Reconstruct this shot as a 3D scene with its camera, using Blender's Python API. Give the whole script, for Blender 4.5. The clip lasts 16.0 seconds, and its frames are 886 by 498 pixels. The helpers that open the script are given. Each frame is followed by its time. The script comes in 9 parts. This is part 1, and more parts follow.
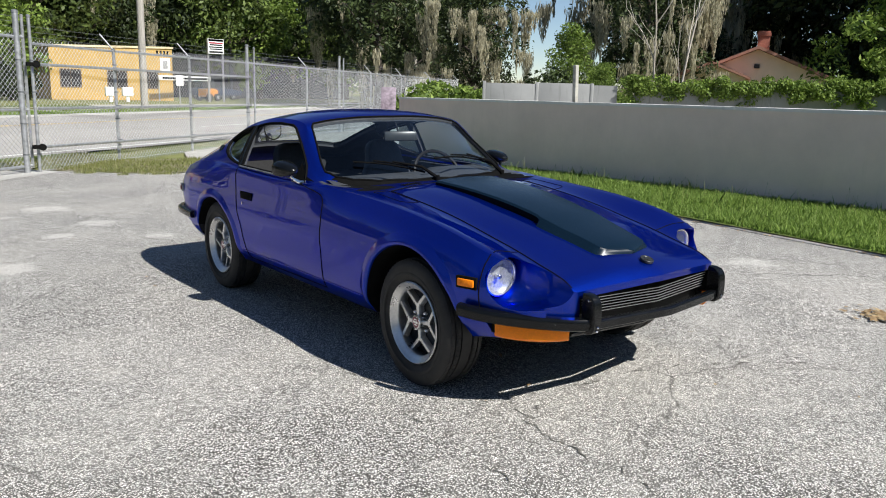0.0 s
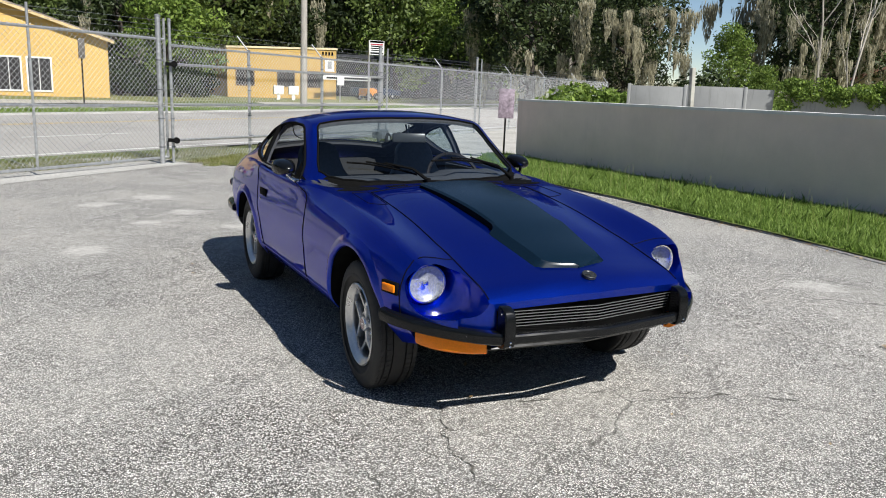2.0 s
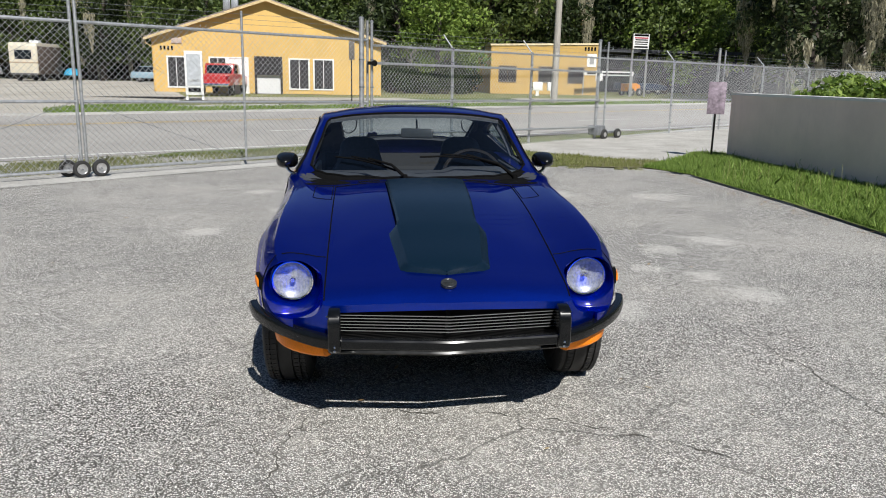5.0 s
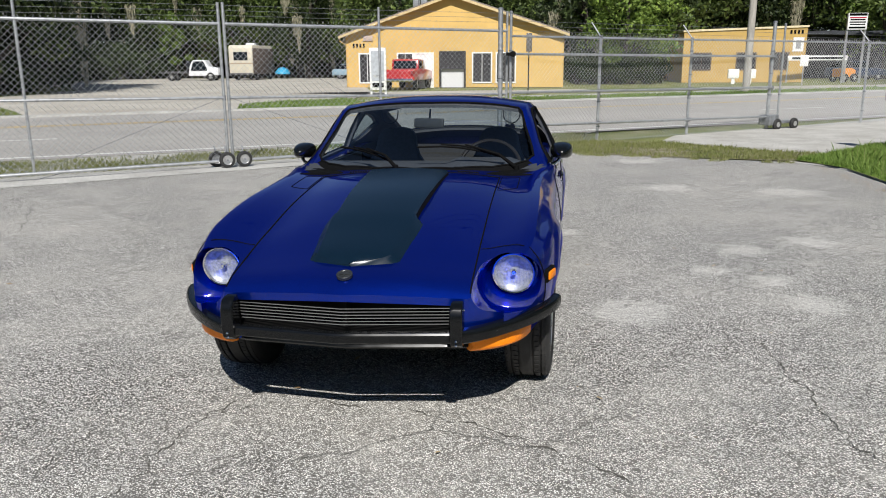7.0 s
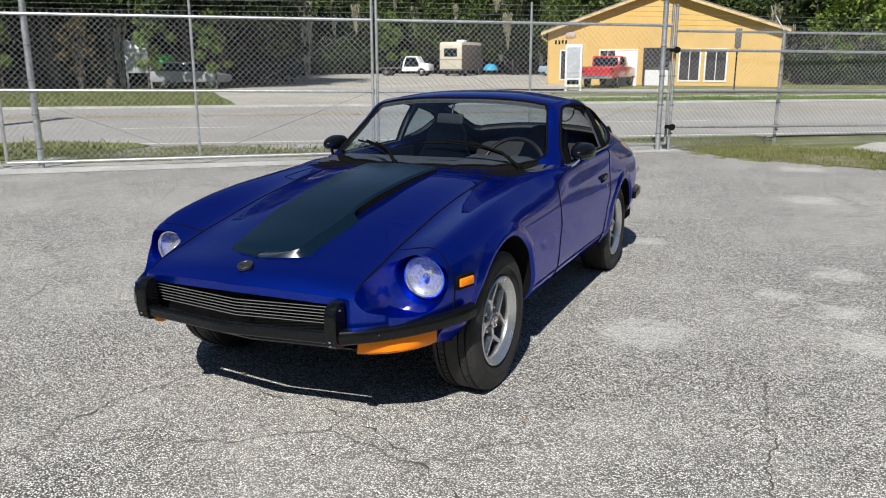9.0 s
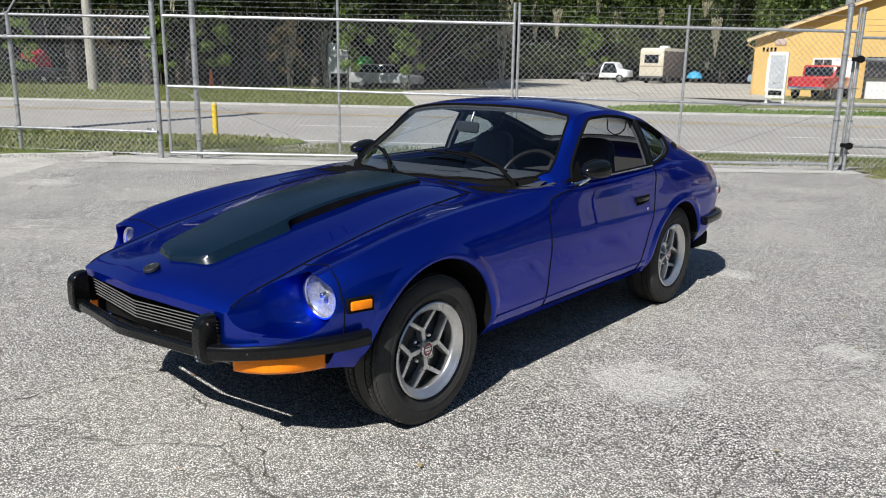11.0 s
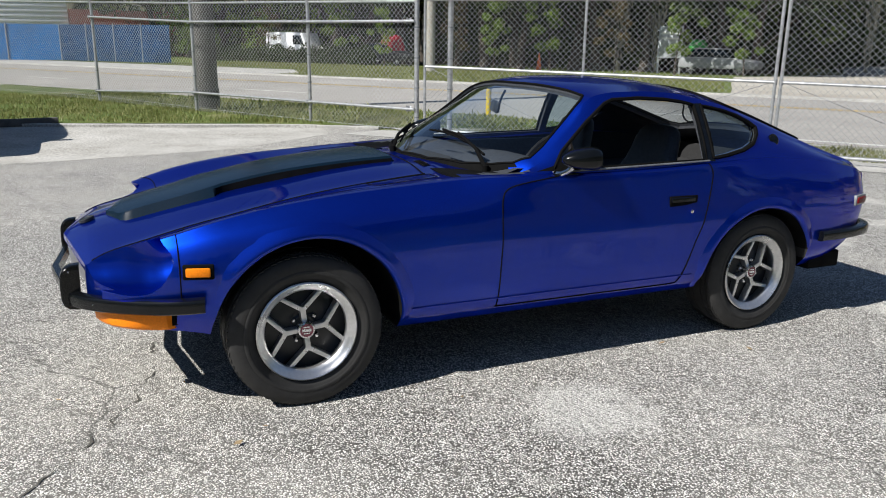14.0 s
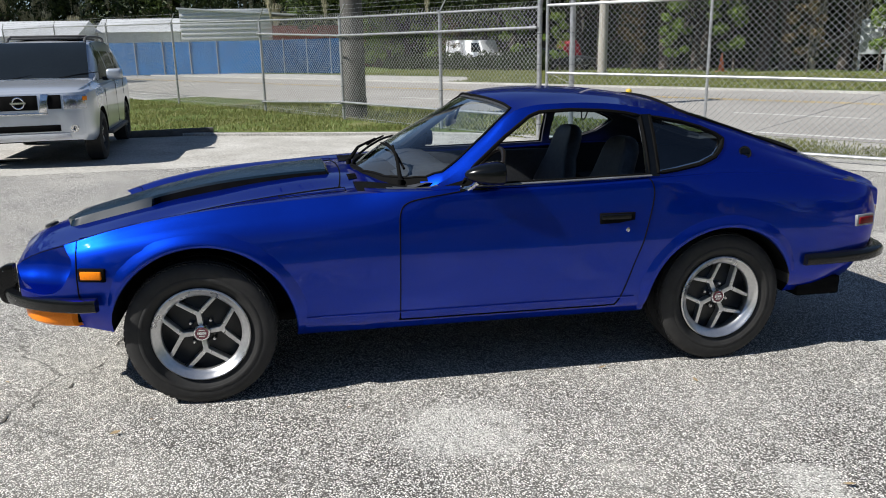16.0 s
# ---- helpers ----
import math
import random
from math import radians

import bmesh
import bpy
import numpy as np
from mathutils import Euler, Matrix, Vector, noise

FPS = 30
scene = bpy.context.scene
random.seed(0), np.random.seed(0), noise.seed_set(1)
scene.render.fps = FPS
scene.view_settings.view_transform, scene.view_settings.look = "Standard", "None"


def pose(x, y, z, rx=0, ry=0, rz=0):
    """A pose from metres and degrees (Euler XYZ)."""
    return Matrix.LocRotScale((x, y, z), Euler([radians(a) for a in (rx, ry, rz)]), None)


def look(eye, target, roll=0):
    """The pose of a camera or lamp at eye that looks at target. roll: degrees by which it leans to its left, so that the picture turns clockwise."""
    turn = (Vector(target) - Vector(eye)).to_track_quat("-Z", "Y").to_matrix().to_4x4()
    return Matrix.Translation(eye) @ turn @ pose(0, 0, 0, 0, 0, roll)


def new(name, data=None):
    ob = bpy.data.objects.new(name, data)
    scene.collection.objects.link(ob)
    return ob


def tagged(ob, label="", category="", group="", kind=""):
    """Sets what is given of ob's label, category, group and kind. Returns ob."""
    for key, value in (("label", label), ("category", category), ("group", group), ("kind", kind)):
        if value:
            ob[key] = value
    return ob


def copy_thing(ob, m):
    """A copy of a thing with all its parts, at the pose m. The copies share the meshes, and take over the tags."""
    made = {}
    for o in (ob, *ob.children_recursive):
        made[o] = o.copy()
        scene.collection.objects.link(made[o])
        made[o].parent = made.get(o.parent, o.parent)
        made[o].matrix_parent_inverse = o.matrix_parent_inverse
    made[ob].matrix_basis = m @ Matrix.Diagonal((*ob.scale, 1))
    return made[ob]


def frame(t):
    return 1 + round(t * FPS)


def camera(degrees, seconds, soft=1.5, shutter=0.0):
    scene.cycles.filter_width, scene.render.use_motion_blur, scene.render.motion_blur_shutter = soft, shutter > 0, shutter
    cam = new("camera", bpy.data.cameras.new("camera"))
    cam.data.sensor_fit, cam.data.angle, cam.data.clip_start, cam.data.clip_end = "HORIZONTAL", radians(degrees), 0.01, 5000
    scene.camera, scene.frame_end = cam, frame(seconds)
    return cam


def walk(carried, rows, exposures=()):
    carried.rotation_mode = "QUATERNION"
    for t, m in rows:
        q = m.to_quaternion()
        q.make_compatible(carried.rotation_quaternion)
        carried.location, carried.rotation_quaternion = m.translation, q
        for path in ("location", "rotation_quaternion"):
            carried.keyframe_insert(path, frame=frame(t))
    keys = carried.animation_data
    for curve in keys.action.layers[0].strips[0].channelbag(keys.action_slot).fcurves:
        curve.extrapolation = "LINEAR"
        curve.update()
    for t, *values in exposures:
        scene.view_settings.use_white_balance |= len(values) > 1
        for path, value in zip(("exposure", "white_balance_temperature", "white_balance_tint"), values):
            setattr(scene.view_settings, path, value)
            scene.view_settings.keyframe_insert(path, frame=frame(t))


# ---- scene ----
cam = camera(59.7, 16.0, 1.0)
PATH = [
    (0, (-2.795, -2.796, 1.37), (-1.587, -1.255, 0.961), 1.6),
    (0.5, (-2.608, -3.015, 1.392), (-1.478, -1.418, 0.979), 1.8),
    (1, (-2.417, -3.145, 1.391), (-1.37, -1.492, 0.975), 2.0),
    (1.5, (-2.173, -3.181, 1.403), (-1.215, -1.476, 0.987), 2.1),
    (2, (-1.952, -3.264, 1.408), (-1.088, -1.51, 0.989), 2.2),
    (2.5, (-1.712, -3.417, 1.432), (-0.954, -1.615, 1.008), 2.2),
    (3, (-1.48, -3.45, 1.422), (-0.838, -1.604, 0.995), 2.3),
    (3.5, (-1.226, -3.447, 1.44), (-0.696, -1.567, 1.009), 2.0),
    (4, (-0.929, -3.567, 1.452), (-0.505, -1.661, 1.018), 1.8),
    (6.3, (0.403, -3.511, 1.428), (0.28, -1.569, 0.966), -0.1),
    (6.5, (0.506, -3.474, 1.437), (0.333, -1.537, 0.972), -0.3),
    (7, (0.797, -3.434, 1.426), (0.496, -1.513, 0.955), -0.4),
    (7.5, (1.081, -3.373, 1.417), (0.651, -1.479, 0.939), -0.4),
    (8, (1.314, -3.185, 1.411), (0.757, -1.324, 0.933), -0.2),
    (8.5, (1.57, -3.065, 1.4), (0.886, -1.247, 0.923), -0.1),
    (9, (1.848, -2.976, 1.402), (1.043, -1.208, 0.926), -0.1),
    (9.2, (1.923, -2.917, 1.39), (1.071, -1.171, 0.914), -0.1),
    (11.3, (2.694, -2.054, 1.407), (1.402, -0.601, 0.937), 1.1),
    (11.5, (2.768, -1.971, 1.408), (1.432, -0.56, 0.936), 1.2),
    (12, (3.02, -1.759, 1.408), (1.577, -0.458, 0.932), 1.2),
    (12.5, (3.139, -1.515, 1.377), (1.604, -0.33, 0.891), 1.2),
    (13, (3.201, -1.24, 1.379), (1.585, -0.172, 0.878), 1.2),
    (13.5, (3.359, -0.973, 1.377), (1.678, -0.018, 0.864), 1.1),
    (14, (3.451, -0.727, 1.373), (1.709, 0.109, 0.857), 0.8),
    (14.5, (3.484, -0.445, 1.386), (1.688, 0.271, 0.876), 0.4),
    (15, (3.63, -0.171, 1.396), (1.79, 0.43, 0.891), -0.1),
    (15.5, (3.783, 0.107, 1.401), (1.909, 0.595, 0.903), -0.7),
    (16, (3.836, 0.387, 1.412), (1.939, 0.769, 0.909), -1.1),
]
walk(cam, [(t, look(eye, aim, roll)) for t, eye, aim, roll in PATH], [(0.0, 0.58), (1.5, 0.52), (3.0, 0.40), (7.0, 0.26), (9.0, 0.31), (12.5, 0.45), (16.0, 0.44)])

# ---- world, sun ----
world = bpy.data.worlds.new("world")
scene.world = world
world.use_nodes = True
_nt = world.node_tree
_sky = _nt.nodes.new("ShaderNodeTexSky")
_sky.sky_type = "NISHITA"
_sky.sun_disc = False
_sky.sun_elevation = radians(44.5)
_sky.sun_rotation = radians(168.7)
_sky.altitude, _sky.air_density, _sky.dust_density, _sky.ozone_density = 10, 0.75, 0.0, 1.6
_nt.links.new(_sky.outputs[0], _nt.nodes["Background"].inputs[0])
_nt.nodes["Background"].inputs[1].default_value = 0.068
sun_data = bpy.data.lights.new("sun", "SUN")
sun_data.energy, sun_data.angle, sun_data.color = 5.0, radians(0.53), (1.0, 0.975, 0.93)
sun = new("sun", sun_data)
sun.matrix_world = look((4, -20, 20.4), (0, 0, 0))

# ---- mesh and material helpers ----


class Build:
    """Gathers vertices and faces, with a material slot for each face."""

    def __init__(self):
        self.v, self.f, self.m = [], [], []

    def add(self, verts, faces, slot=0):
        n = len(self.v)
        self.v.extend(tuple(p) for p in verts)
        self.f.extend(tuple(n + i for i in f) for f in faces)
        self.m.extend([slot] * len(faces))
        return self

    def box(self, x0, x1, y0, y1, z0, z1, m=None, slot=0):
        vs = [Vector((x, y, z)) for z in (z0, z1) for y in (y0, y1) for x in (x0, x1)]
        if m is not None:
            vs = [m @ p for p in vs]
        return self.add(vs, [(0, 2, 3, 1), (4, 5, 7, 6), (0, 1, 5, 4), (2, 6, 7, 3), (0, 4, 6, 2), (1, 3, 7, 5)], slot)

    def tube(self, pts, r, n=8, closed=False, slot=0, caps=True):
        pts = [Vector(p) for p in pts]
        k = len(pts)
        rs = r if isinstance(r, (list, tuple)) else [r] * k
        rings, up = [], None
        for i, p in enumerate(pts):
            if closed:
                d = pts[(i + 1) % k] - pts[i - 1]
            else:
                d = pts[min(i + 1, k - 1)] - pts[max(i - 1, 0)]
            d.normalize()
            if up is None:
                up = Vector((0, 0, 1)) if abs(d.z) < 0.9 else Vector((1, 0, 0))
            a = d.cross(up)
            if a.length < 1e-5:
                a = d.orthogonal()
            a.normalize()
            b = a.cross(d)
            up = b
            rings.append([p + rs[i] * (math.cos(2 * math.pi * j / n) * a + math.sin(2 * math.pi * j / n) * b) for j in range(n)])
        faces = []
        for i in range(k if closed else k - 1):
            for j in range(n):
                a, b = i * n + j, i * n + (j + 1) % n
                c = ((i + 1) % k) * n
                faces.append((a, c + j, c + (j + 1) % n, b))
        if caps and not closed:
            faces.append(tuple(range(n)))
            faces.append(tuple((k - 1) * n + j for j in reversed(range(n))))
        return self.add([p for ring in rings for p in ring], faces, slot)

    def loft(self, rows, close_u=False, close_v=False, caps=False, slot=0, flip=False):
        n, k = len(rows[0]), len(rows)
        faces = []
        for i in range(k if close_v else k - 1):
            for j in range(n if close_u else n - 1):
                a, b = i * n + j, i * n + (j + 1) % n
                c, d = ((i + 1) % k) * n + (j + 1) % n, ((i + 1) % k) * n + j
                faces.append((a, d, c, b) if flip else (a, b, c, d))
        if caps:
            e0, e1 = tuple(range(n)), tuple((k - 1) * n + j for j in range(n))
            faces += [e0 if flip else e0[::-1], e1[::-1] if flip else e1]
        return self.add([p for row in rows for p in row], faces, slot)

    def lathe(self, prof, n=32, axis="x", at=(0, 0, 0), slot=0, closed=True):
        """prof: (along, radius) pairs, turned about the axis through at."""
        rows = []
        for j in range(n):
            c, s = math.cos(2 * math.pi * j / n), math.sin(2 * math.pi * j / n)
            row = []
            for a, r in prof:
                p = {"x": (a, r * c, r * s), "y": (r * c, a, -r * s), "z": (r * c, r * s, a)}[axis]
                row.append((p[0] + at[0], p[1] + at[1], p[2] + at[2]))
            rows.append(row)
        return self.loft(rows, close_v=True, slot=slot)

    def mesh(self, name, mats, smooth=35, bevel=0.0, segments=2, merge=0.0):
        me = bpy.data.meshes.new(name)
        me.from_pydata(self.v, [], self.f)
        mats = mats if isinstance(mats, (list, tuple)) else [mats]
        for mt in mats:
            me.materials.append(mt)
        if len(mats) > 1:
            me.polygons.foreach_set("material_index", self.m)
        if merge or bevel:
            bm = bmesh.new()
            bm.from_mesh(me)
            if merge:
                bmesh.ops.remove_doubles(bm, verts=bm.verts, dist=merge)
            bmesh.ops.recalc_face_normals(bm, faces=bm.faces)
            if bevel:
                es = [e for e in bm.edges if len(e.link_faces) == 2 and e.calc_face_angle(0) > 0.6]
                bmesh.ops.bevel(bm, geom=es, offset=bevel, segments=segments, affect="EDGES", profile=0.5, clamp_overlap=True)
            bm.to_mesh(me)
            bm.free()
        me.update()
        if smooth:
            me.shade_smooth()
            me.set_sharp_from_angle(angle=radians(smooth))
        return me


def part(name, b, mats, parent, label="", smooth=35, bevel=0.0, merge=0.0, segments=2, m=None):
    """Links a Build (or a mesh) as one mesh object under a thing or a part."""
    me = b.mesh(name, mats, smooth, bevel, segments, merge) if isinstance(b, Build) else b
    ob = new(name, me)
    ob.parent = parent
    if m is not None:
        ob.matrix_basis = m
    return tagged(ob, label)


def empty(name, label, category, m=None, group="", kind=""):
    ob = new(name)
    ob.empty_display_size = 0.1
    if m is not None:
        ob.matrix_basis = m
    return tagged(ob, label, category, group, kind)


def solo(name, b, mats, label, category="", group="", kind="", m=None, smooth=35, bevel=0.0, merge=0.0):
    ob = new(name, b.mesh(name, mats, smooth, bevel, 2, merge) if isinstance(b, Build) else b)
    if m is not None:
        ob.matrix_basis = m
    return tagged(ob, label, category, group, kind)


def curve(pairs):
    """A smooth function through (u, value) pairs (monotone cubic)."""
    us = [p[0] for p in pairs]
    vs = [p[1] for p in pairs]
    n = len(us)
    d = [(vs[i + 1] - vs[i]) / (us[i + 1] - us[i]) for i in range(n - 1)]
    t = [d[0]] + [0 if d[i - 1] * d[i] <= 0 else 2 * d[i - 1] * d[i] / (d[i - 1] + d[i]) for i in range(1, n - 1)] + [d[-1]]

    def f(u):
        if u <= us[0]:
            return vs[0]
        if u >= us[-1]:
            return vs[-1]
        i = 0
        while us[i + 1] < u:
            i += 1
        h = us[i + 1] - us[i]
        s = (u - us[i]) / h
        return ((2 * s ** 3 - 3 * s * s + 1) * vs[i] + (s ** 3 - 2 * s * s + s) * h * t[i]
                + (-2 * s ** 3 + 3 * s * s) * vs[i + 1] + (s ** 3 - s * s) * h * t[i + 1])
    return f


def spline(pts, n):
    """n points along a smooth curve through pts."""
    pts = [Vector(p) for p in pts]
    ext = [2 * pts[0] - pts[1]] + pts + [2 * pts[-1] - pts[-2]]
    out = []
    k = len(pts) - 1
    for j in range(n):
        u = j / (n - 1) * k
        i = min(int(u), k - 1)
        s = u - i
        p0, p1, p2, p3 = ext[i:i + 4]
        out.append(0.5 * (2 * p1 + (p2 - p0) * s + (2 * p0 - 5 * p1 + 4 * p2 - p3) * s * s + (3 * p1 - p0 - 3 * p2 + p3) * s ** 3))
    return out


class Nodes:
    """A small shorthand for node materials."""

    def __init__(self, name):
        self.mat = bpy.data.materials.new(name)
        self.mat.use_nodes = True
        self.t = self.mat.node_tree
        self.b = self.t.nodes["Principled BSDF"]
        self.geo = None

    def n(self, kind, **kw):
        nd = self.t.nodes.new("ShaderNode" + kind)
        for k, v in kw.items():
            nd.inputs[k.replace("_", " ")].default_value = v
        return nd

    def link(self, a, b):
        self.t.links.new(a, b)

    def pos(self, object_space=False):
        if object_space:
            return self.n("TexCoord").outputs["Object"]
        return self.n("NewGeometry").outputs["Position"]

    def noise(self, scale, detail=4, rough=0.55, at=None, out="Fac"):
        nd = self.n("TexNoise", Scale=scale, Detail=detail, Roughness=rough)
        self.link(at if at is not None else self.pos(), nd.inputs["Vector"])
        return nd.outputs[out]

    def ramp(self, fac, stops):
        nd = self.n("ValToRGB")
        els = nd.color_ramp.elements
        while len(els) < len(stops):
            els.new(0.5)
        for e, (p, c) in zip(els, stops):
            e.position = p
            e.color = (*c, 1) if isinstance(c, (tuple, list)) else (c, c, c, 1)
        self.link(fac, nd.inputs[0])
        return nd.outputs[0]

    def mix(self, fac, a, b, kind="MIX"):
        nd = self.t.nodes.new("ShaderNodeMix")
        nd.data_type, nd.blend_type = "RGBA", kind
        for sock, v in ((nd.inputs[0], fac), (nd.inputs[6], a), (nd.inputs[7], b)):
            if isinstance(v, (int, float)):
                sock.default_value = v
            elif isinstance(v, (tuple, list)):
                sock.default_value = (*v, 1)
            else:
                self.link(v, sock)
        return nd.outputs[2]

    def math(self, op, a, b=None, c=None):
        nd = self.t.nodes.new("ShaderNodeMath")
        nd.operation = op
        for sock, v in zip(nd.inputs, (a, b, c)):
            if v is None:
                continue
            if isinstance(v, (int, float)):
                sock.default_value = v
            else:
                self.link(v, sock)
        return nd.outputs[0]

    def color(self, c):
        if isinstance(c, (tuple, list)):
            self.b.inputs["Base Color"].default_value = (*c, 1)
        else:
            self.link(c, self.b.inputs["Base Color"])
        return self

    def set(self, **kw):
        for k, v in kw.items():
            sock = self.b.inputs[k.replace("_", " ")]
            if isinstance(v, (int, float)):
                sock.default_value = v
            elif isinstance(v, (tuple, list)):
                sock.default_value = (*v, 1)
            else:
                self.link(v, sock)
        return self

    def bump(self, height, strength=0.3, distance=0.01):
        nd = self.n("Bump", Strength=strength, Distance=distance)
        self.link(height, nd.inputs["Height"])
        self.link(nd.outputs[0], self.b.inputs["Normal"])
        return self


def simple(name, color, rough=0.5, metal=0.0, vary=0.15, scale=30, bump=0.0, object_space=True, **kw):
    """A plain material with some unevenness of tone and gloss."""
    k = Nodes(name)
    at = k.pos(object_space)
    nz = k.noise(scale, 5, 0.6, at)
    lo = tuple(c * (1 - vary) for c in color)
    hi = tuple(min(1, c * (1 + vary)) for c in color)
    k.color(k.ramp(nz, [(0.3, lo), (0.7, hi)]))
    k.set(Roughness=k.math("MULTIPLY_ADD", k.noise(scale * 0.3, 3, 0.5, at), 0.2, rough - 0.1), Metallic=metal, **kw)
    if bump:
        k.bump(nz, bump, 0.004)
    return k.mat

# ---- materials ----


def make_paint():
    """Deep blue metallic under a hard, sharp clear coat, with faint dust."""
    k = Nodes("blue_metallic_paint")
    at = k.pos(True)
    flake = k.n("TexVoronoi", Scale=900.0)
    k.link(at, flake.inputs["Vector"])
    fl = k.ramp(flake.outputs["Color"], [(0.0, (0.0012, 0.016, 0.23)), (1.0, (0.0026, 0.050, 0.60))])
    k.color(k.mix(k.noise(2.5, 4, 0.6, at), fl, (0.0018, 0.028, 0.37)))
    k.set(Metallic=0.96, Roughness=k.math("MULTIPLY_ADD", k.noise(14, 4, 0.6, at), 0.05, 0.39),
          Specular_IOR_Level=0.0, Coat_Weight=0.85, Coat_Roughness=k.math("MULTIPLY_ADD", k.noise(7, 5, 0.65, at), 0.03, 0.0), Coat_IOR=1.45, Specular_Tint=(0.05, 0.12, 0.8))
    k.bump(k.noise(260, 2, 0.5, at), 0.012, 0.0004)
    return k.mat


def make_asphalt():
    """Worn light asphalt: pale stones in a darker binder, bleached patches and old stains."""
    k = Nodes("worn_asphalt")
    at = k.pos()
    vor = k.n("TexVoronoi", Scale=158.0)
    k.link(at, vor.inputs["Vector"])
    sep = k.n("SeparateColor")
    k.link(vor.outputs["Color"], sep.inputs[0])
    stone = k.ramp(sep.outputs[0], [(0.0, (0.04, 0.038, 0.035)), (0.17, (0.15, 0.145, 0.132)), (0.34, (0.51, 0.496, 0.458)), (1.0, (0.99, 0.97, 0.92))])
    gap = k.ramp(vor.outputs["Distance"], [(0.38, 1.0), (0.60, 0.0)])
    col = k.mix(gap, (0.065, 0.061, 0.055), stone)
    big = k.noise(0.55, 6, 0.62, at)
    col = k.mix(k.ramp(big, [(0.42, 0.0), (0.68, 0.36)]), col, (0.53, 0.505, 0.455))
    col = k.mix(k.ramp(k.noise(4.5, 6, 0.7, at), [(0.57, 0.0), (0.76, 0.36)]), col, (0.60, 0.575, 0.52))
    col = k.mix(k.ramp(k.noise(1.7, 5, 0.65, at), [(0.52, 0.0), (0.78, 0.32)]), col, (0.20, 0.198, 0.19))
    worn = k.math("MULTIPLY_ADD", k.ramp(k.noise(26, 6, 0.75, at), [(0.36, 0.0), (0.62, 1.0)]), 0.5, 0.88)
    wc = k.n("CombineColor")
    for i in range(3):
        k.link(worn, wc.inputs[i])
    col = k.mix(1.0, col, wc.outputs[0], "MULTIPLY")
    # bleached spots where the binder is worn off
    spots = None
    for x, y, r in ((1.21, 0.97, 0.29), (1.84, 2.03, 0.15), (2.22, 2.70, 0.22), (2.33, 1.27, 0.22), (0.84, 3.34, 0.17), (2.21, 1.78, 0.17), (2.83, 3.07, 0.26), (3.05, 0.54, 0.2), (-0.75, 5.6, 0.22), (-0.47, 4.52, 0.15), (-1.86, 3.73, 0.26),
                    (-0.97, 6.92, 0.3), (-1.23, 5.02, 0.16), (-1.65, 6.47, 0.26), (1.97, 9.07, 0.4), (2.08, 6.11, 0.35), (3.39, 5.84, 0.4), (-7.28, 2.09, 0.4)):
        d = k.n("VectorMath")
        d.operation = "DISTANCE"
        sc = k.n("VectorMath")
        sc.operation = "MULTIPLY"
        sc.inputs[1].default_value = (1, 1, 0)
        k.link(at, sc.inputs[0])
        k.link(sc.outputs[0], d.inputs[0])
        d.inputs[1].default_value = (x, y, 0)
        w = k.math("ADD", k.math("DIVIDE", d.outputs["Value"], r), k.math("MULTIPLY_ADD", k.noise(6, 8, 0.75, at), 2.6, -1.3))
        s = k.ramp(w, [(0.55, 1.0), (1.0, 0.0)])
        spots = s if spots is None else k.math("MAXIMUM", spots, s)
    col = k.mix(k.math("MULTIPLY", spots, k.ramp(sep.outputs[1], [(0.15, 0.08), (0.6, 0.6)])), col, (0.70, 0.685, 0.635))
    # hairline cracks
    warp = k.n("MixRGB")
    warp.inputs[0].default_value = 0.22
    k.link(at, warp.inputs[1])
    k.link(k.noise(1.6, 5, 0.6, at, "Color"), warp.inputs[2])
    cr = k.n("TexVoronoi", Scale=0.62)
    cr.feature = "DISTANCE_TO_EDGE"
    k.link(warp.outputs[0], cr.inputs["Vector"])
    crack = k.math("MULTIPLY", k.ramp(cr.outputs["Distance"], [(0.0, 1.0), (0.004, 0.0)]), k.ramp(k.noise(0.5, 2, 0.5, at), [(0.5, 0.0), (0.6, 0.75)]))
    col = k.mix(crack, col, (0.07, 0.068, 0.06))
    k.color(col)
    k.set(Roughness=0.85, Specular_IOR_Level=0.35)
    k.bump(k.math("ADD", k.math("MULTIPLY", gap, 0.9), k.math("MULTIPLY", k.noise(30, 4, 0.6, at), 0.4)), 0.7, 0.007)
    return k.mat


def make_ground(name, stops, scale=3.0, fine=60.0, rough=0.95, bump=0.3):
    k = Nodes(name)
    at = k.pos()
    a = k.ramp(k.noise(scale, 6, 0.65, at), stops)
    b = k.ramp(k.noise(fine, 3, 0.6, at), [(0.3, 0.6), (0.7, 1.25)])
    k.color(k.mix(1.0, a, b, "MULTIPLY"))
    k.set(Roughness=rough, Specular_IOR_Level=0.2)
    k.bump(k.noise(fine, 4, 0.6, at), bump, 0.01)
    return k.mat


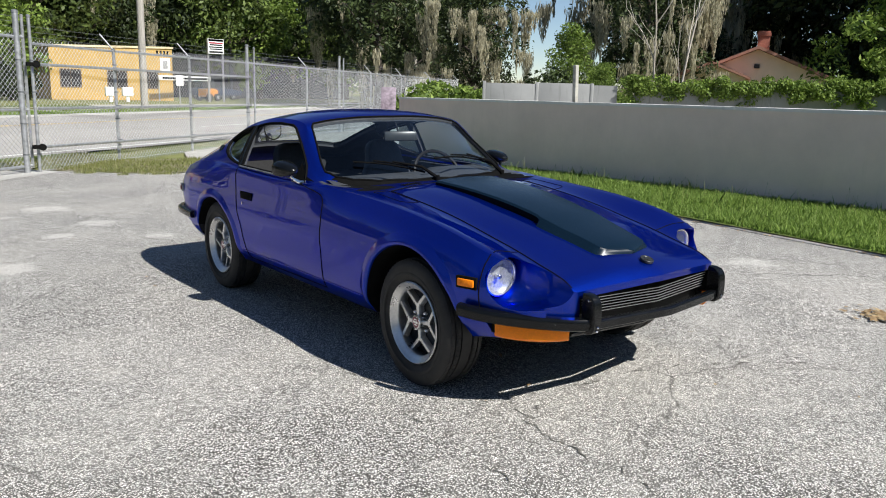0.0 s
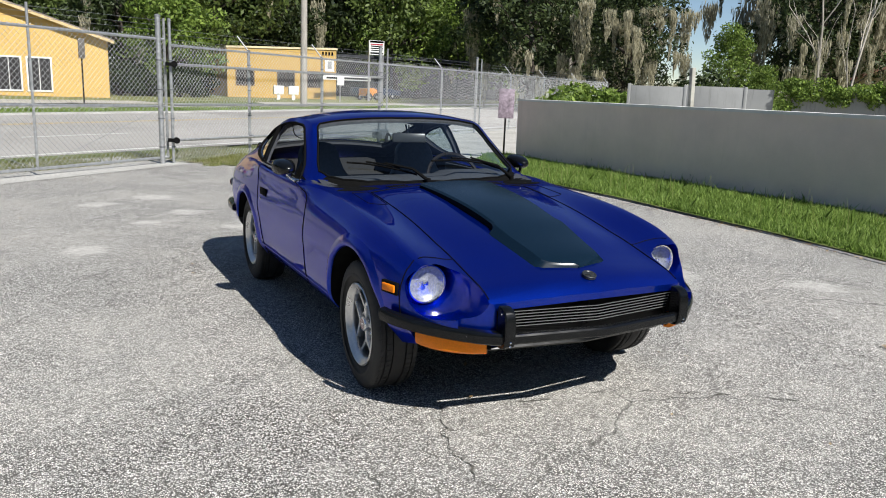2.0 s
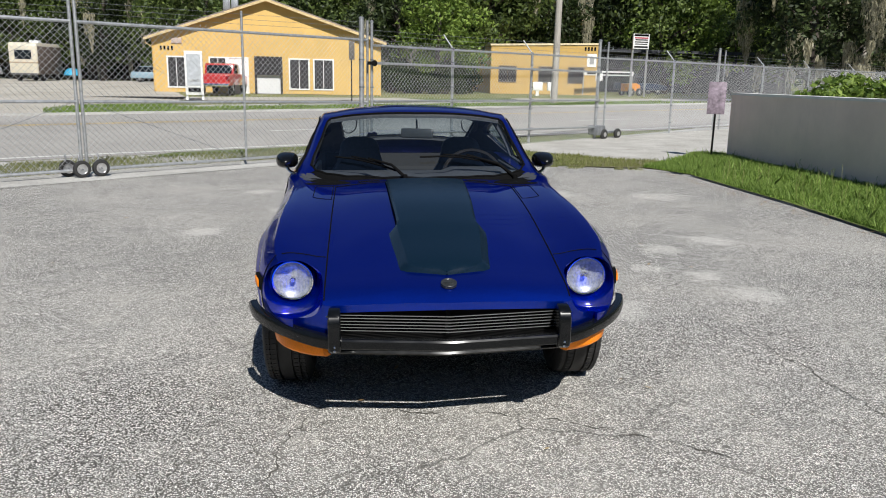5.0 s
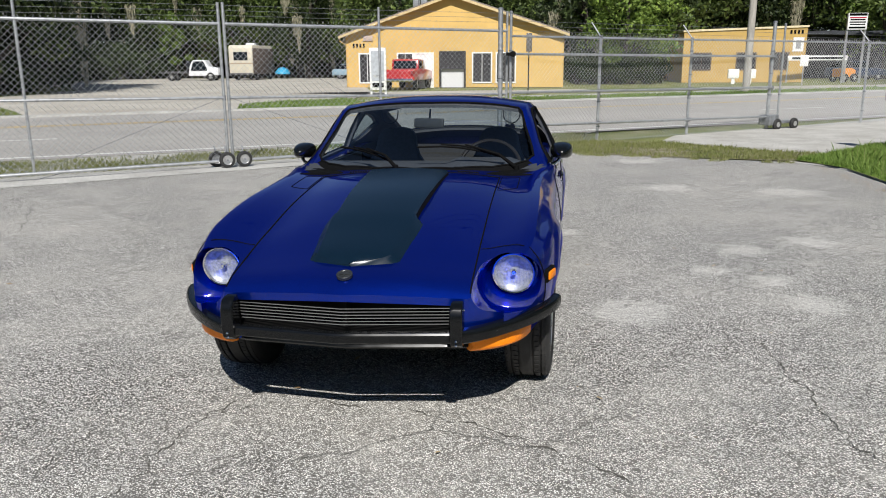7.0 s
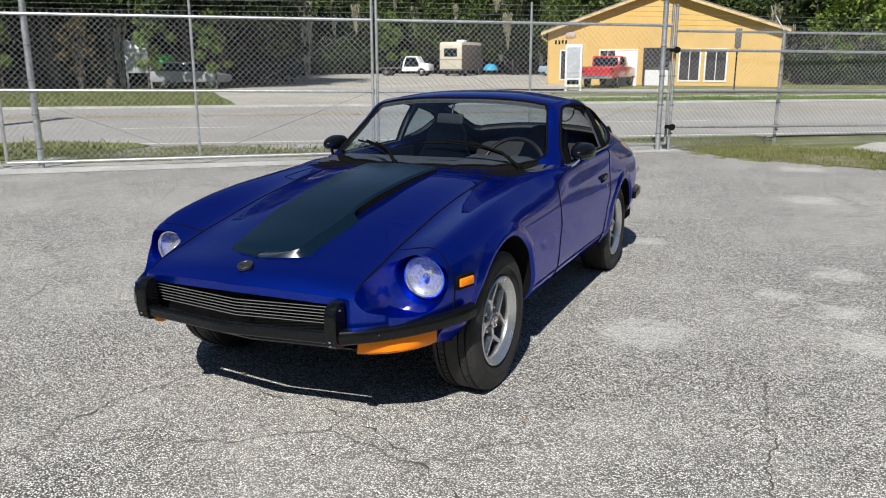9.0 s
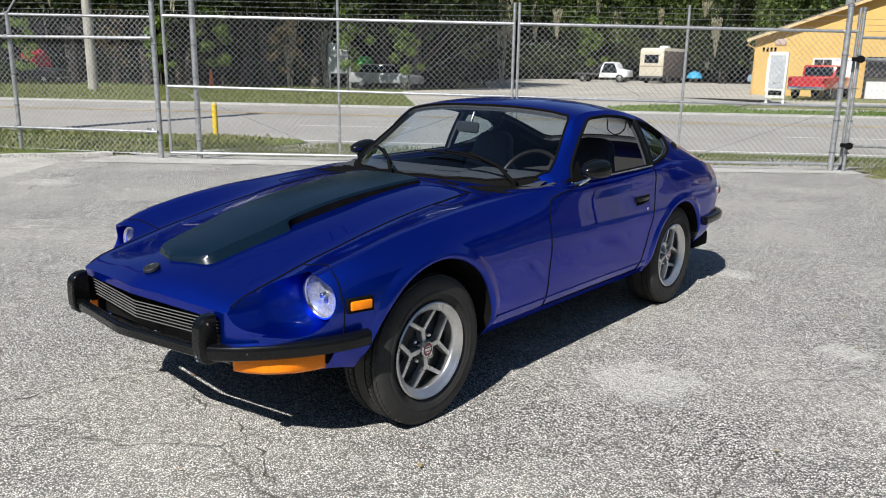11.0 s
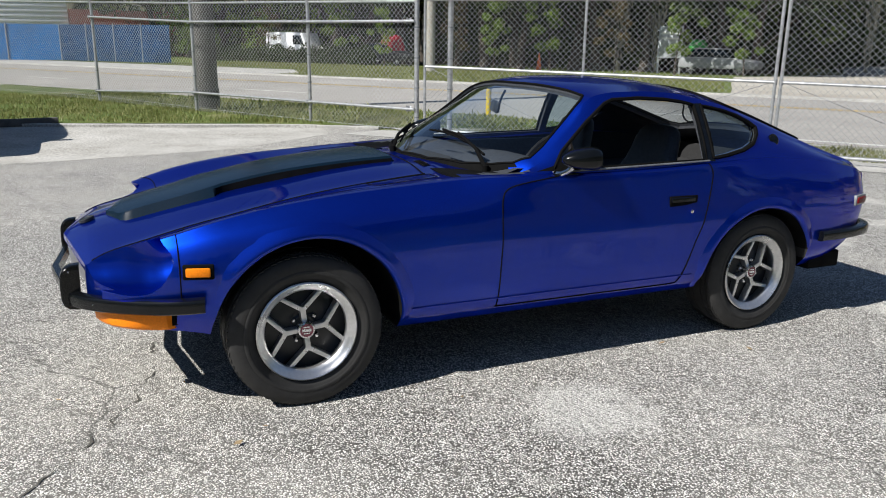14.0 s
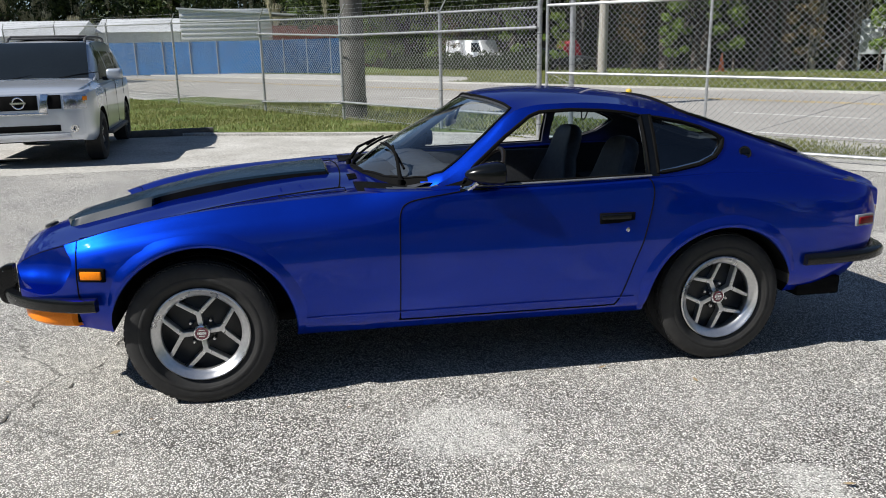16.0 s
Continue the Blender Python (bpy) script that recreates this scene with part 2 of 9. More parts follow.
def make_leaf(name, dark, light, trans=0.25):
    k = Nodes(name)
    g = k.n("NewGeometry")
    r = g.outputs["Random Per Island"]
    oi = k.n("ObjectInfo")
    col = k.ramp(r, [(0.0, dark), (0.6, tuple(0.5 * (a + b) for a, b in zip(dark, light))), (1.0, light)])
    col = k.mix(k.math("MULTIPLY", oi.outputs["Random"], 0.4), col, tuple(c * 0.55 for c in dark))
    k.color(col)
    k.set(Roughness=0.55, Specular_IOR_Level=0.3)
    tr = k.n("BsdfTranslucent")
    k.link(col, tr.inputs[0])
    mx = k.n("MixShader")
    mx.inputs[0].default_value = trans
    k.link(k.b.outputs[0], mx.inputs[1])
    k.link(tr.outputs[0], mx.inputs[2])
    k.link(mx.outputs[0], k.t.nodes["Material Output"].inputs[0])
    return k.mat


def make_glass(name, tint, rough=0.0, gain=1.5):
    """Thin sheet glass: clear with a tint, a sharp reflection on top."""
    k = Nodes(name)
    tr = k.n("BsdfTransparent")
    tr.inputs[0].default_value = (*tint, 1)
    gl = k.n("BsdfGlossy")
    gl.inputs["Color"].default_value = (0.95, 0.97, 1, 1)
    gl.inputs["Roughness"].default_value = rough
    lw = k.n("LayerWeight", Blend=0.5)
    fr = k.math("MULTIPLY_ADD", k.math("POWER", lw.outputs["Facing"], 5.0), 0.96, 0.042)
    mx = k.n("MixShader")
    k.link(k.math("MINIMUM", k.math("MULTIPLY", fr, gain), 1.0), mx.inputs[0])
    k.link(tr.outputs[0], mx.inputs[1])
    k.link(gl.outputs[0], mx.inputs[2])
    k.link(mx.outputs[0], k.t.nodes["Material Output"].inputs[0])
    return k.mat


def make_wall_plaster(name, c, dirt):
    k = Nodes(name)
    at = k.pos()
    base = k.ramp(k.noise(1.3, 6, 0.65, at), [(0.3, tuple(v * 0.86 for v in c)), (0.7, c)])
    mp = k.n("Mapping")
    mp.inputs["Scale"].default_value = (3.0, 3.0, 0.25)
    k.link(at, mp.inputs[0])
    streak = k.ramp(k.noise(2.2, 5, 0.7, mp.outputs[0]), [(0.56, 0.0), (0.8, 0.5)])
    k.color(k.mix(streak, base, dirt))
    k.set(Roughness=0.92, Specular_IOR_Level=0.25)
    k.bump(k.noise(70, 5, 0.65, at), 0.35, 0.008)
    return k.mat


def make_bark(name, c):
    k = Nodes(name)
    at = k.pos(True)
    mp = k.n("Mapping")
    mp.inputs["Scale"].default_value = (7, 7, 0.8)
    k.link(at, mp.inputs[0])
    nz = k.noise(2.0, 6, 0.7, mp.outputs[0])
    k.color(k.ramp(nz, [(0.3, tuple(v * 0.5 for v in c)), (0.7, c)]))
    k.set(Roughness=0.95)
    k.bump(nz, 0.6, 0.03)
    return k.mat


PAINT = make_paint()
ASPHALT = make_asphalt()
GRASS_SOIL = make_ground("grass_ground", [(0.3, (0.07, 0.11, 0.025)), (0.55, (0.13, 0.165, 0.045)), (0.75, (0.24, 0.215, 0.12))], 0.8, 45)
DRY_GRASS = make_ground("dry_grass_verge", [(0.3, (0.12, 0.155, 0.04)), (0.55, (0.21, 0.22, 0.085)), (0.75, (0.40, 0.36, 0.24))], 0.9, 40)
CONCRETE = make_ground("old_concrete", [(0.3, (0.36, 0.345, 0.31)), (0.55, (0.47, 0.455, 0.42)), (0.8, (0.58, 0.565, 0.53))], 1.2, 35, 0.9, 0.15)
SIDEWALK = make_ground("pale_concrete", [(0.3, (0.36, 0.35, 0.325)), (0.7, (0.54, 0.53, 0.50))], 1.1, 30, 0.9, 0.15)
ROADMAT = make_ground("road_asphalt", [(0.3, (0.31, 0.297, 0.275)), (0.55, (0.37, 0.353, 0.327)), (0.8, (0.43, 0.412, 0.385))], 0.4, 50, 0.9, 0.2)
DIRT = make_ground("sandy_lot", [(0.3, (0.36, 0.33, 0.28)), (0.55, (0.47, 0.44, 0.385)), (0.8, (0.57, 0.54, 0.49))], 0.25, 20, 0.95, 0.2)
WALLMAT = make_wall_plaster("grey_stucco", (0.89, 0.755, 0.68), (0.72, 0.62, 0.55))
WHITECAP = make_wall_plaster("white_cap", (0.80, 0.79, 0.76), (0.55, 0.53, 0.49))
YELLOW = make_wall_plaster("yellow_stucco", (0.66, 0.44, 0.155), (0.55, 0.36, 0.13))
GALV = simple("galvanised_steel", (0.42, 0.43, 0.44), 0.45, 0.7, 0.25, 14)
GALVWIRE = simple("galvanised_wire", (0.47, 0.48, 0.49), 0.45, 0.55, 0.2, 20)
GALVDARK = simple("weathered_steel", (0.24, 0.25, 0.26), 0.55, 0.55, 0.4, 10)
BLACK = simple("black_satin", (0.0035, 0.004, 0.0045), 0.22, 0.0, 0.25, 40, Specular_IOR_Level=0.35)
def make_scoop():
    k = Nodes("satin_black_scoop")
    at = k.pos(True)
    # near-black base carries a blue tint for the sky's reflection
    k.color(k.ramp(k.noise(220, 3, 0.6, at), [(0.3, (0.002, 0.008, 0.016)), (0.7, (0.003, 0.012, 0.024))]))
    k.set(Roughness=k.math("MULTIPLY_ADD", k.noise(3, 3, 0.5, at), 0.05, 0.22), Specular_IOR_Level=0.4)
    return k.mat


SCOOPMAT = make_scoop()
RUBBER = simple("tyre_rubber", (0.020, 0.0195, 0.019), 0.72, 0.0, 0.3, 25, 0.05)
TRIMRUBBER = simple("rubber_trim", (0.005, 0.005, 0.005), 0.8, 0.0, 0.2, 30, Specular_IOR_Level=0.05)
CHROME = simple("chrome", (0.75, 0.75, 0.76), 0.12, 1.0, 0.06, 30)
ALLOY = simple("machined_alloy", (0.66, 0.66, 0.66), 0.30, 0.9, 0.08, 60)
ALLOYDARK = simple("dark_wheel_paint", (0.012, 0.012, 0.013), 0.4, 0.0, 0.2, 30)
AMBER = simple("amber_lens", (0.90, 0.24, 0.006), 0.4, 0.0, 0.12, 150, 0.15, Specular_IOR_Level=0.25)
REDLENS = simple("red_lens", (0.16, 0.004, 0.007), 0.35, 0.0, 0.12, 120, 0.1, Specular_IOR_Level=0.2)
VINYL = simple("black_vinyl", (0.045, 0.048, 0.055), 0.5, 0.0, 0.25, 60, 0.15)
CARPET = simple("dark_carpet", (0.022, 0.022, 0.023), 0.95, 0.0, 0.3, 150, 0.2)
UNDER = simple("underbody_black", (0.007, 0.007, 0.007), 0.95, 0.0, 0.3, 15, Specular_IOR_Level=0.08)
WINDGLASS = make_glass("windscreen_glass", (0.88, 0.95, 0.97), 0.0, 1.3)
REARGLASS = make_glass("rear_hatch_glass", (0.80, 0.87, 0.90), 0.0, 1.7)
SIDEGLASS = make_glass("tinted_side_glass", (0.50, 0.60, 0.64), 0.0, 1.8)
LENSGLASS = make_glass("lamp_glass", (0.95, 0.97, 1.0), 0.02)
WHITEPAINT = simple("white_paint", (0.78, 0.78, 0.76), 0.5, 0.0, 0.08, 8)
BARK = make_bark("bark", (0.085, 0.07, 0.057))
POLEWOOD = make_bark("pole_wood", (0.46, 0.43, 0.38))
POLEDARK = make_bark("dark_pole_wood", (0.13, 0.125, 0.115))

# ---- ground ----


def lot_z(x, y):
    """Height of the ground: the lot falls gently towards the gate, the road beyond is level."""
    return max(-0.2, min(0.09, 0.0111 * x - 0.0156 * y))


def sheet(name, outline, lift, mat, label, step=0.5, thick=0.0, category="ground", kind="structure"):
    """A piece of ground with the given outline, draped on the terrain."""
    bm = bmesh.new()
    bm.faces.new([bm.verts.new((x, y, 0)) for x, y in outline])
    xs = [p[0] for p in outline]
    ys = [p[1] for p in outline]
    for lo, hi, nrm in ((min(xs), max(xs), (1, 0, 0)), (min(ys), max(ys), (0, 1, 0))):
        n = int((hi - lo) / step)
        for i in range(1, n + 1):
            c = lo + i * step
            bmesh.ops.bisect_plane(bm, geom=bm.verts[:] + bm.edges[:] + bm.faces[:], dist=1e-5, plane_co=Vector(nrm) * c, plane_no=nrm)
    for v in bm.verts:
        v.co.z = lot_z(v.co.x, v.co.y) + lift
    if thick:
        ext = bmesh.ops.extrude_face_region(bm, geom=bm.faces[:])
        for v in ext["geom"]:
            if isinstance(v, bmesh.types.BMVert):
                v.co.z -= thick
    bmesh.ops.recalc_face_normals(bm, faces=bm.faces)
    me = bpy.data.meshes.new(name)
    bm.to_mesh(me)
    bm.free()
    me.materials.append(mat)
    ob = tagged(new(name, me), label, category, "", kind)
    return ob


U = Vector((0.84, 0.5426, 0)).normalized()
V = Vector((-U.y, U.x, 0))


def road(u, v, z=0.0):
    """A place by metres along and across the street."""
    p = U * u + V * v
    return Vector((p.x, p.y, z))


def roadxy(u, v):
    p = road(u, v)
    return (p.x, p.y)


b = Build()
_R = [-600, -250, -120, -60, -40, -30, -24, -20, -16, -13, -10, -8, -6, -4, -2, 0, 2, 4, 6, 8, 10, 13, 16, 20, 24, 30, 40, 60, 120, 250, 600]
b.loft([[(x, y, lot_z(x, y) - 0.03) for x in _R] for y in _R])
solo("ground", b, DRY_GRASS, "dry grassy ground reaching to the horizon", "ground", kind="structure")

GATE_A, GATE_B = Vector((-8.77, 4.75, 0)), Vector((-0.30, 11.43, 0))
LOT = [(4.1, -30), (4.2, 0), (4.5, 2.2), (4.68, 5.0), (4.68, 8.0), (4.2, 9.0), (2.9, 9.5), (0.9, 10.35), (0.15, 11.3), (-0.30, 11.43), (-8.77, 4.75), (-10.1, 4.2), (-10.75, 2.6), (-11.1, 1.0), (-11.6, -1.2), (-12.3, -4), (-14, -12), (-20, -30)]
sheet("lot_pavement", LOT, 0.0, ASPHALT, "worn pale asphalt lot with exposed stones and cracks", 1.0, category="pavement")
sheet("grass_strip", [(4.1, -30), (4.2, 0), (4.5, 2.2), (4.68, 5.0), (4.68, 8.0), (4.3, 9.1), (5.2, 10.1), (6.2, 11.4), (7.6, 11.6), (30, 11.6), (30, -30)], 0.03, GRASS_SOIL, "grassy strip along the foot of the wall", 2.0)
sheet("grass_island", [(4.3, 9.1), (2.9, 9.5), (0.9, 10.35), (0.15, 11.3), (-0.1, 11.75), (1.45, 13.0), (2.7, 12.6), (4.4, 10.6), (5.2, 10.1)], 0.008, make_ground("weedy_dirt", [(0.35, (0.10, 0.125, 0.04)), (0.5, (0.19, 0.17, 0.10)), (0.7, (0.36, 0.33, 0.27))], 1.6, 40), "patchy grass between lot and fence", 1.0)
sheet("driveway", [(2.7, 12.6), (4.4, 10.6), (5.2, 10.1), (6.2, 11.4), (7.6, 11.6), (26, 11.6), (30, 28), roadxy(32, 11.8), roadxy(20, 11.8), (5.6, 16.3), (3.2, 14.2)], 0.012, CONCRETE, "pale concrete driveway slab", 2.0)
sheet("left_bed", [(-10.1, 4.25), (-10.75, 2.6), (-11.1, 1.0), (-11.6, -1.2), (-12.3, -4), (-14, -12), (-34, -12), (-34, -9.3), (-22.4, -2.85), (-14.2, 1.74), (-11.2, 3.43)], 0.06, GRASS_SOIL, "grassy bed beside the parking bays", 1.5)
_g = (GATE_B - GATE_A).normalized()
_gn = Vector((_g.y, -_g.x, 0))
sheet("gate_apron", [(GATE_A - _g * 1.2 + _gn * 0.75)[:2], (GATE_B + _g * 0.15 + _gn * 0.45)[:2], (GATE_B + _g * 0.3 - _gn * 0.35)[:2], (GATE_A - _g * 1.0 - _gn * 0.35)[:2]], 0.006, SIDEWALK, "bleached concrete strip under the gate", 1.0, category="pavement")
sheet("street", [roadxy(-400, 12.0), roadxy(400, 12.0), roadxy(400, 24.6), roadxy(-400, 24.6)], 0.004, ROADMAT, "wide pale asphalt street with lane lines", 60.0, category="road")
sheet("gate_drive", [roadxy(-9, 11.95), roadxy(9.5, 11.95), (GATE_B + _g * 0.2 - _gn * 0.35)[:2], (GATE_A - _g * 0.6 - _gn * 0.35)[:2]], 0.0, CONCRETE, "worn driveway apron outside the gate", 2.0, category="pavement")
sheet("near_sidewalk", [roadxy(-300, 10.3), roadxy(-14, 10.3), roadxy(-9.2, 11.3), roadxy(-9.2, 11.95), roadxy(-300, 11.95)], 0.008, SIDEWALK, "narrow concrete kerb strip by the street", 30.0, category="pavement")
sheet("far_sidewalk", [roadxy(9, 28.4), roadxy(300, 28.4), roadxy(300, 30.2), roadxy(9, 30.2)], 0.008, SIDEWALK, "concrete pavement across the street", 30.0, category="pavement")
sheet("far_kerb", [roadxy(-400, 24.6), roadxy(400, 24.6), roadxy(400, 24.95), roadxy(-400, 24.95)], 0.07, SIDEWALK, "concrete kerb of the far side", 60.0, thick=0.12, category="kerb")
sheet("sandy_entrance", [roadxy(-3.6, 24.95), roadxy(3.5, 24.95), roadxy(6, 27.2), roadxy(9.5, 31), roadxy(13, 38), (-16, 60), (-18, 80), (-46, 80), (-50, 66), roadxy(-2, 52), roadxy(-6.5, 42), roadxy(-5.0, 34), roadxy(-3.8, 28.5)], 0.006, DIRT, "pale sandy yard across the street", 8.0)
sheet("house_forecourt", [(-15, 38.5), (1.5, 44), (24, 53), (40, 60), (40, 57), (24, 49.5), (3, 40.5), (-8, 35.8)], 0.006, DIRT, "pale forecourt in front of the yellow houses", 6.0)
sheet("far_drive", [roadxy(-60, 24.95), roadxy(-26, 24.95), roadxy(-24, 27), roadxy(-28, 31), roadxy(-62, 30)], 0.006, SIDEWALK, "pale concrete drive across the street", 8.0)
sheet("parking_bay", [(-12.3, -4), (-14, -12), (-20, -30), (-4, -30), (-6.2, -6), (-6.8, -1.0), (-7.6, 1.4), (-9.3, 3.2), (-10.3, 3.4), (-10.75, 2.6), (-11.1, 1.0), (-11.6, -1.2)], 0.002, CONCRETE, "smooth pale concrete parking bays", 1.5, category="pavement")
sheet("left_verge", [roadxy(-24, 24.95), roadxy(-6.0, 24.95), roadxy(-3.4, 26.3), roadxy(-3.8, 28.5), roadxy(-5.0, 34), roadxy(-6.5, 42), roadxy(-3, 48), roadxy(-60, 48), roadxy(-62, 30.2), roadxy(-28, 31.2), roadxy(-24, 27)], 0.012, GRASS_SOIL, "mown green verge before the woods", 8.0)
sheet("far_verge", [roadxy(3.4, 24.95), roadxy(70, 24.95), roadxy(70, 28.35), roadxy(9.2, 28.35), roadxy(9.4, 31.5), roadxy(5.5, 30.2), roadxy(4.0, 28.0)], 0.014, GRASS_SOIL, "green grass island across the street", 8.0)
sheet("house_lawn", [(1.6, 44.2), (3.2, 41.2), (9, 44.0), (9, 47.0)], 0.012, GRASS_SOIL, "grass beside the yellow house", 4.0)
sheet("gate_verge", [roadxy(-24, 9.1), roadxy(-11.2, 9.1), roadxy(-6.3, 9.3), roadxy(-5.0, 10.2), roadxy(-3.9, 11.2), roadxy(-3.4, 11.9), roadxy(-3.8, 12.5), roadxy(-5.2, 12.9), roadxy(-9, 12.9), roadxy(-24, 12.5)], 0.022, GRASS_SOIL, "patchy grass between the fence and the street", 3.0)
sheet("street_verge", [roadxy(2.2, 11.5), roadxy(9, 11.2), roadxy(9, 12.0), roadxy(3, 12.1)], 0.010, GRASS_SOIL, "thin grass strip by the street", 3.0)
# lane lines
LINE_Y = simple("worn_yellow_line", (0.52, 0.36, 0.10), 0.8, 0, 0.3, 3, object_space=False)
LINE_W = simple("worn_white_line", (0.62, 0.62, 0.59), 0.8, 0, 0.2, 3, object_space=False)
sheet("white_edge_line", [roadxy(-300, 12.35), roadxy(300, 12.35), roadxy(300, 12.5), roadxy(-300, 12.5)], 0.009, LINE_W, "worn white edge line", 60, category="road marking")
for i, v0 in enumerate((20.2, 20.5)):
    sheet("yellow_lane_line", [roadxy(-300, v0), roadxy(300, v0), roadxy(300, v0 + 0.12), roadxy(-300, v0 + 0.12)], 0.009, LINE_Y, "faded double yellow lane line", 60, category="road marking")
for i in range(-8, 12):
    u0 = i * 12.0 - 5
    sheet("white_lane_dash", [roadxy(u0, 16.1), roadxy(u0 + 3.0, 16.1), roadxy(u0 + 3.0, 16.23), roadxy(u0, 16.23)], 0.009, LINE_W, "worn white lane dash", 60, category="road marking")


def edging(name, pts, w, h, mat, label):
    """A low kerb that follows the ground."""
    pts = [Vector((p[0], p[1], 0)) for p in pts]
    sp = spline(pts, len(pts) * 12)
    rows = []
    for i, p in enumerate(sp):
        d = (sp[min(i + 1, len(sp) - 1)] - sp[max(i - 1, 0)]).normalized()
        nr = Vector((d.y, -d.x, 0))
        z = lot_z(p.x, p.y)
        jit = 0.006 * noise.noise(p * 3.0)
        rows.append([p + nr * a + Vector((0, 0, z + q + (jit if q > 0 else 0))) for a, q in ((0, -0.05), (0, h - 0.01), (0.01, h), (w - 0.01, h), (w, h - 0.01), (w, -0.05))])
    b = Build()
    b.loft(rows, close_u=True, caps=True)
    return solo(name, b, mat, label, "kerb", kind="structure", smooth=40)


edging("lot_edging", [(4.08, -12), (4.16, -4), (4.2, 0), (4.5, 2.2), (4.66, 4.0), (4.7, 6.0), (4.66, 8.0), (4.2, 9.0)], 0.06, 0.016, SIDEWALK, "narrow concrete edging of the lot")
edging("left_kerb", [(-9.9, 4.35), (-10.4, 3.4), (-10.75, 2.6), (-11.05, 1.0), (-11.55, -1.2), (-12.3, -4), (-14, -12)][::-1], 0.12, 0.06, SIDEWALK, "pale concrete kerb of the grass bed")

# ---- cracks in the asphalt ----
CRACKMAT = simple("crack_dirt", (0.085, 0.08, 0.068), 0.95, 0, 0.4, 40, object_space=False)


def crack(pts, w, seed):
    rnd = random.Random(seed)
    pts = [Vector((x, y, 0)) for x, y in pts]
    line = []
    for a, c in zip(pts, pts[1:]):
        n = max(2, int((c - a).length / 0.028))
        side = Vector((-(c - a).y, (c - a).x, 0)).normalized()
        for i in range(n):
            q = a.lerp(c, i / n)
            line.append(q + side * (0.05 * noise.noise(q * 6 + Vector((seed, 0, 0))) + 0.03 * noise.noise(q * 19 + Vector((0, seed, 0))) + rnd.uniform(-0.012, 0.012)))
    b = Build()
    rows = []
    for i, p in enumerate(line):
        d = (line[min(i + 1, len(line) - 1)] - line[max(0, i - 1)]).normalized()
        s = Vector((-d.y, d.x, 0)) * w * rnd.uniform(0.05, 0.62) * (0.35 + 0.65 * min(1.0, max(0.0, 0.7 + 1.8 * noise.noise(p * 5 + Vector((0, 0, seed)))))) * min(1, 6 * (i + 1) / len(line), 6 * (len(line) - i) / len(line))
        z = Vector((0, 0, lot_z(p.x, p.y) + 0.0035))
        rows.append([p - s + z, p + s + z])
    b.loft(rows)
    solo("asphalt_crack", b, CRACKMAT, "dark hairline crack in the asphalt", "crack", kind="structure")


crack([(-0.45, -0.25), (-0.57, -0.55), (-0.66, -0.8), (-0.67, -1.03), (-0.65, -1.18), (-0.69, -1.34), (-0.66, -1.6)], 0.009, 7)
crack([(-0.97, 1.14), (-0.91, 0.5), (-0.92, -0.05), (-1.0, -0.3), (-1.05, -0.48), (-1.0, -0.66), (-1.04, -0.84), (-1.03, -1.08), (-1.08, -1.4)], 0.006, 8)
crack([(1.79, 1.25), (1.81, 0.68), (1.84, 0.22), (1.87, -0.18), (1.90, -0.6), (1.98, -0.75), (2.3, -1.3), (2.5, -2.0)], 0.007, 11)
crack([(-1.13, -1.26), (-1.0, -1.03), (-0.84, -0.87), (-0.65, -0.66), (-0.3, -0.45)], 0.006, 12)
crack([(-0.3, -0.45), (0.13, -0.53), (0.47, -0.61), (0.76, -0.8), (0.88, -0.83), (1.0, -0.93), (1.2, -1.15)], 0.011, 16)
crack([(-1.1, -0.24), (-1.06, -0.49), (-0.89, -0.55), (-0.66, -0.66)], 0.004, 17)
crack([(-4.98, 1.86), (-5.23, 2.62), (-6.22, 4.37)], 0.005, 13)
crack([(-1.72, -0.29), (-2.4, -0.2), (-3.2, 0.3), (-4.2, 0.5)], 0.004, 22)

# ---- wall along the lot ----
b = Build()
_wy = [-30, -8, -4, -2, 0, 1, 2, 3, 4, 5, 6, 7, 8, 9, 10, 10.85]
def wall_top(y):
    return 1.245 - 0.0098 * max(y, -12) + 0.006 * noise.noise(Vector((y * 0.9, 3.1, 0)))
b.loft([[(6.64, y, -0.3), (6.62, y, wall_top(y) - 0.012), (6.84, y, wall_top(y) - 0.012), (6.84, y, -0.3)] for y in _wy], close_u=True, caps=True)
wall = solo("wall_east", b, WALLMAT, "grey-brown stuccoed block wall", "wall", kind="structure")
b = Build()
_wy2 = [-30 + 0.5 * i for i in range(82)] + [10.865]
b.loft([[(6.608 + 0.004 * noise.noise(Vector((y * 2, 0, 0))), y, wall_top(y) - 0.030 + 0.008 * noise.noise(Vector((y * 3, 9, 0)))), (6.609, y, wall_top(y) + 0.012 + 0.005 * noise.noise(Vector((y * 1.5, 5, 0)))), (6.85, y, wall_top(y) + 0.014), (6.85, y, wall_top(y) - 0.012)] for y in _wy2], close_u=True, caps=True)
part("wall_cap", b, WHITECAP, wall, "sun-bleached pale mortar cap")

# ---- chain-link fence and gate ----


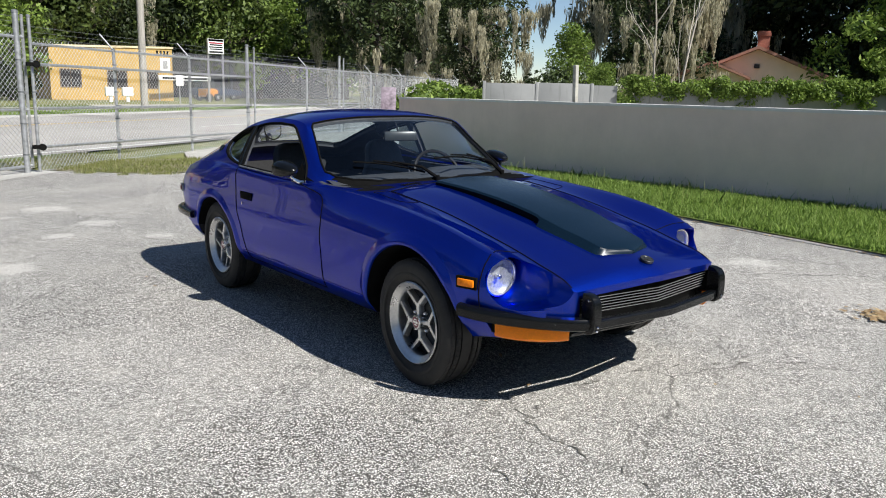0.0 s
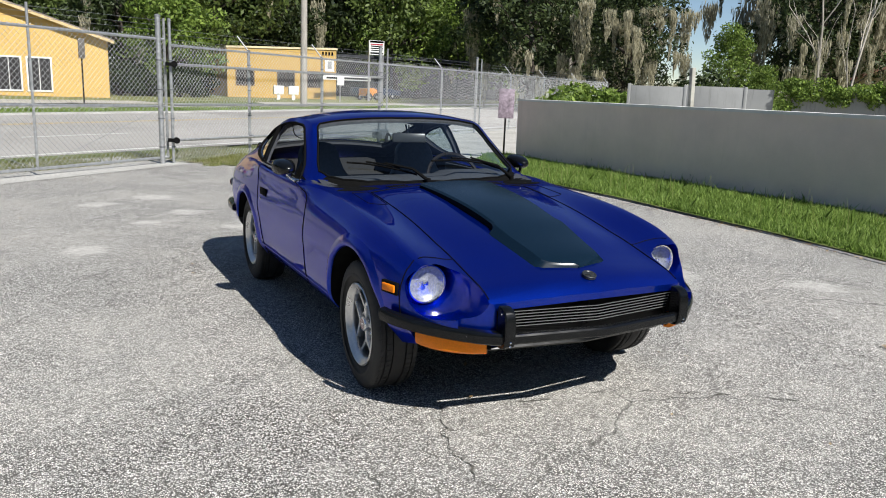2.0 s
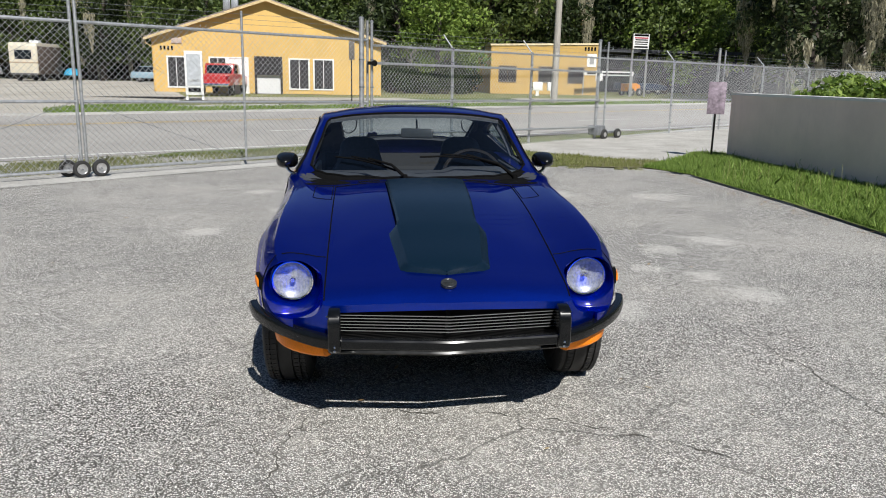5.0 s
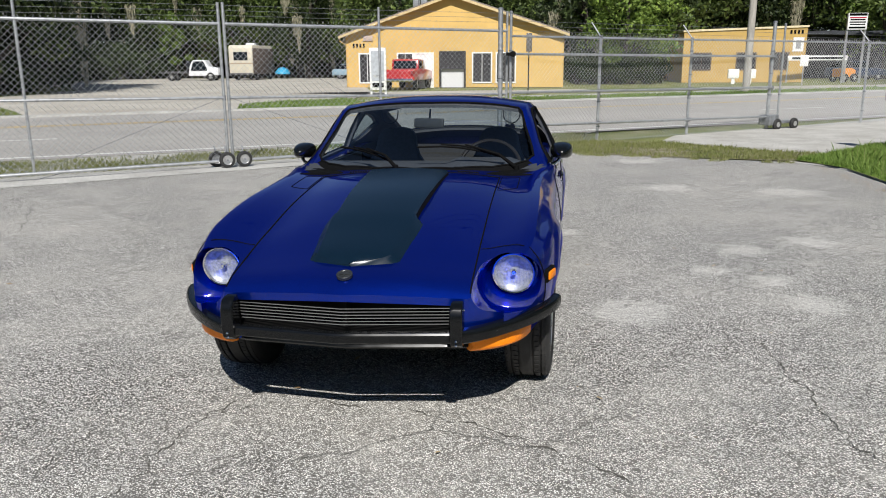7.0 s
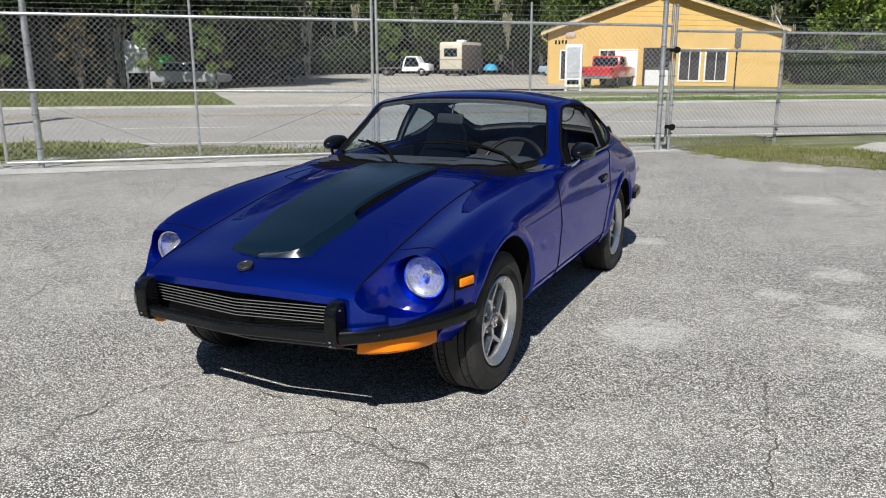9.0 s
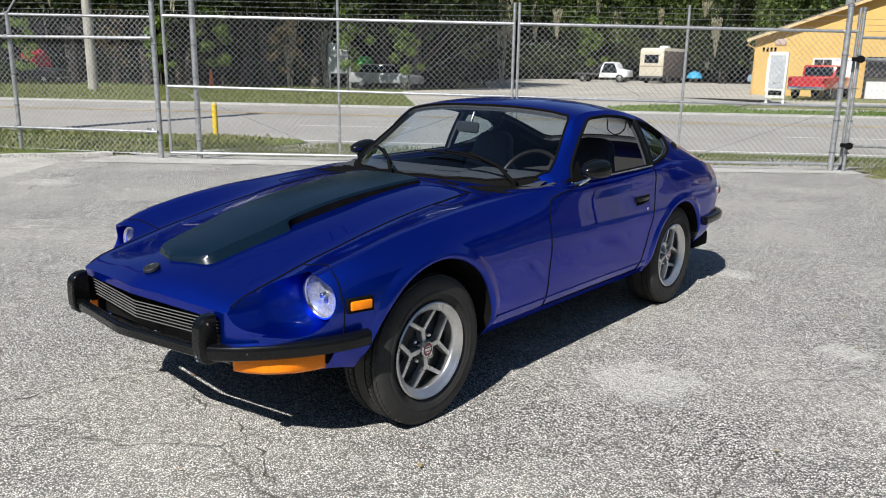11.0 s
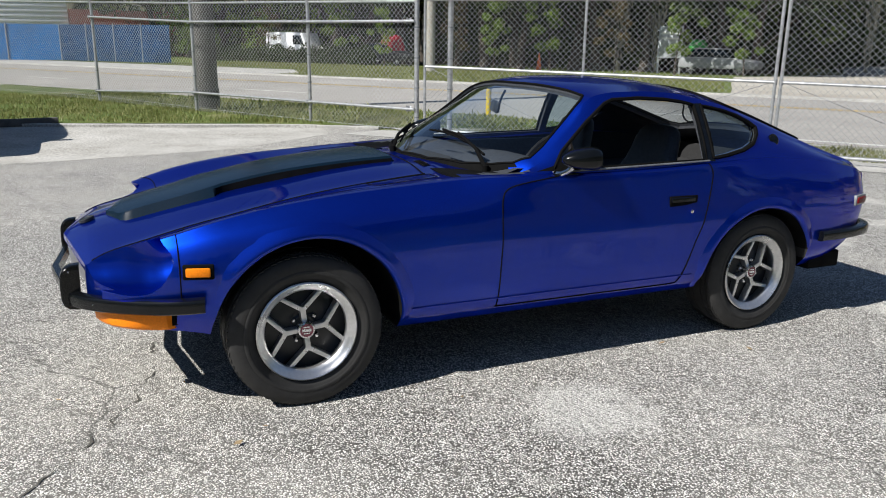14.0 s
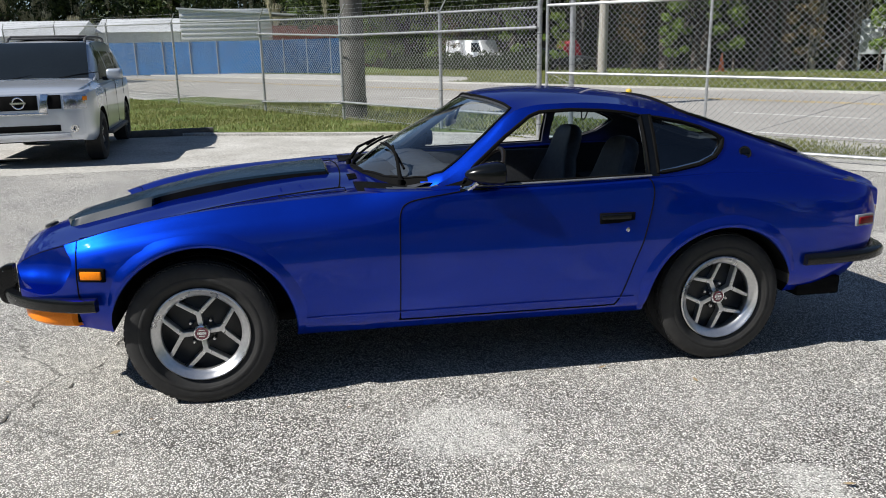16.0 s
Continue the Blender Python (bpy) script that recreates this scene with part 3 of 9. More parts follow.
def chain_link(b, A, B, z0, z1, pitch=0.092, r=0.0030):
    """Two crossing sets of wires in an upright panel from A to B, with the ends standing up at the top."""
    A, B = Vector((A[0], A[1], 0)), Vector((B[0], B[1], 0))
    L, H = (B - A).length, z1 - z0
    d = (B - A) / L
    nrm = Vector((d.y, -d.x, 0))
    for fam in (1, -1):
        c = -H
        while c < L:
            s0, s1 = max(0.0, c), min(L, c + H)
            if s1 - s0 > 0.01:
                h0, h1 = s0 - c, s1 - c
                if fam < 0:
                    h0, h1 = H - h0, H - h1
                p = A + d * s0 + Vector((0, 0, z0 + h0)) + nrm * 0.003 * fam
                q = A + d * s1 + Vector((0, 0, z0 + h1)) + nrm * 0.003 * fam
                t = (q - p).normalized()
                a = nrm * r
                e = t.cross(nrm) * r
                b.add([p + a, p - 0.5 * a + 0.87 * e, p - 0.5 * a - 0.87 * e, q + a, q - 0.5 * a + 0.87 * e, q - 0.5 * a - 0.87 * e], [(0, 1, 4, 3), (1, 2, 5, 4), (2, 0, 3, 5)])
            c += pitch
    # twisted wire ends that stand proud of both selvages
    n = int(L / pitch)
    for i in range(n):
        for z, h in ((z1, 0.045), (z0, -0.03)):
            p = A + d * (i + 0.5) * pitch + Vector((0, 0, z))
            for q in (-1, 1):
                e = p + d * 0.012 * q + Vector((0, 0, h))
                b.add([p - d * r, p + d * r, p + nrm * r, e], [(0, 1, 3), (1, 2, 3), (2, 0, 3)])
    return b


def bar(name, pts, r, parent, mat=None, label="", n=10):
    b = Build()
    b.tube(pts, r, n)
    return part(name, b, mat or GALV, parent, label)


def barbed(b, pts):
    b.tube(pts, 0.0022, 4)
    for p, q in zip(pts, pts[1:]):
        p, q = Vector(p), Vector(q)
        n = int((q - p).length / 0.13)
        for i in range(n):
            c = p.lerp(q, (i + 0.5) / n)
            b.tube([c + Vector((0.012, 0.01, 0.014)), c - Vector((0.012, 0.01, 0.014))], 0.0016, 3, caps=False)


def gate_leaf(A, B, first):
    leaf = empty("rolling_gate", "galvanised chain-link gate leaf with barbed wire top", "gate", group="gate leaves")
    A, B = Vector(A), Vector(B)
    d = (B - A).normalized()
    M = (A + B) / 2
    zt = lambda p: 2.06 - 0.010 * (p.x + 8.77)
    zm = lambda p: 0.985 - 0.018 * (p.x + 8.77)
    zb = -0.075
    def up(p, z):
        return (p.x, p.y, z)
    for p, z in ((A, 2.33), (B, 2.33), (M, 2.33)):
        bar("gate_upright", [up(p, zb), up(p, z)], 0.024 if p is not M else 0.021, leaf)
    bar("top_rail", [up(A, zt(A)), up(B, zt(B))], 0.024, leaf)
    bar("middle_rail", [up(A, zm(A)), up(B, zm(B))], 0.022, leaf)
    bar("bottom_rail", [up(A, zb), up(B, zb)], 0.024, leaf)
    bar("brace_rod", [up(A.lerp(M, 0.03), zm(A) - 0.02), up(A.lerp(M, 0.97), zb + 0.03)], 0.004, leaf, GALVDARK, n=5)
    bar("brace_rod", [up(M.lerp(B, 0.97), zm(B) - 0.02), up(M.lerp(B, 0.03), zb + 0.03)], 0.004, leaf, GALVDARK, n=5)
    free = B if first else A
    other = M
    bar("brace_rod", [up(free, zt(free) - 0.03), up(free.lerp(other, 0.75), zm(free) + 0.03)], 0.003, leaf, GALVDARK, n=5)
    b = Build()
    chain_link(b, A, M, zb, zt(A.lerp(M, 0.5)) + 0.035)
    chain_link(b, M, B, zb, zt(M.lerp(B, 0.5)) + 0.035)
    ob = part("chain_link", b, GALVWIRE, leaf, "galvanised diamond wire mesh", smooth=0)
    tagged(ob, kind="stuff")
    b = Build()
    for k, z in enumerate((2.14, 2.22, 2.30)):
        barbed(b, [up(A, z - 0.006 * k), up(M, z - 0.02), up(B, z - 0.01)])
    ob = part("barbed_wire", b, GALVDARK, leaf, "three strands of barbed wire", smooth=0)
    tagged(ob, kind="stuff")
    b = Build()
    b.box(-0.03, 0.03, -0.012, 0.012, -0.04, 0.04, Matrix.Translation(up(free, zm(free))))
    part("latch", b, GALVDARK, leaf, bevel=0.006)
    return leaf


MID_L = GATE_A.lerp(GATE_B, 0.509)
MID_R = GATE_A.lerp(GATE_B, 0.516)
gate_leaf(GATE_A, MID_L, True)
gate_leaf(MID_R, GATE_B, False)


def caster(p, yaw):
    w = empty("wheel_truck", "small rubber-tyred gate wheel with steel hub", "caster", Matrix.Translation(p) @ Matrix.Rotation(yaw, 4, "Z"), group="gate wheels")
    b = Build()
    b.lathe([(-0.03, 0.075), (-0.036, 0.095), (-0.030, 0.115), (-0.012, 0.124), (0.012, 0.124), (0.030, 0.115), (0.036, 0.095), (0.03, 0.075)], 28, "y")
    part("tyre", b, RUBBER, w)
    b = Build()
    b.lathe([(-0.02, 0.0), (-0.024, 0.03), (-0.012, 0.04), (-0.014, 0.07), (-0.03, 0.076), (0.03, 0.076), (0.014, 0.07), (0.012, 0.04), (0.024, 0.03), (0.02, 0.0)], 28, "y")
    part("hub", b, ALLOY, w)
    b = Build()
    b.tube([(0, -0.05, 0), (0, 0.05, 0)], 0.01, 8)
    b.tube([(0, 0.05, 0), (0, 0.06, 0.1), (0, 0.10, 0.2)], 0.012, 8)
    part("fork", b, GALVDARK, w)


_yaw = math.atan2(_g.y, _g.x)
for f, off in ((-0.16, -0.10), (-0.05, 0.14), (0.22, 0.14)):
    p = MID_L + _g * f + _gn * off
    caster((p.x, p.y, lot_z(p.x, p.y) + 0.124 + 0.006), _yaw)


def fence_post(name, p, z0, z1, r, lean=None, label="round galvanised fence post with wire arm", arm_side=1):
    t = empty(name, label, "post", group="fence posts")
    bar("post_pipe", [(p[0], p[1], z0), (p[0], p[1], z1)], r, t, n=12)
    b = Build()
    b.lathe([(z1 - 0.02, r + 0.006), (z1 + 0.015, r + 0.006), (z1 + 0.03, r * 0.5), (z1 + 0.032, 0)], 12, "z", at=(p[0], p[1], 0))
    part("post_cap", b, GALVDARK, t)
    for z in (0.12, 0.62, 1.12, 1.62):
        b = Build()
        b.lathe([(z - 0.012, r), (z - 0.012, r + 0.005), (z + 0.012, r + 0.005), (z + 0.012, r)], 12, "z", at=(p[0], p[1], 0))
        b.box(p[0] + r, p[0] + r + 0.022, p[1] - 0.006, p[1] + 0.006, z - 0.012, z + 0.012)
        part("tension_band", b, GALVDARK, t, "clamped steel band")
    if lean is not None:
        bar("barb_arm", [(p[0], p[1], z1), (p[0] + lean[0], p[1] + lean[1], z1 + lean[2])], 0.014, t)
    return t


def fence_run(pts, z0s, zt, tracks=(), lean=(0, 0, 0), label=""):
    """A straight-panelled fence through the posts: rails, mesh and barbed wire."""
    run = empty("chain_link_fence", label, "fence")
    for (a, za), (c, zc) in zip(zip(pts, z0s), zip(pts[1:], z0s[1:])):
        bar("top_rail", [(a[0], a[1], zt(a)), (c[0], c[1], zt(c))], 0.021, run)
        bar("tension_wire", [(a[0], a[1], za + 0.06), (c[0], c[1], zc + 0.06)], 0.004, run, n=6)
        b = Build()
        chain_link(b, a, c, min(za, zc) + 0.03, 0.5 * (zt(a) + zt(c)) + 0.04)
        tagged(part("chain_link", b, GALVWIRE, run, "galvanised diamond wire mesh", smooth=0), kind="stuff")
    b = Build()
    for k in (0.35, 0.68, 1.0):
        barbed(b, [(p[0] + lean[0] * k, p[1] + lean[1] * k, zt(p) + lean[2] * k) for p in pts])
    tagged(part("barbed_wire", b, GALVDARK, run, "three strands of barbed wire", smooth=0), kind="stuff")
    return run


# right of the gate
RF = [(-0.22, 11.32), (1.47, 12.88), (3.48, 14.46), (5.55, 16.08), (8.42, 18.32), (10.5, 19.98), (13.0, 21.95), (16.0, 24.3), (19.5, 27.0), (24, 30.5)]
zr = lambda p: 1.88 - 0.006 * p[0]
leanR = (-0.18, 0.2, 0.29)
fence_run(RF, [-0.22] * len(RF), zr, lean=leanR, label="tall galvanised chain-link fence beside the gate")
for i, p in enumerate(RF):
    if i == 0:
        fence_post("gate_post", p, -0.3, 2.30, 0.026, label="slim galvanised gate post")
    elif i in (3, 5):
        fence_post("gate_post", p, -0.3, 2.27, 0.042, label="stout galvanised gate post")
    else:
        fence_post("fence_post", p, -0.3, zr(p) + 0.02, 0.03, leanR)
for i in (3, 5):
    q = (RF[i][0] + 0.28, RF[i][1] + 0.2)
    fence_post("gate_post", q, -0.3, 2.22, 0.024, label="slim galvanised gate end post")
_o = Vector((0.62, -0.785, 0)) * 0.07
for z0, z1 in ((1.56, 1.50), (0.86, 0.80), (0.24, 0.12)):
    tr = empty("gate_track", "galvanised gate track rail clamped to the fence", "rail", group="gate track rails")
    bar("track_pipe", [(RF[0][0] + _o.x, RF[0][1] + _o.y, z0), (RF[3][0] + _o.x, RF[3][1] + _o.y, z1)], 0.024, tr)
    for i in (1, 2, 3):
        b = Build()
        zz = z0 + (z1 - z0) * i / 3
        b.box(-0.035, 0.035, -0.05, 0.05, -0.035, 0.035, Matrix.Translation((RF[i][0] + _o.x * 0.6, RF[i][1] + _o.y * 0.6, zz)) @ Matrix.Rotation(_yaw, 4, "Z"))
        part("rail_clamp", b, GALVDARK, tr, bevel=0.008)
    b = Build()
    b.lathe([(-0.03, 0.0), (-0.03, 0.055), (-0.012, 0.04), (0.012, 0.04), (0.03, 0.055), (0.03, 0.0)], 20, "y", at=(RF[0][0] + 0.05, RF[0][1] - 0.09, z0))
    b.box(RF[0][0] - 0.08, RF[0][0] + 0.09, RF[0][1] - 0.07, RF[0][1] + 0.05, z0 - 0.03, z0 + 0.03)
    if z0 > 1 or z0 < 0.5:
        part("track_roller", b, UNDER, tr, "grooved steel gate roller")
# left of the gate
LF = [(-8.95, 4.68), (-11.17, 3.43), (-14.18, 1.76), (-17.43, -0.05), (-22.4, -2.83), (-27.7, -5.8), (-33.7, -9.1), (-41, -13.4)]
zl_ = curve([(-41, 2.75), (-33.7, 2.62), (-27.7, 2.45), (-22.4, 2.32), (-17.4, 2.19), (-14.2, 2.11), (-11.2, 2.07), (-8.9, 2.04)])
zl = lambda p: zl_(p[0])
leanL = (0.16, 0.12, 0.27)
fence_run(LF, [-0.17, -0.15, -0.12, -0.05, -0.10, -0.10, -0.1, -0.1], zl, lean=leanL, label="tall galvanised chain-link fence along the street")
for i, p in enumerate(LF):
    if i == 0:
        fence_post("gate_post", p, -0.3, 2.30, 0.042, label="stout galvanised gate post")
    else:
        fence_post("fence_post", p, -0.3, zl(p) + 0.02, 0.034, leanL)
_o = Vector((0.5, -0.86, 0)) * 0.07
for za, zb in ((1.72, 1.86), (0.26, 0.14)):
    tr = empty("gate_track", "galvanised gate track rail clamped to the fence", "rail", group="gate track rails")
    bar("track_pipe", [(LF[0][0] + _o.x, LF[0][1] + _o.y, za), (LF[1][0] + _o.x, LF[1][1] + _o.y, za), (LF[2][0] + _o.x, LF[2][1] + _o.y, za + 0.01), (LF[3][0] + _o.x, LF[3][1] + _o.y, zb)], 0.024, tr)
    for i in (1, 2, 3):
        b = Build()
        b.box(-0.035, 0.035, -0.05, 0.05, -0.035, 0.035, Matrix.Translation((LF[i][0] + _o.x * 0.6, LF[i][1] + _o.y * 0.6, zb if i == 3 else za)) @ Matrix.Rotation(0.5, 4, "Z"))
        part("rail_clamp", b, GALVDARK, tr, bevel=0.008)
    b = Build()
    b.lathe([(-0.03, 0.0), (-0.03, 0.06), (-0.015, 0.045), (0.015, 0.045), (0.03, 0.06), (0.03, 0.0)], 20, "y", at=(LF[0][0] - 0.12, LF[0][1] - 0.1, za))
    part("track_roller", b, GALVDARK, tr, "grooved steel gate roller")
for q in ((GATE_A.x + 0.32, GATE_A.y + 0.32), (GATE_B.x - 0.11, GATE_B.y - 0.13)):
    fence_post("gate_post", q, -0.3, 2.36, 0.045, label="stout weathered steel gate post")
# hand cart parked under the fence
ct = empty("gate_wheel_truck", "low steel wheel truck of the second gate", "cart", Matrix.Translation((5.95, 16.35, -0.2)) @ Matrix.Rotation(0.66, 4, "Z"))
b = Build()
b.box(-0.55, 0.35, -0.10, 0.10, 0.14, 0.20)
b.box(-0.62, -0.3, -0.16, 0.16, 0.12, 0.36)
part("truck_frame", b, GALVDARK, ct, bevel=0.02)
for x in (-0.35, 0.25):
    b = Build()
    b.lathe([(-0.04, 0.03), (-0.04, 0.11), (-0.02, 0.135), (0.02, 0.135), (0.04, 0.11), (0.04, 0.03)], 24, "y", at=(x, -0.16, 0.135))
    part("tyre", b, RUBBER, ct)
    b = Build()
    b.lathe([(-0.045, 0.0), (-0.045, 0.06), (0.045, 0.06), (0.045, 0.0)], 20, "y", at=(x, -0.16, 0.135))
    part("hub", b, ALLOY, ct)

# ---- the blue coupe ----
# Car space: x to its left, y towards its tail, z up; the front axle is at y 0, the rear at 2.305.
CAR_M = Matrix(((1, 0, -0.0111, 0), (0, 1, 0.0156, 0), (0.0111, -0.0156, 1, 0), (0, 0, 0, 1)))
car = empty("sports_coupe", "glossy metallic blue two-door coupe with black hood scoop", "car", CAR_M)

half_w = curve([(-0.875, 0.06), (-0.85, 0.22), (-0.80, 0.41), (-0.735, 0.552), (-0.66, 0.636), (-0.55, 0.702), (-0.45, 0.745), (-0.3, 0.780), (0, 0.806), (0.4, 0.798), (1.0, 0.80), (1.7, 0.805), (2.3, 0.815), (2.75, 0.80), (3.0, 0.76), (3.12, 0.71), (3.19, 0.60), (3.22, 0.45)])
crest_z = curve([(-0.875, 0.515), (-0.8, 0.540), (-0.735, 0.567), (-0.6, 0.645), (-0.447, 0.697), (-0.286, 0.742), (-0.07, 0.782), (0.15, 0.808), (0.37, 0.825), (0.6, 0.840), (0.9, 0.852), (1.3, 0.852), (1.6, 0.857), (1.92, 0.870), (2.3, 0.880), (2.65, 0.858), (2.95, 0.815), (3.1, 0.785), (3.22, 0.745)])
crest_in = curve([(-0.875, 0.03), (-0.735, 0.05), (-0.45, 0.075), (0.0, 0.115), (0.6, 0.11), (1.0, 0.06), (1.9, 0.055), (2.3, 0.09), (2.8, 0.10), (3.22, 0.06)])
shut_z = curve([(-0.875, 0.515), (-0.80, 0.530), (-0.70, 0.562), (-0.6, 0.602), (-0.5, 0.640), (-0.2, 0.715), (0.1, 0.775), (0.37, 0.812), (0.65, 0.838), (0.9, 0.845), (1.9, 0.86), (2.3, 0.87), (2.95, 0.81), (3.22, 0.745)])
mid_z = curve([(-0.875, 0.528), (-0.84, 0.555), (-0.81, 0.574), (-0.77, 0.597), (-0.73, 0.614), (-0.54, 0.660), (-0.3, 0.716), (0.0, 0.777), (0.3, 0.826), (0.55, 0.850), (0.75, 0.856), (1.0, 0.85), (1.9, 0.86), (2.3, 0.87), (2.95, 0.81), (3.22, 0.745)])
mid_lift = curve([(-0.875, 0.008), (-0.5, 0.014), (0.4, 0.012), (0.75, 0.006), (1.0, 0.0), (3.22, 0.0)])
low_z = curve([(-0.875, 0.37), (-0.7, 0.345), (-0.45, 0.33), (-0.3, 0.305), (0.4, 0.255), (1.9, 0.255), (2.6, 0.295), (2.8, 0.30), (2.92, 0.32), (3.02, 0.35), (3.12, 0.40), (3.22, 0.45)])


def body_section(y, n=30):
    """Half of a cross-section, from the keel up the side to the middle of the bonnet."""
    w, zc, zl = half_w(y), crest_z(y), low_z(y)
    wa = 0.5 * (zl + zc) + 0.03
    xs = max(0.0, w - crest_in(y))
    xh = min(0.475, xs * 0.92)
    f = min(1.0, max(0.0, (-0.25 - y) / 0.35))
    hood = lambda x: mid_z(max(-0.875, y - 0.15 * x * f))
    zs = shut_z(y) * (1 - f) + (hood(xh) - 0.010) * f
    k = min(1.0, w / 0.5)
    pts = [(w - 0.085 * k, zl), (w - 0.020 * k, zl + 0.09), (w - 0.004 * k, wa - 0.06), (w, wa + 0.02),
           (w - 0.022 * k, wa + 0.62 * (zc - wa)), (xs + 0.028 * k, zc - 0.022 * k), (xs, zc), (0.5 * (xs + xh), 0.5 * (zc + zs) - 0.003 * k),
           (xh, zs), (xh * 0.66, hood(xh * 0.66)), (xh * 0.33, hood(xh * 0.33) + 0.8 * mid_lift(y)), (0, mid_z(y) + mid_lift(y))]
    prof = spline([(p[0], y, p[1]) for p in pts], n)
    return [Vector((max(0, p.x), p.y, p.z)) for p in prof]


def ring(half, zb):
    """A closed ring from half a section, mirrored, with a flat keel."""
    y = half[0].y
    right = [Vector((-p.x, p.y, p.z)) for p in half]
    return [Vector((0, y, zb))] + half + right[-2::-1]


def stations(lo, hi, n, extra=()):
    return sorted(set([round(lo + (hi - lo) * i / n, 4) for i in range(n + 1)] + list(extra)))


def solid(name, rows):
    b = Build()
    b.loft(rows, close_u=True, caps=True, flip=True)
    me = b.mesh(name, PAINT, 0)
    bm = bmesh.new()
    bm.from_mesh(me)
    bmesh.ops.remove_doubles(bm, verts=bm.verts, dist=1e-5)
    bmesh.ops.recalc_face_normals(bm, faces=bm.faces)
    bm.to_mesh(me)
    bm.free()
    return me


def carve(me, cutters, name):
    """Takes the cutters (meshes) away from a mesh, and gives the new mesh."""
    ob = new(name + "_blank", me)
    obs = []
    for c in cutters:
        co = new(name + "_cutter", c)
        md = ob.modifiers.new("cut", "BOOLEAN")
        md.operation, md.solver, md.object = "DIFFERENCE", "EXACT", co
        obs.append(co)
    bpy.context.view_layer.update()
    dg = bpy.context.evaluated_depsgraph_get()
    out = bpy.data.meshes.new_from_object(ob.evaluated_get(dg))
    out.name = name
    for o in [ob] + obs:
        bpy.data.objects.remove(o, do_unlink=True)
    return out


def prism(outline, axis, lo, hi, name="prism"):
    """A prism with a flat outline, along an axis."""
    b = Build()
    def at(p, h):
        return {"x": (h, p[0], p[1]), "y": (p[0], h, p[1]), "z": (p[0], p[1], h)}[axis]
    b.loft([[at(p, lo) for p in outline], [at(p, hi) for p in outline]], close_u=True, caps=True)
    me = b.mesh(name, UNDER, 0, merge=1e-6)
    return me


def arch(yc, zc, r, x0, x1, n=40, squash=1.0):
    pts = [(yc + r * math.cos(2 * math.pi * i / n), zc + r * squash * math.sin(2 * math.pi * i / n)) for i in range(n)]
    return prism(pts, "x", x0, x1)


def mirror_x(me):
    c = me.copy()
    c.transform(Matrix.Diagonal((-1, 1, 1, 1)))
    c.flip_normals()
    return c


# headlamp bowl: a rounded scoop that runs forwards out of the wing
LAMP = Vector((0.620, -0.475, 0.587))


def bowl_cutter():
    b = Build()
    rows = []
    # along y: inner and outer x, lower and upper z
    for y, x0, x1, z0, z1 in ((-0.405, 0.522, 0.690, 0.505, 0.656), (-0.412, 0.508, 0.698, 0.490, 0.664), (-0.44, 0.496, 0.704, 0.478, 0.668), (-0.49, 0.484, 0.708, 0.470, 0.670),
                              (-0.55, 0.479, 0.728, 0.466, 0.722), (-0.61, 0.477, 0.765, 0.474, 0.83), (-0.66, 0.476, 0.81, 0.482, 0.87), (-0.70, 0.476, 0.82, 0.488, 0.90), (-0.78, 0.470, 0.82, 0.495, 0.92), (-0.9, 0.465, 0.82, 0.51, 0.94)):
        x0, x1, z0, z1 = x0 + 0.018 * min(1, max(0, (y + 0.72) / 0.2)), x1 + 0.026, z0 + 0.008, z1 + 0.008
        cx, cz, rx, rz = (x0 + x1) / 2, (z0 + z1) / 2, (x1 - x0) / 2, (z1 - z0) / 2
        row = []
        for i in range(48):
            c, q = math.cos(2 * math.pi * i / 48), math.sin(2 * math.pi * i / 48)
            e = 1.0 - 0.12 * min(1, max(0, (-0.43 - y) / 0.1)) - (0.42 if c < 0 else 0.0) * min(1, max(0, (-0.50 - y) / 0.2))
            row.append((cx + rx * math.copysign(abs(c) ** e, c), y, cz + rz * math.copysign(abs(q) ** e, q)))
        rows.append(row)
    dense_rows = []
    for r0, r1 in zip(rows, rows[1:]):
        for k in range(3):
            dense_rows.append([tuple(a + (b - a) * k / 3 for a, b in zip(p, q)) for p, q in zip(r0, r1)])
    b.loft(dense_rows + [rows[-1]], close_u=True, caps=True)
    return b.mesh("bowl", PAINT, 0, merge=1e-6)


_ys = stations(-0.875, 3.22, 110, [round(-0.80 + 0.0125 * i, 4) for i in range(34)] + [-0.865, -0.855, -0.845, -0.83, -0.815, -0.79, -0.775, -0.75, 3.2, 3.21, 3.17, 3.15])
body_me = solid("body", [ring(body_section(y), low_z(y) + 0.01) for y in _ys])
_cut = [arch(0.018, 0.303, 0.366, 0.42, 1.1), arch(2.29, 0.29, 0.364, 0.42, 1.1, squash=0.97), bowl_cutter()]
_cut += [mirror_x(c) for c in _cut]
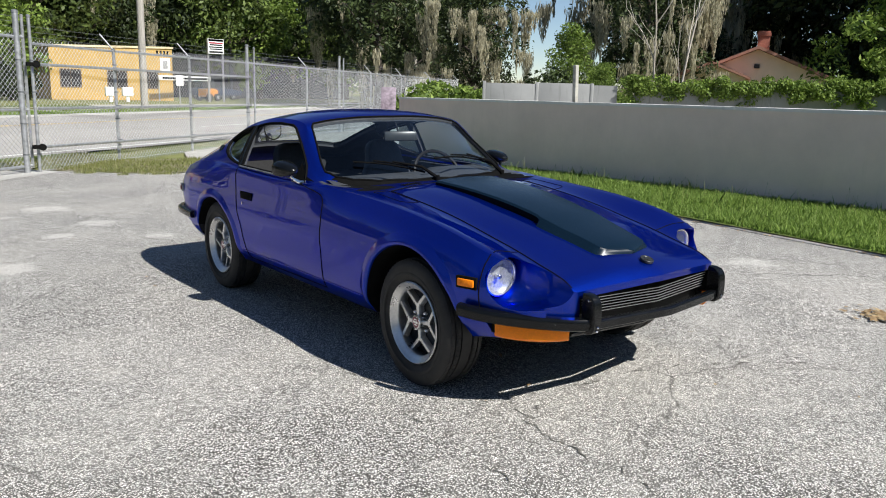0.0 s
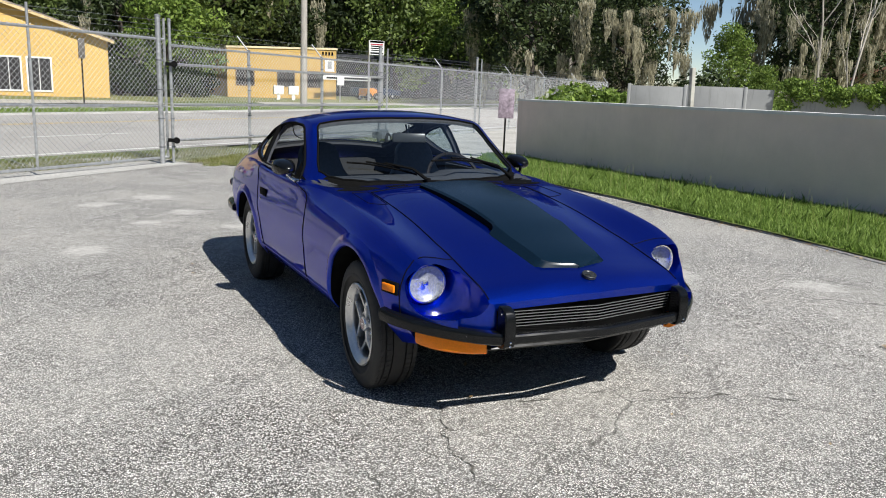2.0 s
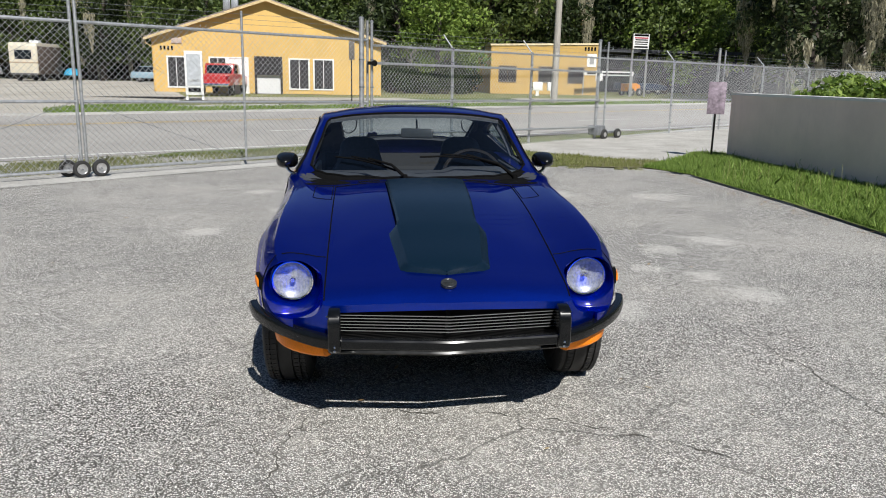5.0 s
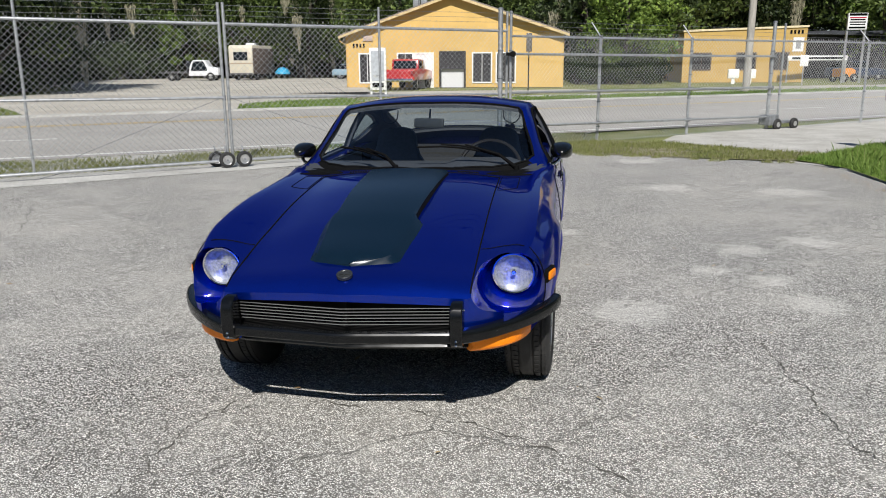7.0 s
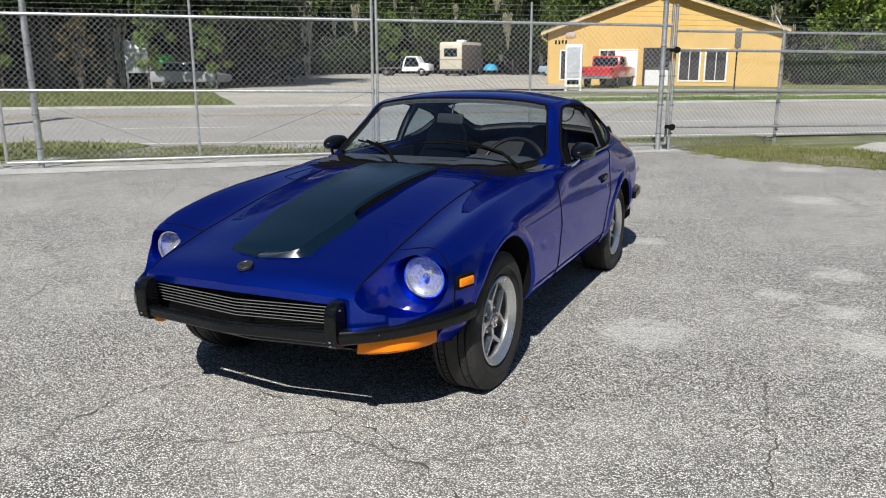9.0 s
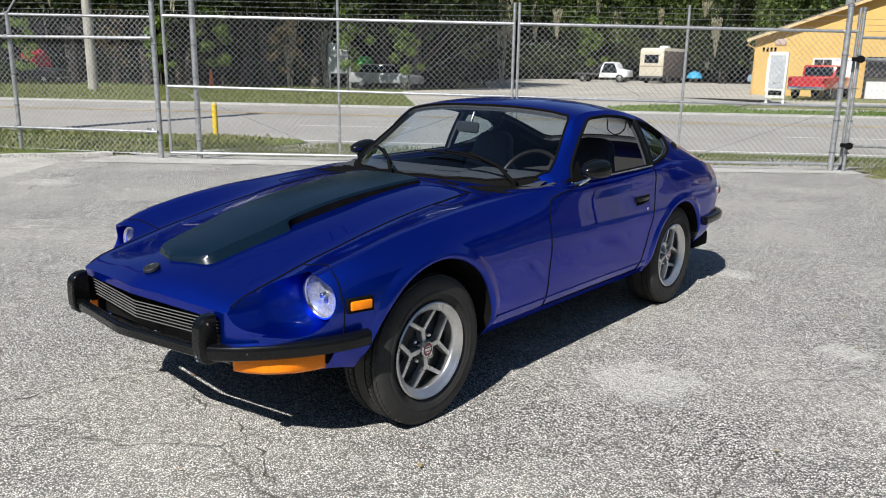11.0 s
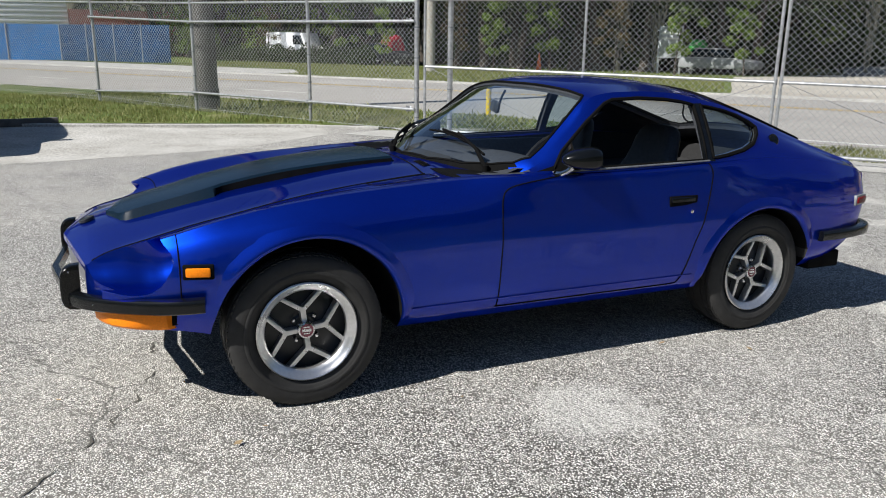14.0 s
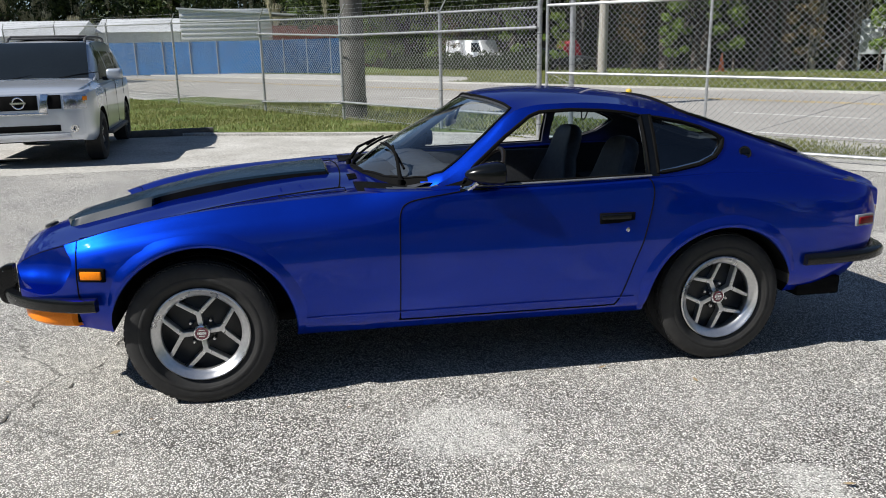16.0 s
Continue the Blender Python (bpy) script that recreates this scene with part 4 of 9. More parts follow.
# the nose ends in a shallow vee, with the grille's mouth under the bonnet's lip
_cut.append(prism([(-0.60, -0.655), (-0.525, -0.716), (-0.473, -0.743), (0, -0.812), (0.473, -0.743), (0.525, -0.716), (0.60, -0.655), (0.60, -1.1), (-0.60, -1.1)], "z", 0.2, 0.9))
_cut.append(prism([(-0.475, -1.1), (0.475, -1.1), (0.475, -0.655), (-0.475, -0.655)], "z", 0.2, 0.376))
for s in (1, -1):
    # recess for the turn signal under the bumper
    _cut.append(prism([(s * x, y) for x, y in ((0.45, -0.692), (0.51, -0.677), (0.56, -0.65), (0.60, -0.612), (0.635, -0.567), (0.66, -0.51), (0.672, -0.462), (0.9, -0.462), (0.9, -1.1), (0.45, -1.1))], "z", 0.2, 0.428))
_cut.append(prism([(-0.452, 0.372), (0.452, 0.372), (0.455, 0.533), (0, 0.556), (-0.455, 0.533)], "y", -1.0, -0.62))
_cockpit = [(0.95, 0.36), (2.35, 0.36), (2.45, 0.62), (2.95, 0.70), (2.95, 1.2), (0.95, 1.2)]
_cut.append(prism(_cockpit, "x", -0.655, 0.655))
body_me = carve(body_me, _cut, "body")


def darken_wells(me):
    """Wheel wells, grille mouth and cabin floor are painted black."""
    me.materials.clear()
    for mt in (PAINT, UNDER, CARPET):
        me.materials.append(mt)
    for p in me.polygons:
        c, nr = p.center, p.normal
        ax = abs(c.x)
        slot = 0
        for yc, zc in ((0.018, 0.303), (2.29, 0.29)):
            d = Vector((0, c.y - yc, c.z - zc))
            if d.length < 0.376 and ax < 0.815 and (nr.dot(d) < -0.5 * d.length or (abs(nr.x) > 0.9 and ax < 0.45)):
                slot = 1
        if c.y < -0.60 and ax < 0.456 and 0.36 < c.z < 0.56 and (c.y > -0.63 or nr.z > 0.9 and c.z < 0.38 or nr.z < -0.9 or abs(nr.x) > 0.99):
            slot = 1
        if nr.z < -0.9 and c.z < 0.45:
            slot = 1
        if 0.94 < c.y < 2.96 and ax < 0.66 and 0.35 < c.z < 0.9 and (abs(nr.x) > 0.98 or nr.z > 0.9 and c.z < 0.72 or abs(nr.y) > 0.95):
            slot = 2
        # body top under the screen is blackened to hide the paint's sun glow
        if 0.70 + 0.70 * ax * ax < c.y < 0.99 and ax < 0.64 and nr.z > 0.7 and c.z > 0.8:
            slot = 2
        p.material_index = slot
    me.shade_smooth()
    me.set_sharp_from_angle(angle=radians(28))


darken_wells(body_me)
part("body", body_me, None, car, "metallic blue body shell")

# ---- cabin: roof, pillars and glass ----
edge_x = curve([(0.66, 0.03), (0.70, 0.18), (0.74, 0.31), (0.80, 0.44), (0.88, 0.565), (0.95, 0.64), (1.0, 0.672), (1.2, 0.632), (1.38, 0.588), (1.6, 0.600), (1.94, 0.602), (2.13, 0.598), (2.35, 0.595), (2.65, 0.600), (2.9, 0.61), (3.1, 0.61), (3.19, 0.59)])
edge_z = curve([(0.66, 0.852), (0.80, 0.855), (0.95, 0.862), (1.0, 0.880), (1.2, 1.022), (1.38, 1.160), (1.5, 1.178), (1.65, 1.182), (1.8, 1.175), (1.94, 1.155), (2.13, 1.117), (2.35, 1.050), (2.65, 0.950), (2.9, 0.870), (3.1, 0.812), (3.19, 0.775)])
top_z = curve([(0.66, 0.850), (0.70, 0.872), (0.80, 0.934), (1.0, 1.050), (1.2, 1.156), (1.29, 1.200), (1.36, 1.222), (1.5, 1.238), (1.67, 1.243), (1.82, 1.238), (2.1, 1.203), (2.4, 1.130), (2.65, 1.043), (2.95, 0.925), (3.12, 0.850), (3.19, 0.805)])
belt_x = curve([(0.66, 0.66), (1.0, 0.735), (1.5, 0.748), (1.92, 0.750), (2.3, 0.735), (2.6, 0.72), (2.95, 0.69), (3.19, 0.63)])
belt_z = curve([(0.66, 0.84), (1.0, 0.845), (1.5, 0.852), (1.92, 0.865), (2.3, 0.875), (2.6, 0.862), (2.95, 0.81), (3.19, 0.745)])


def cabin_section(y, inset=0.0, n=12):
    bx, bz, ex, ez, tz = belt_x(y) - inset, belt_z(y), edge_x(y) - inset * 0.8, edge_z(y) - inset * 0.7, top_z(y) - inset
    ex = min(ex, bx - 0.01)
    bow = 0.012 * min(1.0, max(0.0, (ez - bz) / 0.2))
    side = spline([(bx + 0.004, y, bz - 0.06), (bx, y, bz), (0.5 * (bx + ex) + bow, y, 0.5 * (bz + ez)), (ex + 0.006, y, ez - 0.012)], n)
    crown = tz - ez
    over = [(ex - 0.012, y, ez + 0.007)]
    for s in (0.86, 0.7, 0.5, 0.3, 0.15, 0.0):
        over.append((ex * s, y, ez + crown * (1 - s ** 2.4)))
    return [Vector(p) for p in side] + spline(over, 16)


def cabin_ring(y, inset=0.0, base=0.80):
    half = cabin_section(y, inset)
    zb = min(base, half[0].z - 0.01)
    pts = [Vector((half[0].x, y, zb))] + half
    right = [Vector((-p.x, p.y, p.z)) for p in pts]
    return pts + right[-2::-1]


def surface_at(x, y, inset=0.0):
    """Height of the cabin's skin over a place in the plan."""
    sec = cabin_section(y, inset)
    ax = max(abs(x), sec[-1].x)
    for p, q in zip(sec[::-1], sec[-2::-1]):
        if p.x <= ax <= q.x:
            s = (ax - p.x) / max(1e-6, q.x - p.x)
            return p.z + s * (q.z - p.z)
    return sec[-12].z


def side_x(y, z, inset=0.0):
    """Half-width of the cabin's flank at a height."""
    sec = cabin_section(y, inset)
    for p, q in zip(sec, sec[1:]):
        if p.z <= z <= q.z:
            s = (z - p.z) / max(1e-6, q.z - p.z)
            return p.x + s * (q.x - p.x)
    return sec[11].x


_ys = stations(0.66, 3.19, 84, [0.68, 0.72, 1.29, 1.36, 3.16])
cabin_me = solid("roof_shell", [cabin_ring(y, 0.0, 0.74) for y in _ys])
_in = solid("inner", [cabin_ring(y, 0.03, 0.5) for y in stations(0.80, 3.02, 60)])
_ws_half = [(0.0, 0.692), (0.22, 0.727), (0.42, 0.803), (0.54, 0.884), (0.605, 0.956), (0.638, 1.02), (0.625, 1.09), (0.585, 1.21), (0.552, 1.325), (0.53, 1.352), (0.45, 1.345), (0.3, 1.322), (0.15, 1.305), (0.0, 1.298)]
_ws = _ws_half + [(-x, y) for x, y in _ws_half[-2:0:-1]]
_rg_half = [(0.0, 2.14), (0.3, 2.15), (0.47, 2.17), (0.505, 2.22), (0.50, 2.5), (0.495, 2.78), (0.46, 2.84), (0.3, 2.86), (0.0, 2.865)]
_rg = _rg_half + [(-x, y) for x, y in _rg_half[-2:0:-1]]
_door_win = [(1.085, 0.862), (1.925, 0.882), (1.925, 1.128), (1.85, 1.143), (1.75, 1.154), (1.6, 1.160), (1.46, 1.152), (1.415, 1.135), (1.30, 1.055), (1.15, 0.935)]
_quarter = [(1.968, 0.888), (2.06, 0.898), (2.18, 0.918), (2.26, 0.945), (2.312, 0.985), (2.335, 1.016), (2.30, 1.040), (2.22, 1.072), (2.12, 1.098), (1.972, 1.124)]
_cut = [_in, prism(_ws, "z", 0.6, 1.6), prism(_rg, "z", 0.6, 1.6), prism(_door_win, "x", -1, 1), prism(_quarter, "x", -1, 1)]
cabin_me = carve(cabin_me, _cut, "roof_shell")
cabin_me.materials.clear()
for mt in (PAINT, VINYL, TRIMRUBBER):
    cabin_me.materials.append(mt)
for p in cabin_me.polygons:
    c, nr = p.center, p.normal
    inner = False
    if 0.75 < c.y < 3.05:
        # faces well below the outer skin belong to the cabin's lining
        depth = surface_at(c.x, c.y) - c.z if abs(c.x) < edge_x(c.y) - 0.02 else 9
        if c.z < edge_z(c.y) + 0.01:
            depth = min(depth, side_x(c.y, c.z) - abs(c.x))
        away = Vector((c.x, 0, c.z - 0.95)).normalized().dot(nr)
        inner = 0.009 < depth < 8 or away < -0.1 and c.z > 0.83 or c.z < 0.82 and abs(c.x) < 0.70
        inner = inner or c.z > 0.83 and (nr.z < -0.45 or abs(c.x) > 0.1 and nr.x * c.x < -0.3 * abs(c.x))
    p.material_index = 1 if inner else 0
    # the strip under the windscreen takes the seal's rubber black, which hides the paint's sun glow
    if c.y < min(0.98, 0.72 + 0.70 * c.x * c.x) and abs(c.x) < 0.62:
        p.material_index = 2
cabin_me.shade_smooth()
cabin_me.set_sharp_from_angle(angle=radians(30))
part("roof_shell", cabin_me, None, car, "blue roof with slim pillars and hatch")


def body_side_x(y, z):
    sec = body_section(y, 60)
    for p, q in zip(sec, sec[1:]):
        if p.z <= z <= q.z:
            s = (z - p.z) / max(1e-6, q.z - p.z)
            return p.x + s * (q.x - p.x)
    return half_w(y)


def body_top_z(x, y):
    sec = body_section(y, 60)
    ax = max(abs(x), sec[-1].x)
    for p, q in zip(sec[::-1], sec[-2::-1]):
        if p.x <= ax <= q.x:
            s = (ax - p.x) / max(1e-6, q.x - p.x)
            return p.z + s * (q.z - p.z)
    return crest_z(y)


def pane(name, outline, put, label, mat, rings=5):
    """A thin pane: the outline shrunk ring by ring to its middle, laid on a surface."""
    cx = sum(p[0] for p in outline) / len(outline)
    cy = sum(p[1] for p in outline) / len(outline)
    b = Build()
    rows = [[put(cx + (p[0] - cx) * s, cy + (p[1] - cy) * s) for p in outline] for s in [1.04 - 1.03 * i / (rings * 2) for i in range(rings * 2 + 1)]]
    b.loft(rows, close_u=True)
    b.add(rows[-1], [tuple(range(len(outline)))])
    ob = part(name, b, mat, car, label)
    ob.visible_shadow = False
    return ob


def dense(poly, n=6):
    out = []
    for i, p in enumerate(poly):
        q = poly[(i + 1) % len(poly)]
        out += [(p[0] + (q[0] - p[0]) * j / n, p[1] + (q[1] - p[1]) * j / n) for j in range(n)]
    return out


pane("windscreen", dense(_ws), lambda x, y: (x, y, surface_at(x, y, 0.012)), "clear raked windscreen", WINDGLASS)
pane("rear_window", dense(_rg), lambda x, y: (x, y, surface_at(x, y, 0.012)), "tinted rear hatch glass", REARGLASS)
for s in (1, -1):
    pane("quarter_window", dense(_quarter), lambda y, z, s=s: (s * side_x(y, z, 0.012), y, z), "dark tinted rear quarter window", SIDEGLASS)


def seal(name, outline, put, r, mat, label, n=4):
    b = Build()
    pts = [put(*p) for p in dense(outline, n)]
    b.tube(pts, r, 6, closed=True)
    return part(name, b, mat, car, label)


seal("windscreen_seal", _ws, lambda x, y: (x, y, surface_at(x, y) + 0.001), 0.0060, TRIMRUBBER, "black rubber windscreen seal")
seal("rear_window_seal", _rg, lambda x, y: (x, y, surface_at(x, y) + 0.001), 0.010, TRIMRUBBER, "black rubber hatch glass seal")
for s in (1, -1):
    seal("door_window_trim", _door_win, lambda y, z, s=s: (s * (side_x(y, z) + 0.0), y, z), 0.0085, TRIMRUBBER, "black door window surround")
    seal("quarter_window_trim", _quarter, lambda y, z, s=s: (s * (side_x(y, z) + 0.0), y, z), 0.010, TRIMRUBBER, "black quarter window rubber")
    b = Build()
    b.loft([[(s * (side_x(y, z) + d), y, z) for y, z in ((1.925 + e, 0.876), (1.925 + e, 0.97), (1.93 + e, 1.05), (1.93 + e, 1.135))] for e, d in ((-0.012, -0.01), (-0.01, 0.004), (0.05, 0.004), (0.052, -0.01))])
    part("window_pillar", b, BLACK, car, "black pillar between side windows")
    b = Build()
    b.tube([(s * (side_x(y, 0.875) + 0.012), y, 0.858 + 0.022 * (y - 1.08) / 0.85) for y in (1.08, 1.3, 1.5, 1.7, 1.93)], 0.005, 6)
    part("belt_moulding", b, GALVDARK, car, "bright strip under the open window")
    b = Build()
    b.tube([(s * (side_x(y, z, 0.012)), y, z) for y, z in ((1.975, 0.893), (2.06, 0.905), (2.18, 0.926), (2.255, 0.952), (2.3, 0.99), (2.32, 1.015))], 0.004, 6)
    part("quarter_window_moulding", b, CHROME, car)

# ---- coupe: wheels ----


def tyre_build(r=0.300, w=0.205, rim=0.190):
    h = w / 2
    b = Build()
    prof = [(-h * 0.62, rim - 0.01), (-h * 0.80, rim + 0.004), (-h * 0.95, rim + 0.035), (-h, r - 0.055), (-h * 0.97, r - 0.030), (-h * 0.90, r - 0.012), (-h * 0.80, r - 0.003)]
    for g in (-0.62, -0.3, 0.3, 0.62):
        prof += [(h * (g - 0.045), r), (h * (g - 0.04), r - 0.009), (h * (g + 0.04), r - 0.009), (h * (g + 0.045), r)]
    prof += [(h * 0.80, r - 0.003), (h * 0.90, r - 0.012), (h * 0.97, r - 0.030), (h, r - 0.055), (h * 0.95, rim + 0.035), (h * 0.80, rim + 0.004), (h * 0.62, rim - 0.01)]
    b.lathe(prof, 72)
    # tread blocks, shoulder lugs and a raised band on the wall
    for j in range(70):
        a = 2 * math.pi * j / 70
        rot = Matrix.Rotation(a, 4, "X")
        for x0, x1, sk in ((-0.84, -0.66, 0.2), (-0.55, -0.36, -0.15), (0.36, 0.55, 0.15), (0.66, 0.84, -0.2)):
            m = rot @ Matrix.Translation((0, 0, r)) @ Matrix.Rotation(sk, 4, "Z")
            b.box(h * x0, h * x1, -0.0095, 0.0095, -0.014, 0.0028 if abs(x0) < 0.6 and abs(x1) < 0.6 else -0.0015, m)
    for q in (1, -1):
        b.lathe([(q * h * 1.002, r - 0.075), (q * h * 1.018, r - 0.073), (q * h * 1.018, r - 0.062), (q * h * 1.002, r - 0.058)], 72)
    return b


def rim_build():
    """Outer ring and barrel; the face looks along +x."""
    b = Build()
    b.lathe([(-0.09, 0.178), (0.02, 0.172), (0.044, 0.160), (0.066, 0.158), (0.072, 0.1605), (0.079, 0.172), (0.088, 0.183), (0.094, 0.1875), (0.096, 0.191), (0.092, 0.196), (0.084, 0.194)], 64)
    return b


def spoke_build():
    """One Y-shaped spoke, pointing up."""
    b = Build()
    outline = [(-0.0105, 0.03), (-0.0105, 0.074), (-0.089, 0.139), (-0.078, 0.151), (0.0, 0.089), (0.078, 0.151), (0.089, 0.139), (0.0105, 0.074), (0.0105, 0.03)]
    def face(x, k):
        return [(x, p[0] * k, p[1]) for p in outline]
    lo, hi = face(0.026, 1.06), face(0.058, 1.0)
    n = len(outline)
    b.add(lo + hi, [(i, (i + 1) % n, n + (i + 1) % n, n + i) for i in range(n)])
    b.add(hi, [(0, 1, 7, 8), (1, 2, 3, 4), (1, 4, 7), (4, 5, 6, 7)])
    return b


def wheel_thing(m, spin=0.12):
    w = new("wheel")
    w.parent = car
    w.matrix_basis = m
    part("tyre", TYRE_ME, None, w, "black road tyre with worn tread")
    part("rim", RIM_ME, None, w, "polished alloy rim ring")
    part("wheel_disc", DISC_ME, None, w, "black wheel centre")
    for j in range(4):
        part("spoke", SPOKE_ME, None, w, "machined Y-shaped spoke", m=Matrix.Rotation(j * math.pi / 2 + spin, 4, "X"))
        part("wheel_nut", NUT_ME, None, w, "chrome wheel nut", m=Matrix.Rotation(j * math.pi / 2 + math.pi / 4 + spin, 4, "X"))
    part("centre_cap", CAP_ME, None, w, "chrome centre cap with dark printed middle")
    return w


TYRE_ME = tyre_build().mesh("tyre", RUBBER, 40)
RIM_ME = rim_build().mesh("rim", ALLOY, 40, merge=1e-5)
SPOKE_ME = spoke_build().mesh("spoke", ALLOY, 30, bevel=0.0025, merge=1e-5)
_b = Build()
_b.lathe([(0.030, 0.0), (0.030, 0.045), (0.022, 0.055), (0.022, 0.11), (0.016, 0.125), (0.012, 0.172), (-0.02, 0.174), (-0.02, 0.0)], 48)
DISC_ME = _b.mesh("wheel_disc", ALLOYDARK, 30, merge=1e-5)
_b = Build()
_b.lathe([(0.020, 0.0), (0.020, 0.011), (0.046, 0.010), (0.052, 0.005), (0.053, 0.0)], 6, at=(0, 0, 0.0575))
NUT_ME = _b.mesh("wheel_nut", CHROME, 40, merge=1e-5)
_b = Build()
_b.lathe([(0.03, 0.035), (0.066, 0.035), (0.072, 0.032), (0.074, 0.026)], 32)
_b.lathe([(0.074, 0.026), (0.0735, 0.024), (0.0735, 0.0)], 32, slot=1)
_b.box(0.0738, 0.0746, -0.018, 0.018, -0.0055, 0.0055, slot=0)
for _q in (-0.0125, 0.0125):
    _b.box(0.0738, 0.0744, -0.012, 0.012, _q - 0.0025, _q + 0.0025, slot=0)
CAPRED = simple("cap_print", (0.20, 0.07, 0.09), 0.3, 0.6, 0.5, 160)
CAP_ME = _b.mesh("centre_cap", [CHROME, CAPRED], 40)
_X = 0.672
for sx, y, st in ((1, 0.0, -1.5), (-1, 0.0, -1.5), (1, 2.305, 0), (-1, 2.305, 0)):
    m = Matrix.Translation((sx * _X, y, 0.300)) @ Matrix.Rotation(radians(st), 4, "Z")
    if sx < 0:
        m = m @ Matrix.Rotation(math.pi, 4, "Z")
    wheel_thing(m, 0.45 if y > 1 else 0.12)

# arch lips
for yc, zc, r, sq, a0, a1 in ((0.018, 0.303, 0.366, 1.0, -4, 158), (2.29, 0.29, 0.364, 0.97, 20, 184)):
    for s in (1, -1):
        b = Build()
        rows = []
        for dr, out in ((-0.004, -0.006), (0.0, 0.007), (0.008, 0.012), (0.022, 0.010), (0.040, 0.004), (0.062, -0.002)):
            row = []
            for i in range(41):
                a = radians(a0 + (a1 - a0) * i / 40)
                fade = min(1.0, i / 5, (40 - i) / 5)
                y, z = yc + (r + dr * (0.4 + 0.6 * fade)) * math.cos(a), zc + (r + dr * (0.4 + 0.6 * fade)) * sq * math.sin(a)
                row.append((s * (body_side_x(y, max(z, low_z(y) + 0.02)) + out * (0.35 + 0.65 * fade)), y, z))
            rows.append(row)
        b.loft(rows, flip=s < 0)
        part("arch_lip", b, PAINT, car, "flared blue wheel arch edge", smooth=60)

# ---- coupe: bonnet scoop, badge ----
scoop_top = curve([(-0.645, 0.658), (-0.58, 0.686), (-0.37, 0.742), (-0.19, 0.790), (0.086, 0.842), (0.37, 0.872), (0.56, 0.884)])
scoop_w = curve([(-0.645, 0.004), (-0.58, 0.155), (-0.5, 0.162), (-0.23, 0.186), (-0.2, 0.176), (0.1, 0.190), (0.56, 0.208)])
b = Build()
rows = []
_sy = [-0.645, -0.625, -0.60, -0.58, -0.55] + [-0.5 + 0.03 * i for i in range(9)] + [-0.235, -0.225, -0.2] + [-0.15 + 0.07 * i for i in range(11)]
for y in _sy:
    wt, zt = scoop_w(y), scoop_top(y)
    flare = 0.034 * min(1, wt / 0.1) if y < -0.23 else 0.006
    wb = wt + flare
    hz = body_top_z(wb, y) - 0.006
    half = [(wb, y, hz), (wt + 0.004, y, zt - 0.012), (wt - 0.006, y, zt - 0.002), (wt * 0.6, y, zt + 0.004), (0, y, zt + 0.007)]
    rows.append(half + [(-p[0], p[1], p[2]) for p in half[-2::-1]])
b.loft(rows, flip=True)
n9 = len(rows[0])
b.add(rows[-1] + [(p[0] * 0.98, p[1] + 0.02, body_top_z(p[0], p[1]) - 0.004) for p in rows[-1]], [(j + 1, j, n9 + j, n9 + j + 1) for j in range(n9 - 1)])
_q = 0
for i in range(len(_sy) - 1):
    for j in range(n9 - 1):
        if j in (0, n9 - 2) and _sy[i] > -0.23:
            b.m[_q] = 1
        _q += 1
part("hood_scoop", b, [SCOOPMAT, UNDER], car, "satin black raised hood scoop", smooth=32)
b = Build()
_by = -0.722
_bm = Matrix.Translation((0, _by, body_top_z(0, _by) + 0.008)) @ Matrix.Rotation(math.atan2(body_top_z(0, _by + 0.03) - body_top_z(0, _by - 0.03), 0.06), 4, "X")
b.lathe([(-0.006, 0.0), (-0.006, 0.031), (0.004, 0.031), (0.006, 0.028), (0.005, 0.025), (0.003, 0.023), (0.003, 0.0)], 32, "z")
b.box(-0.02, 0.02, -0.003, 0.003, 0.002, 0.0055)
b.box(-0.003, 0.003, -0.017, 0.017, 0.002, 0.0045)
part("hood_badge", b, simple("badge_grey", (0.035, 0.037, 0.038), 0.3, 0.3, 0.3, 90, 0.2), car, "round black bonnet badge", m=_bm)

# ---- coupe: nose ----

SLATMAT = simple("brushed_slat", (0.50, 0.50, 0.50), 0.35, 0.75, 0.08, 30)
grille = new("grille")
grille.parent = car
for i in range(6):
    z = 0.524 - 0.0126 * i
    b = Build()
    hw = 0.436 - 0.004 * i
    pts = [(x, -0.800 + abs(x) * 0.146 + 0.001 * i, z - 0.006 * abs(x)) for x in (-hw, -0.3, -0.15, -0.002, 0.002, 0.15, 0.3, hw)]
    b.loft([[(p[0], p[1] + dy, p[2] + dz) for p in pts] for dy, dz in ((0.0, 0.0011), (-0.0014, 0.0005), (-0.0014, -0.0005), (0.0, -0.0011), (0.004, -0.0008), (0.004, 0.0008))], close_v=True)
    part("grille_slat", b, SLATMAT, grille, "thin polished grille slat")
b = Build()
b.box(-0.455, 0.455, -0.66, -0.65, 0.37, 0.55)
for s in (1, -1):
    b.box(s * 0.444 - 0.006, s * 0.444 + 0.006, -0.70, -0.65, 0.40, 0.532)
b.box(-0.008, 0.008, -0.74, -0.66, 0.43, 0.535)
b.box(-0.44, 0.44, -0.69, -0.67, 0.372, 0.43)
part("grille_frame", b, UNDER, grille, "black grille backing frame")
b = Build()
b.tube([(-0.05, -0.70, 0.372), (-0.01, -0.715, 0.384), (0.01, -0.715, 0.384), (0.05, -0.70, 0.372)], 0.003, 6)
b.box(-0.007, 0.007, -0.722, -0.708, 0.381, 0.391)
part("bonnet_catch", b, CHROME, grille, "small bright catch under the grille")


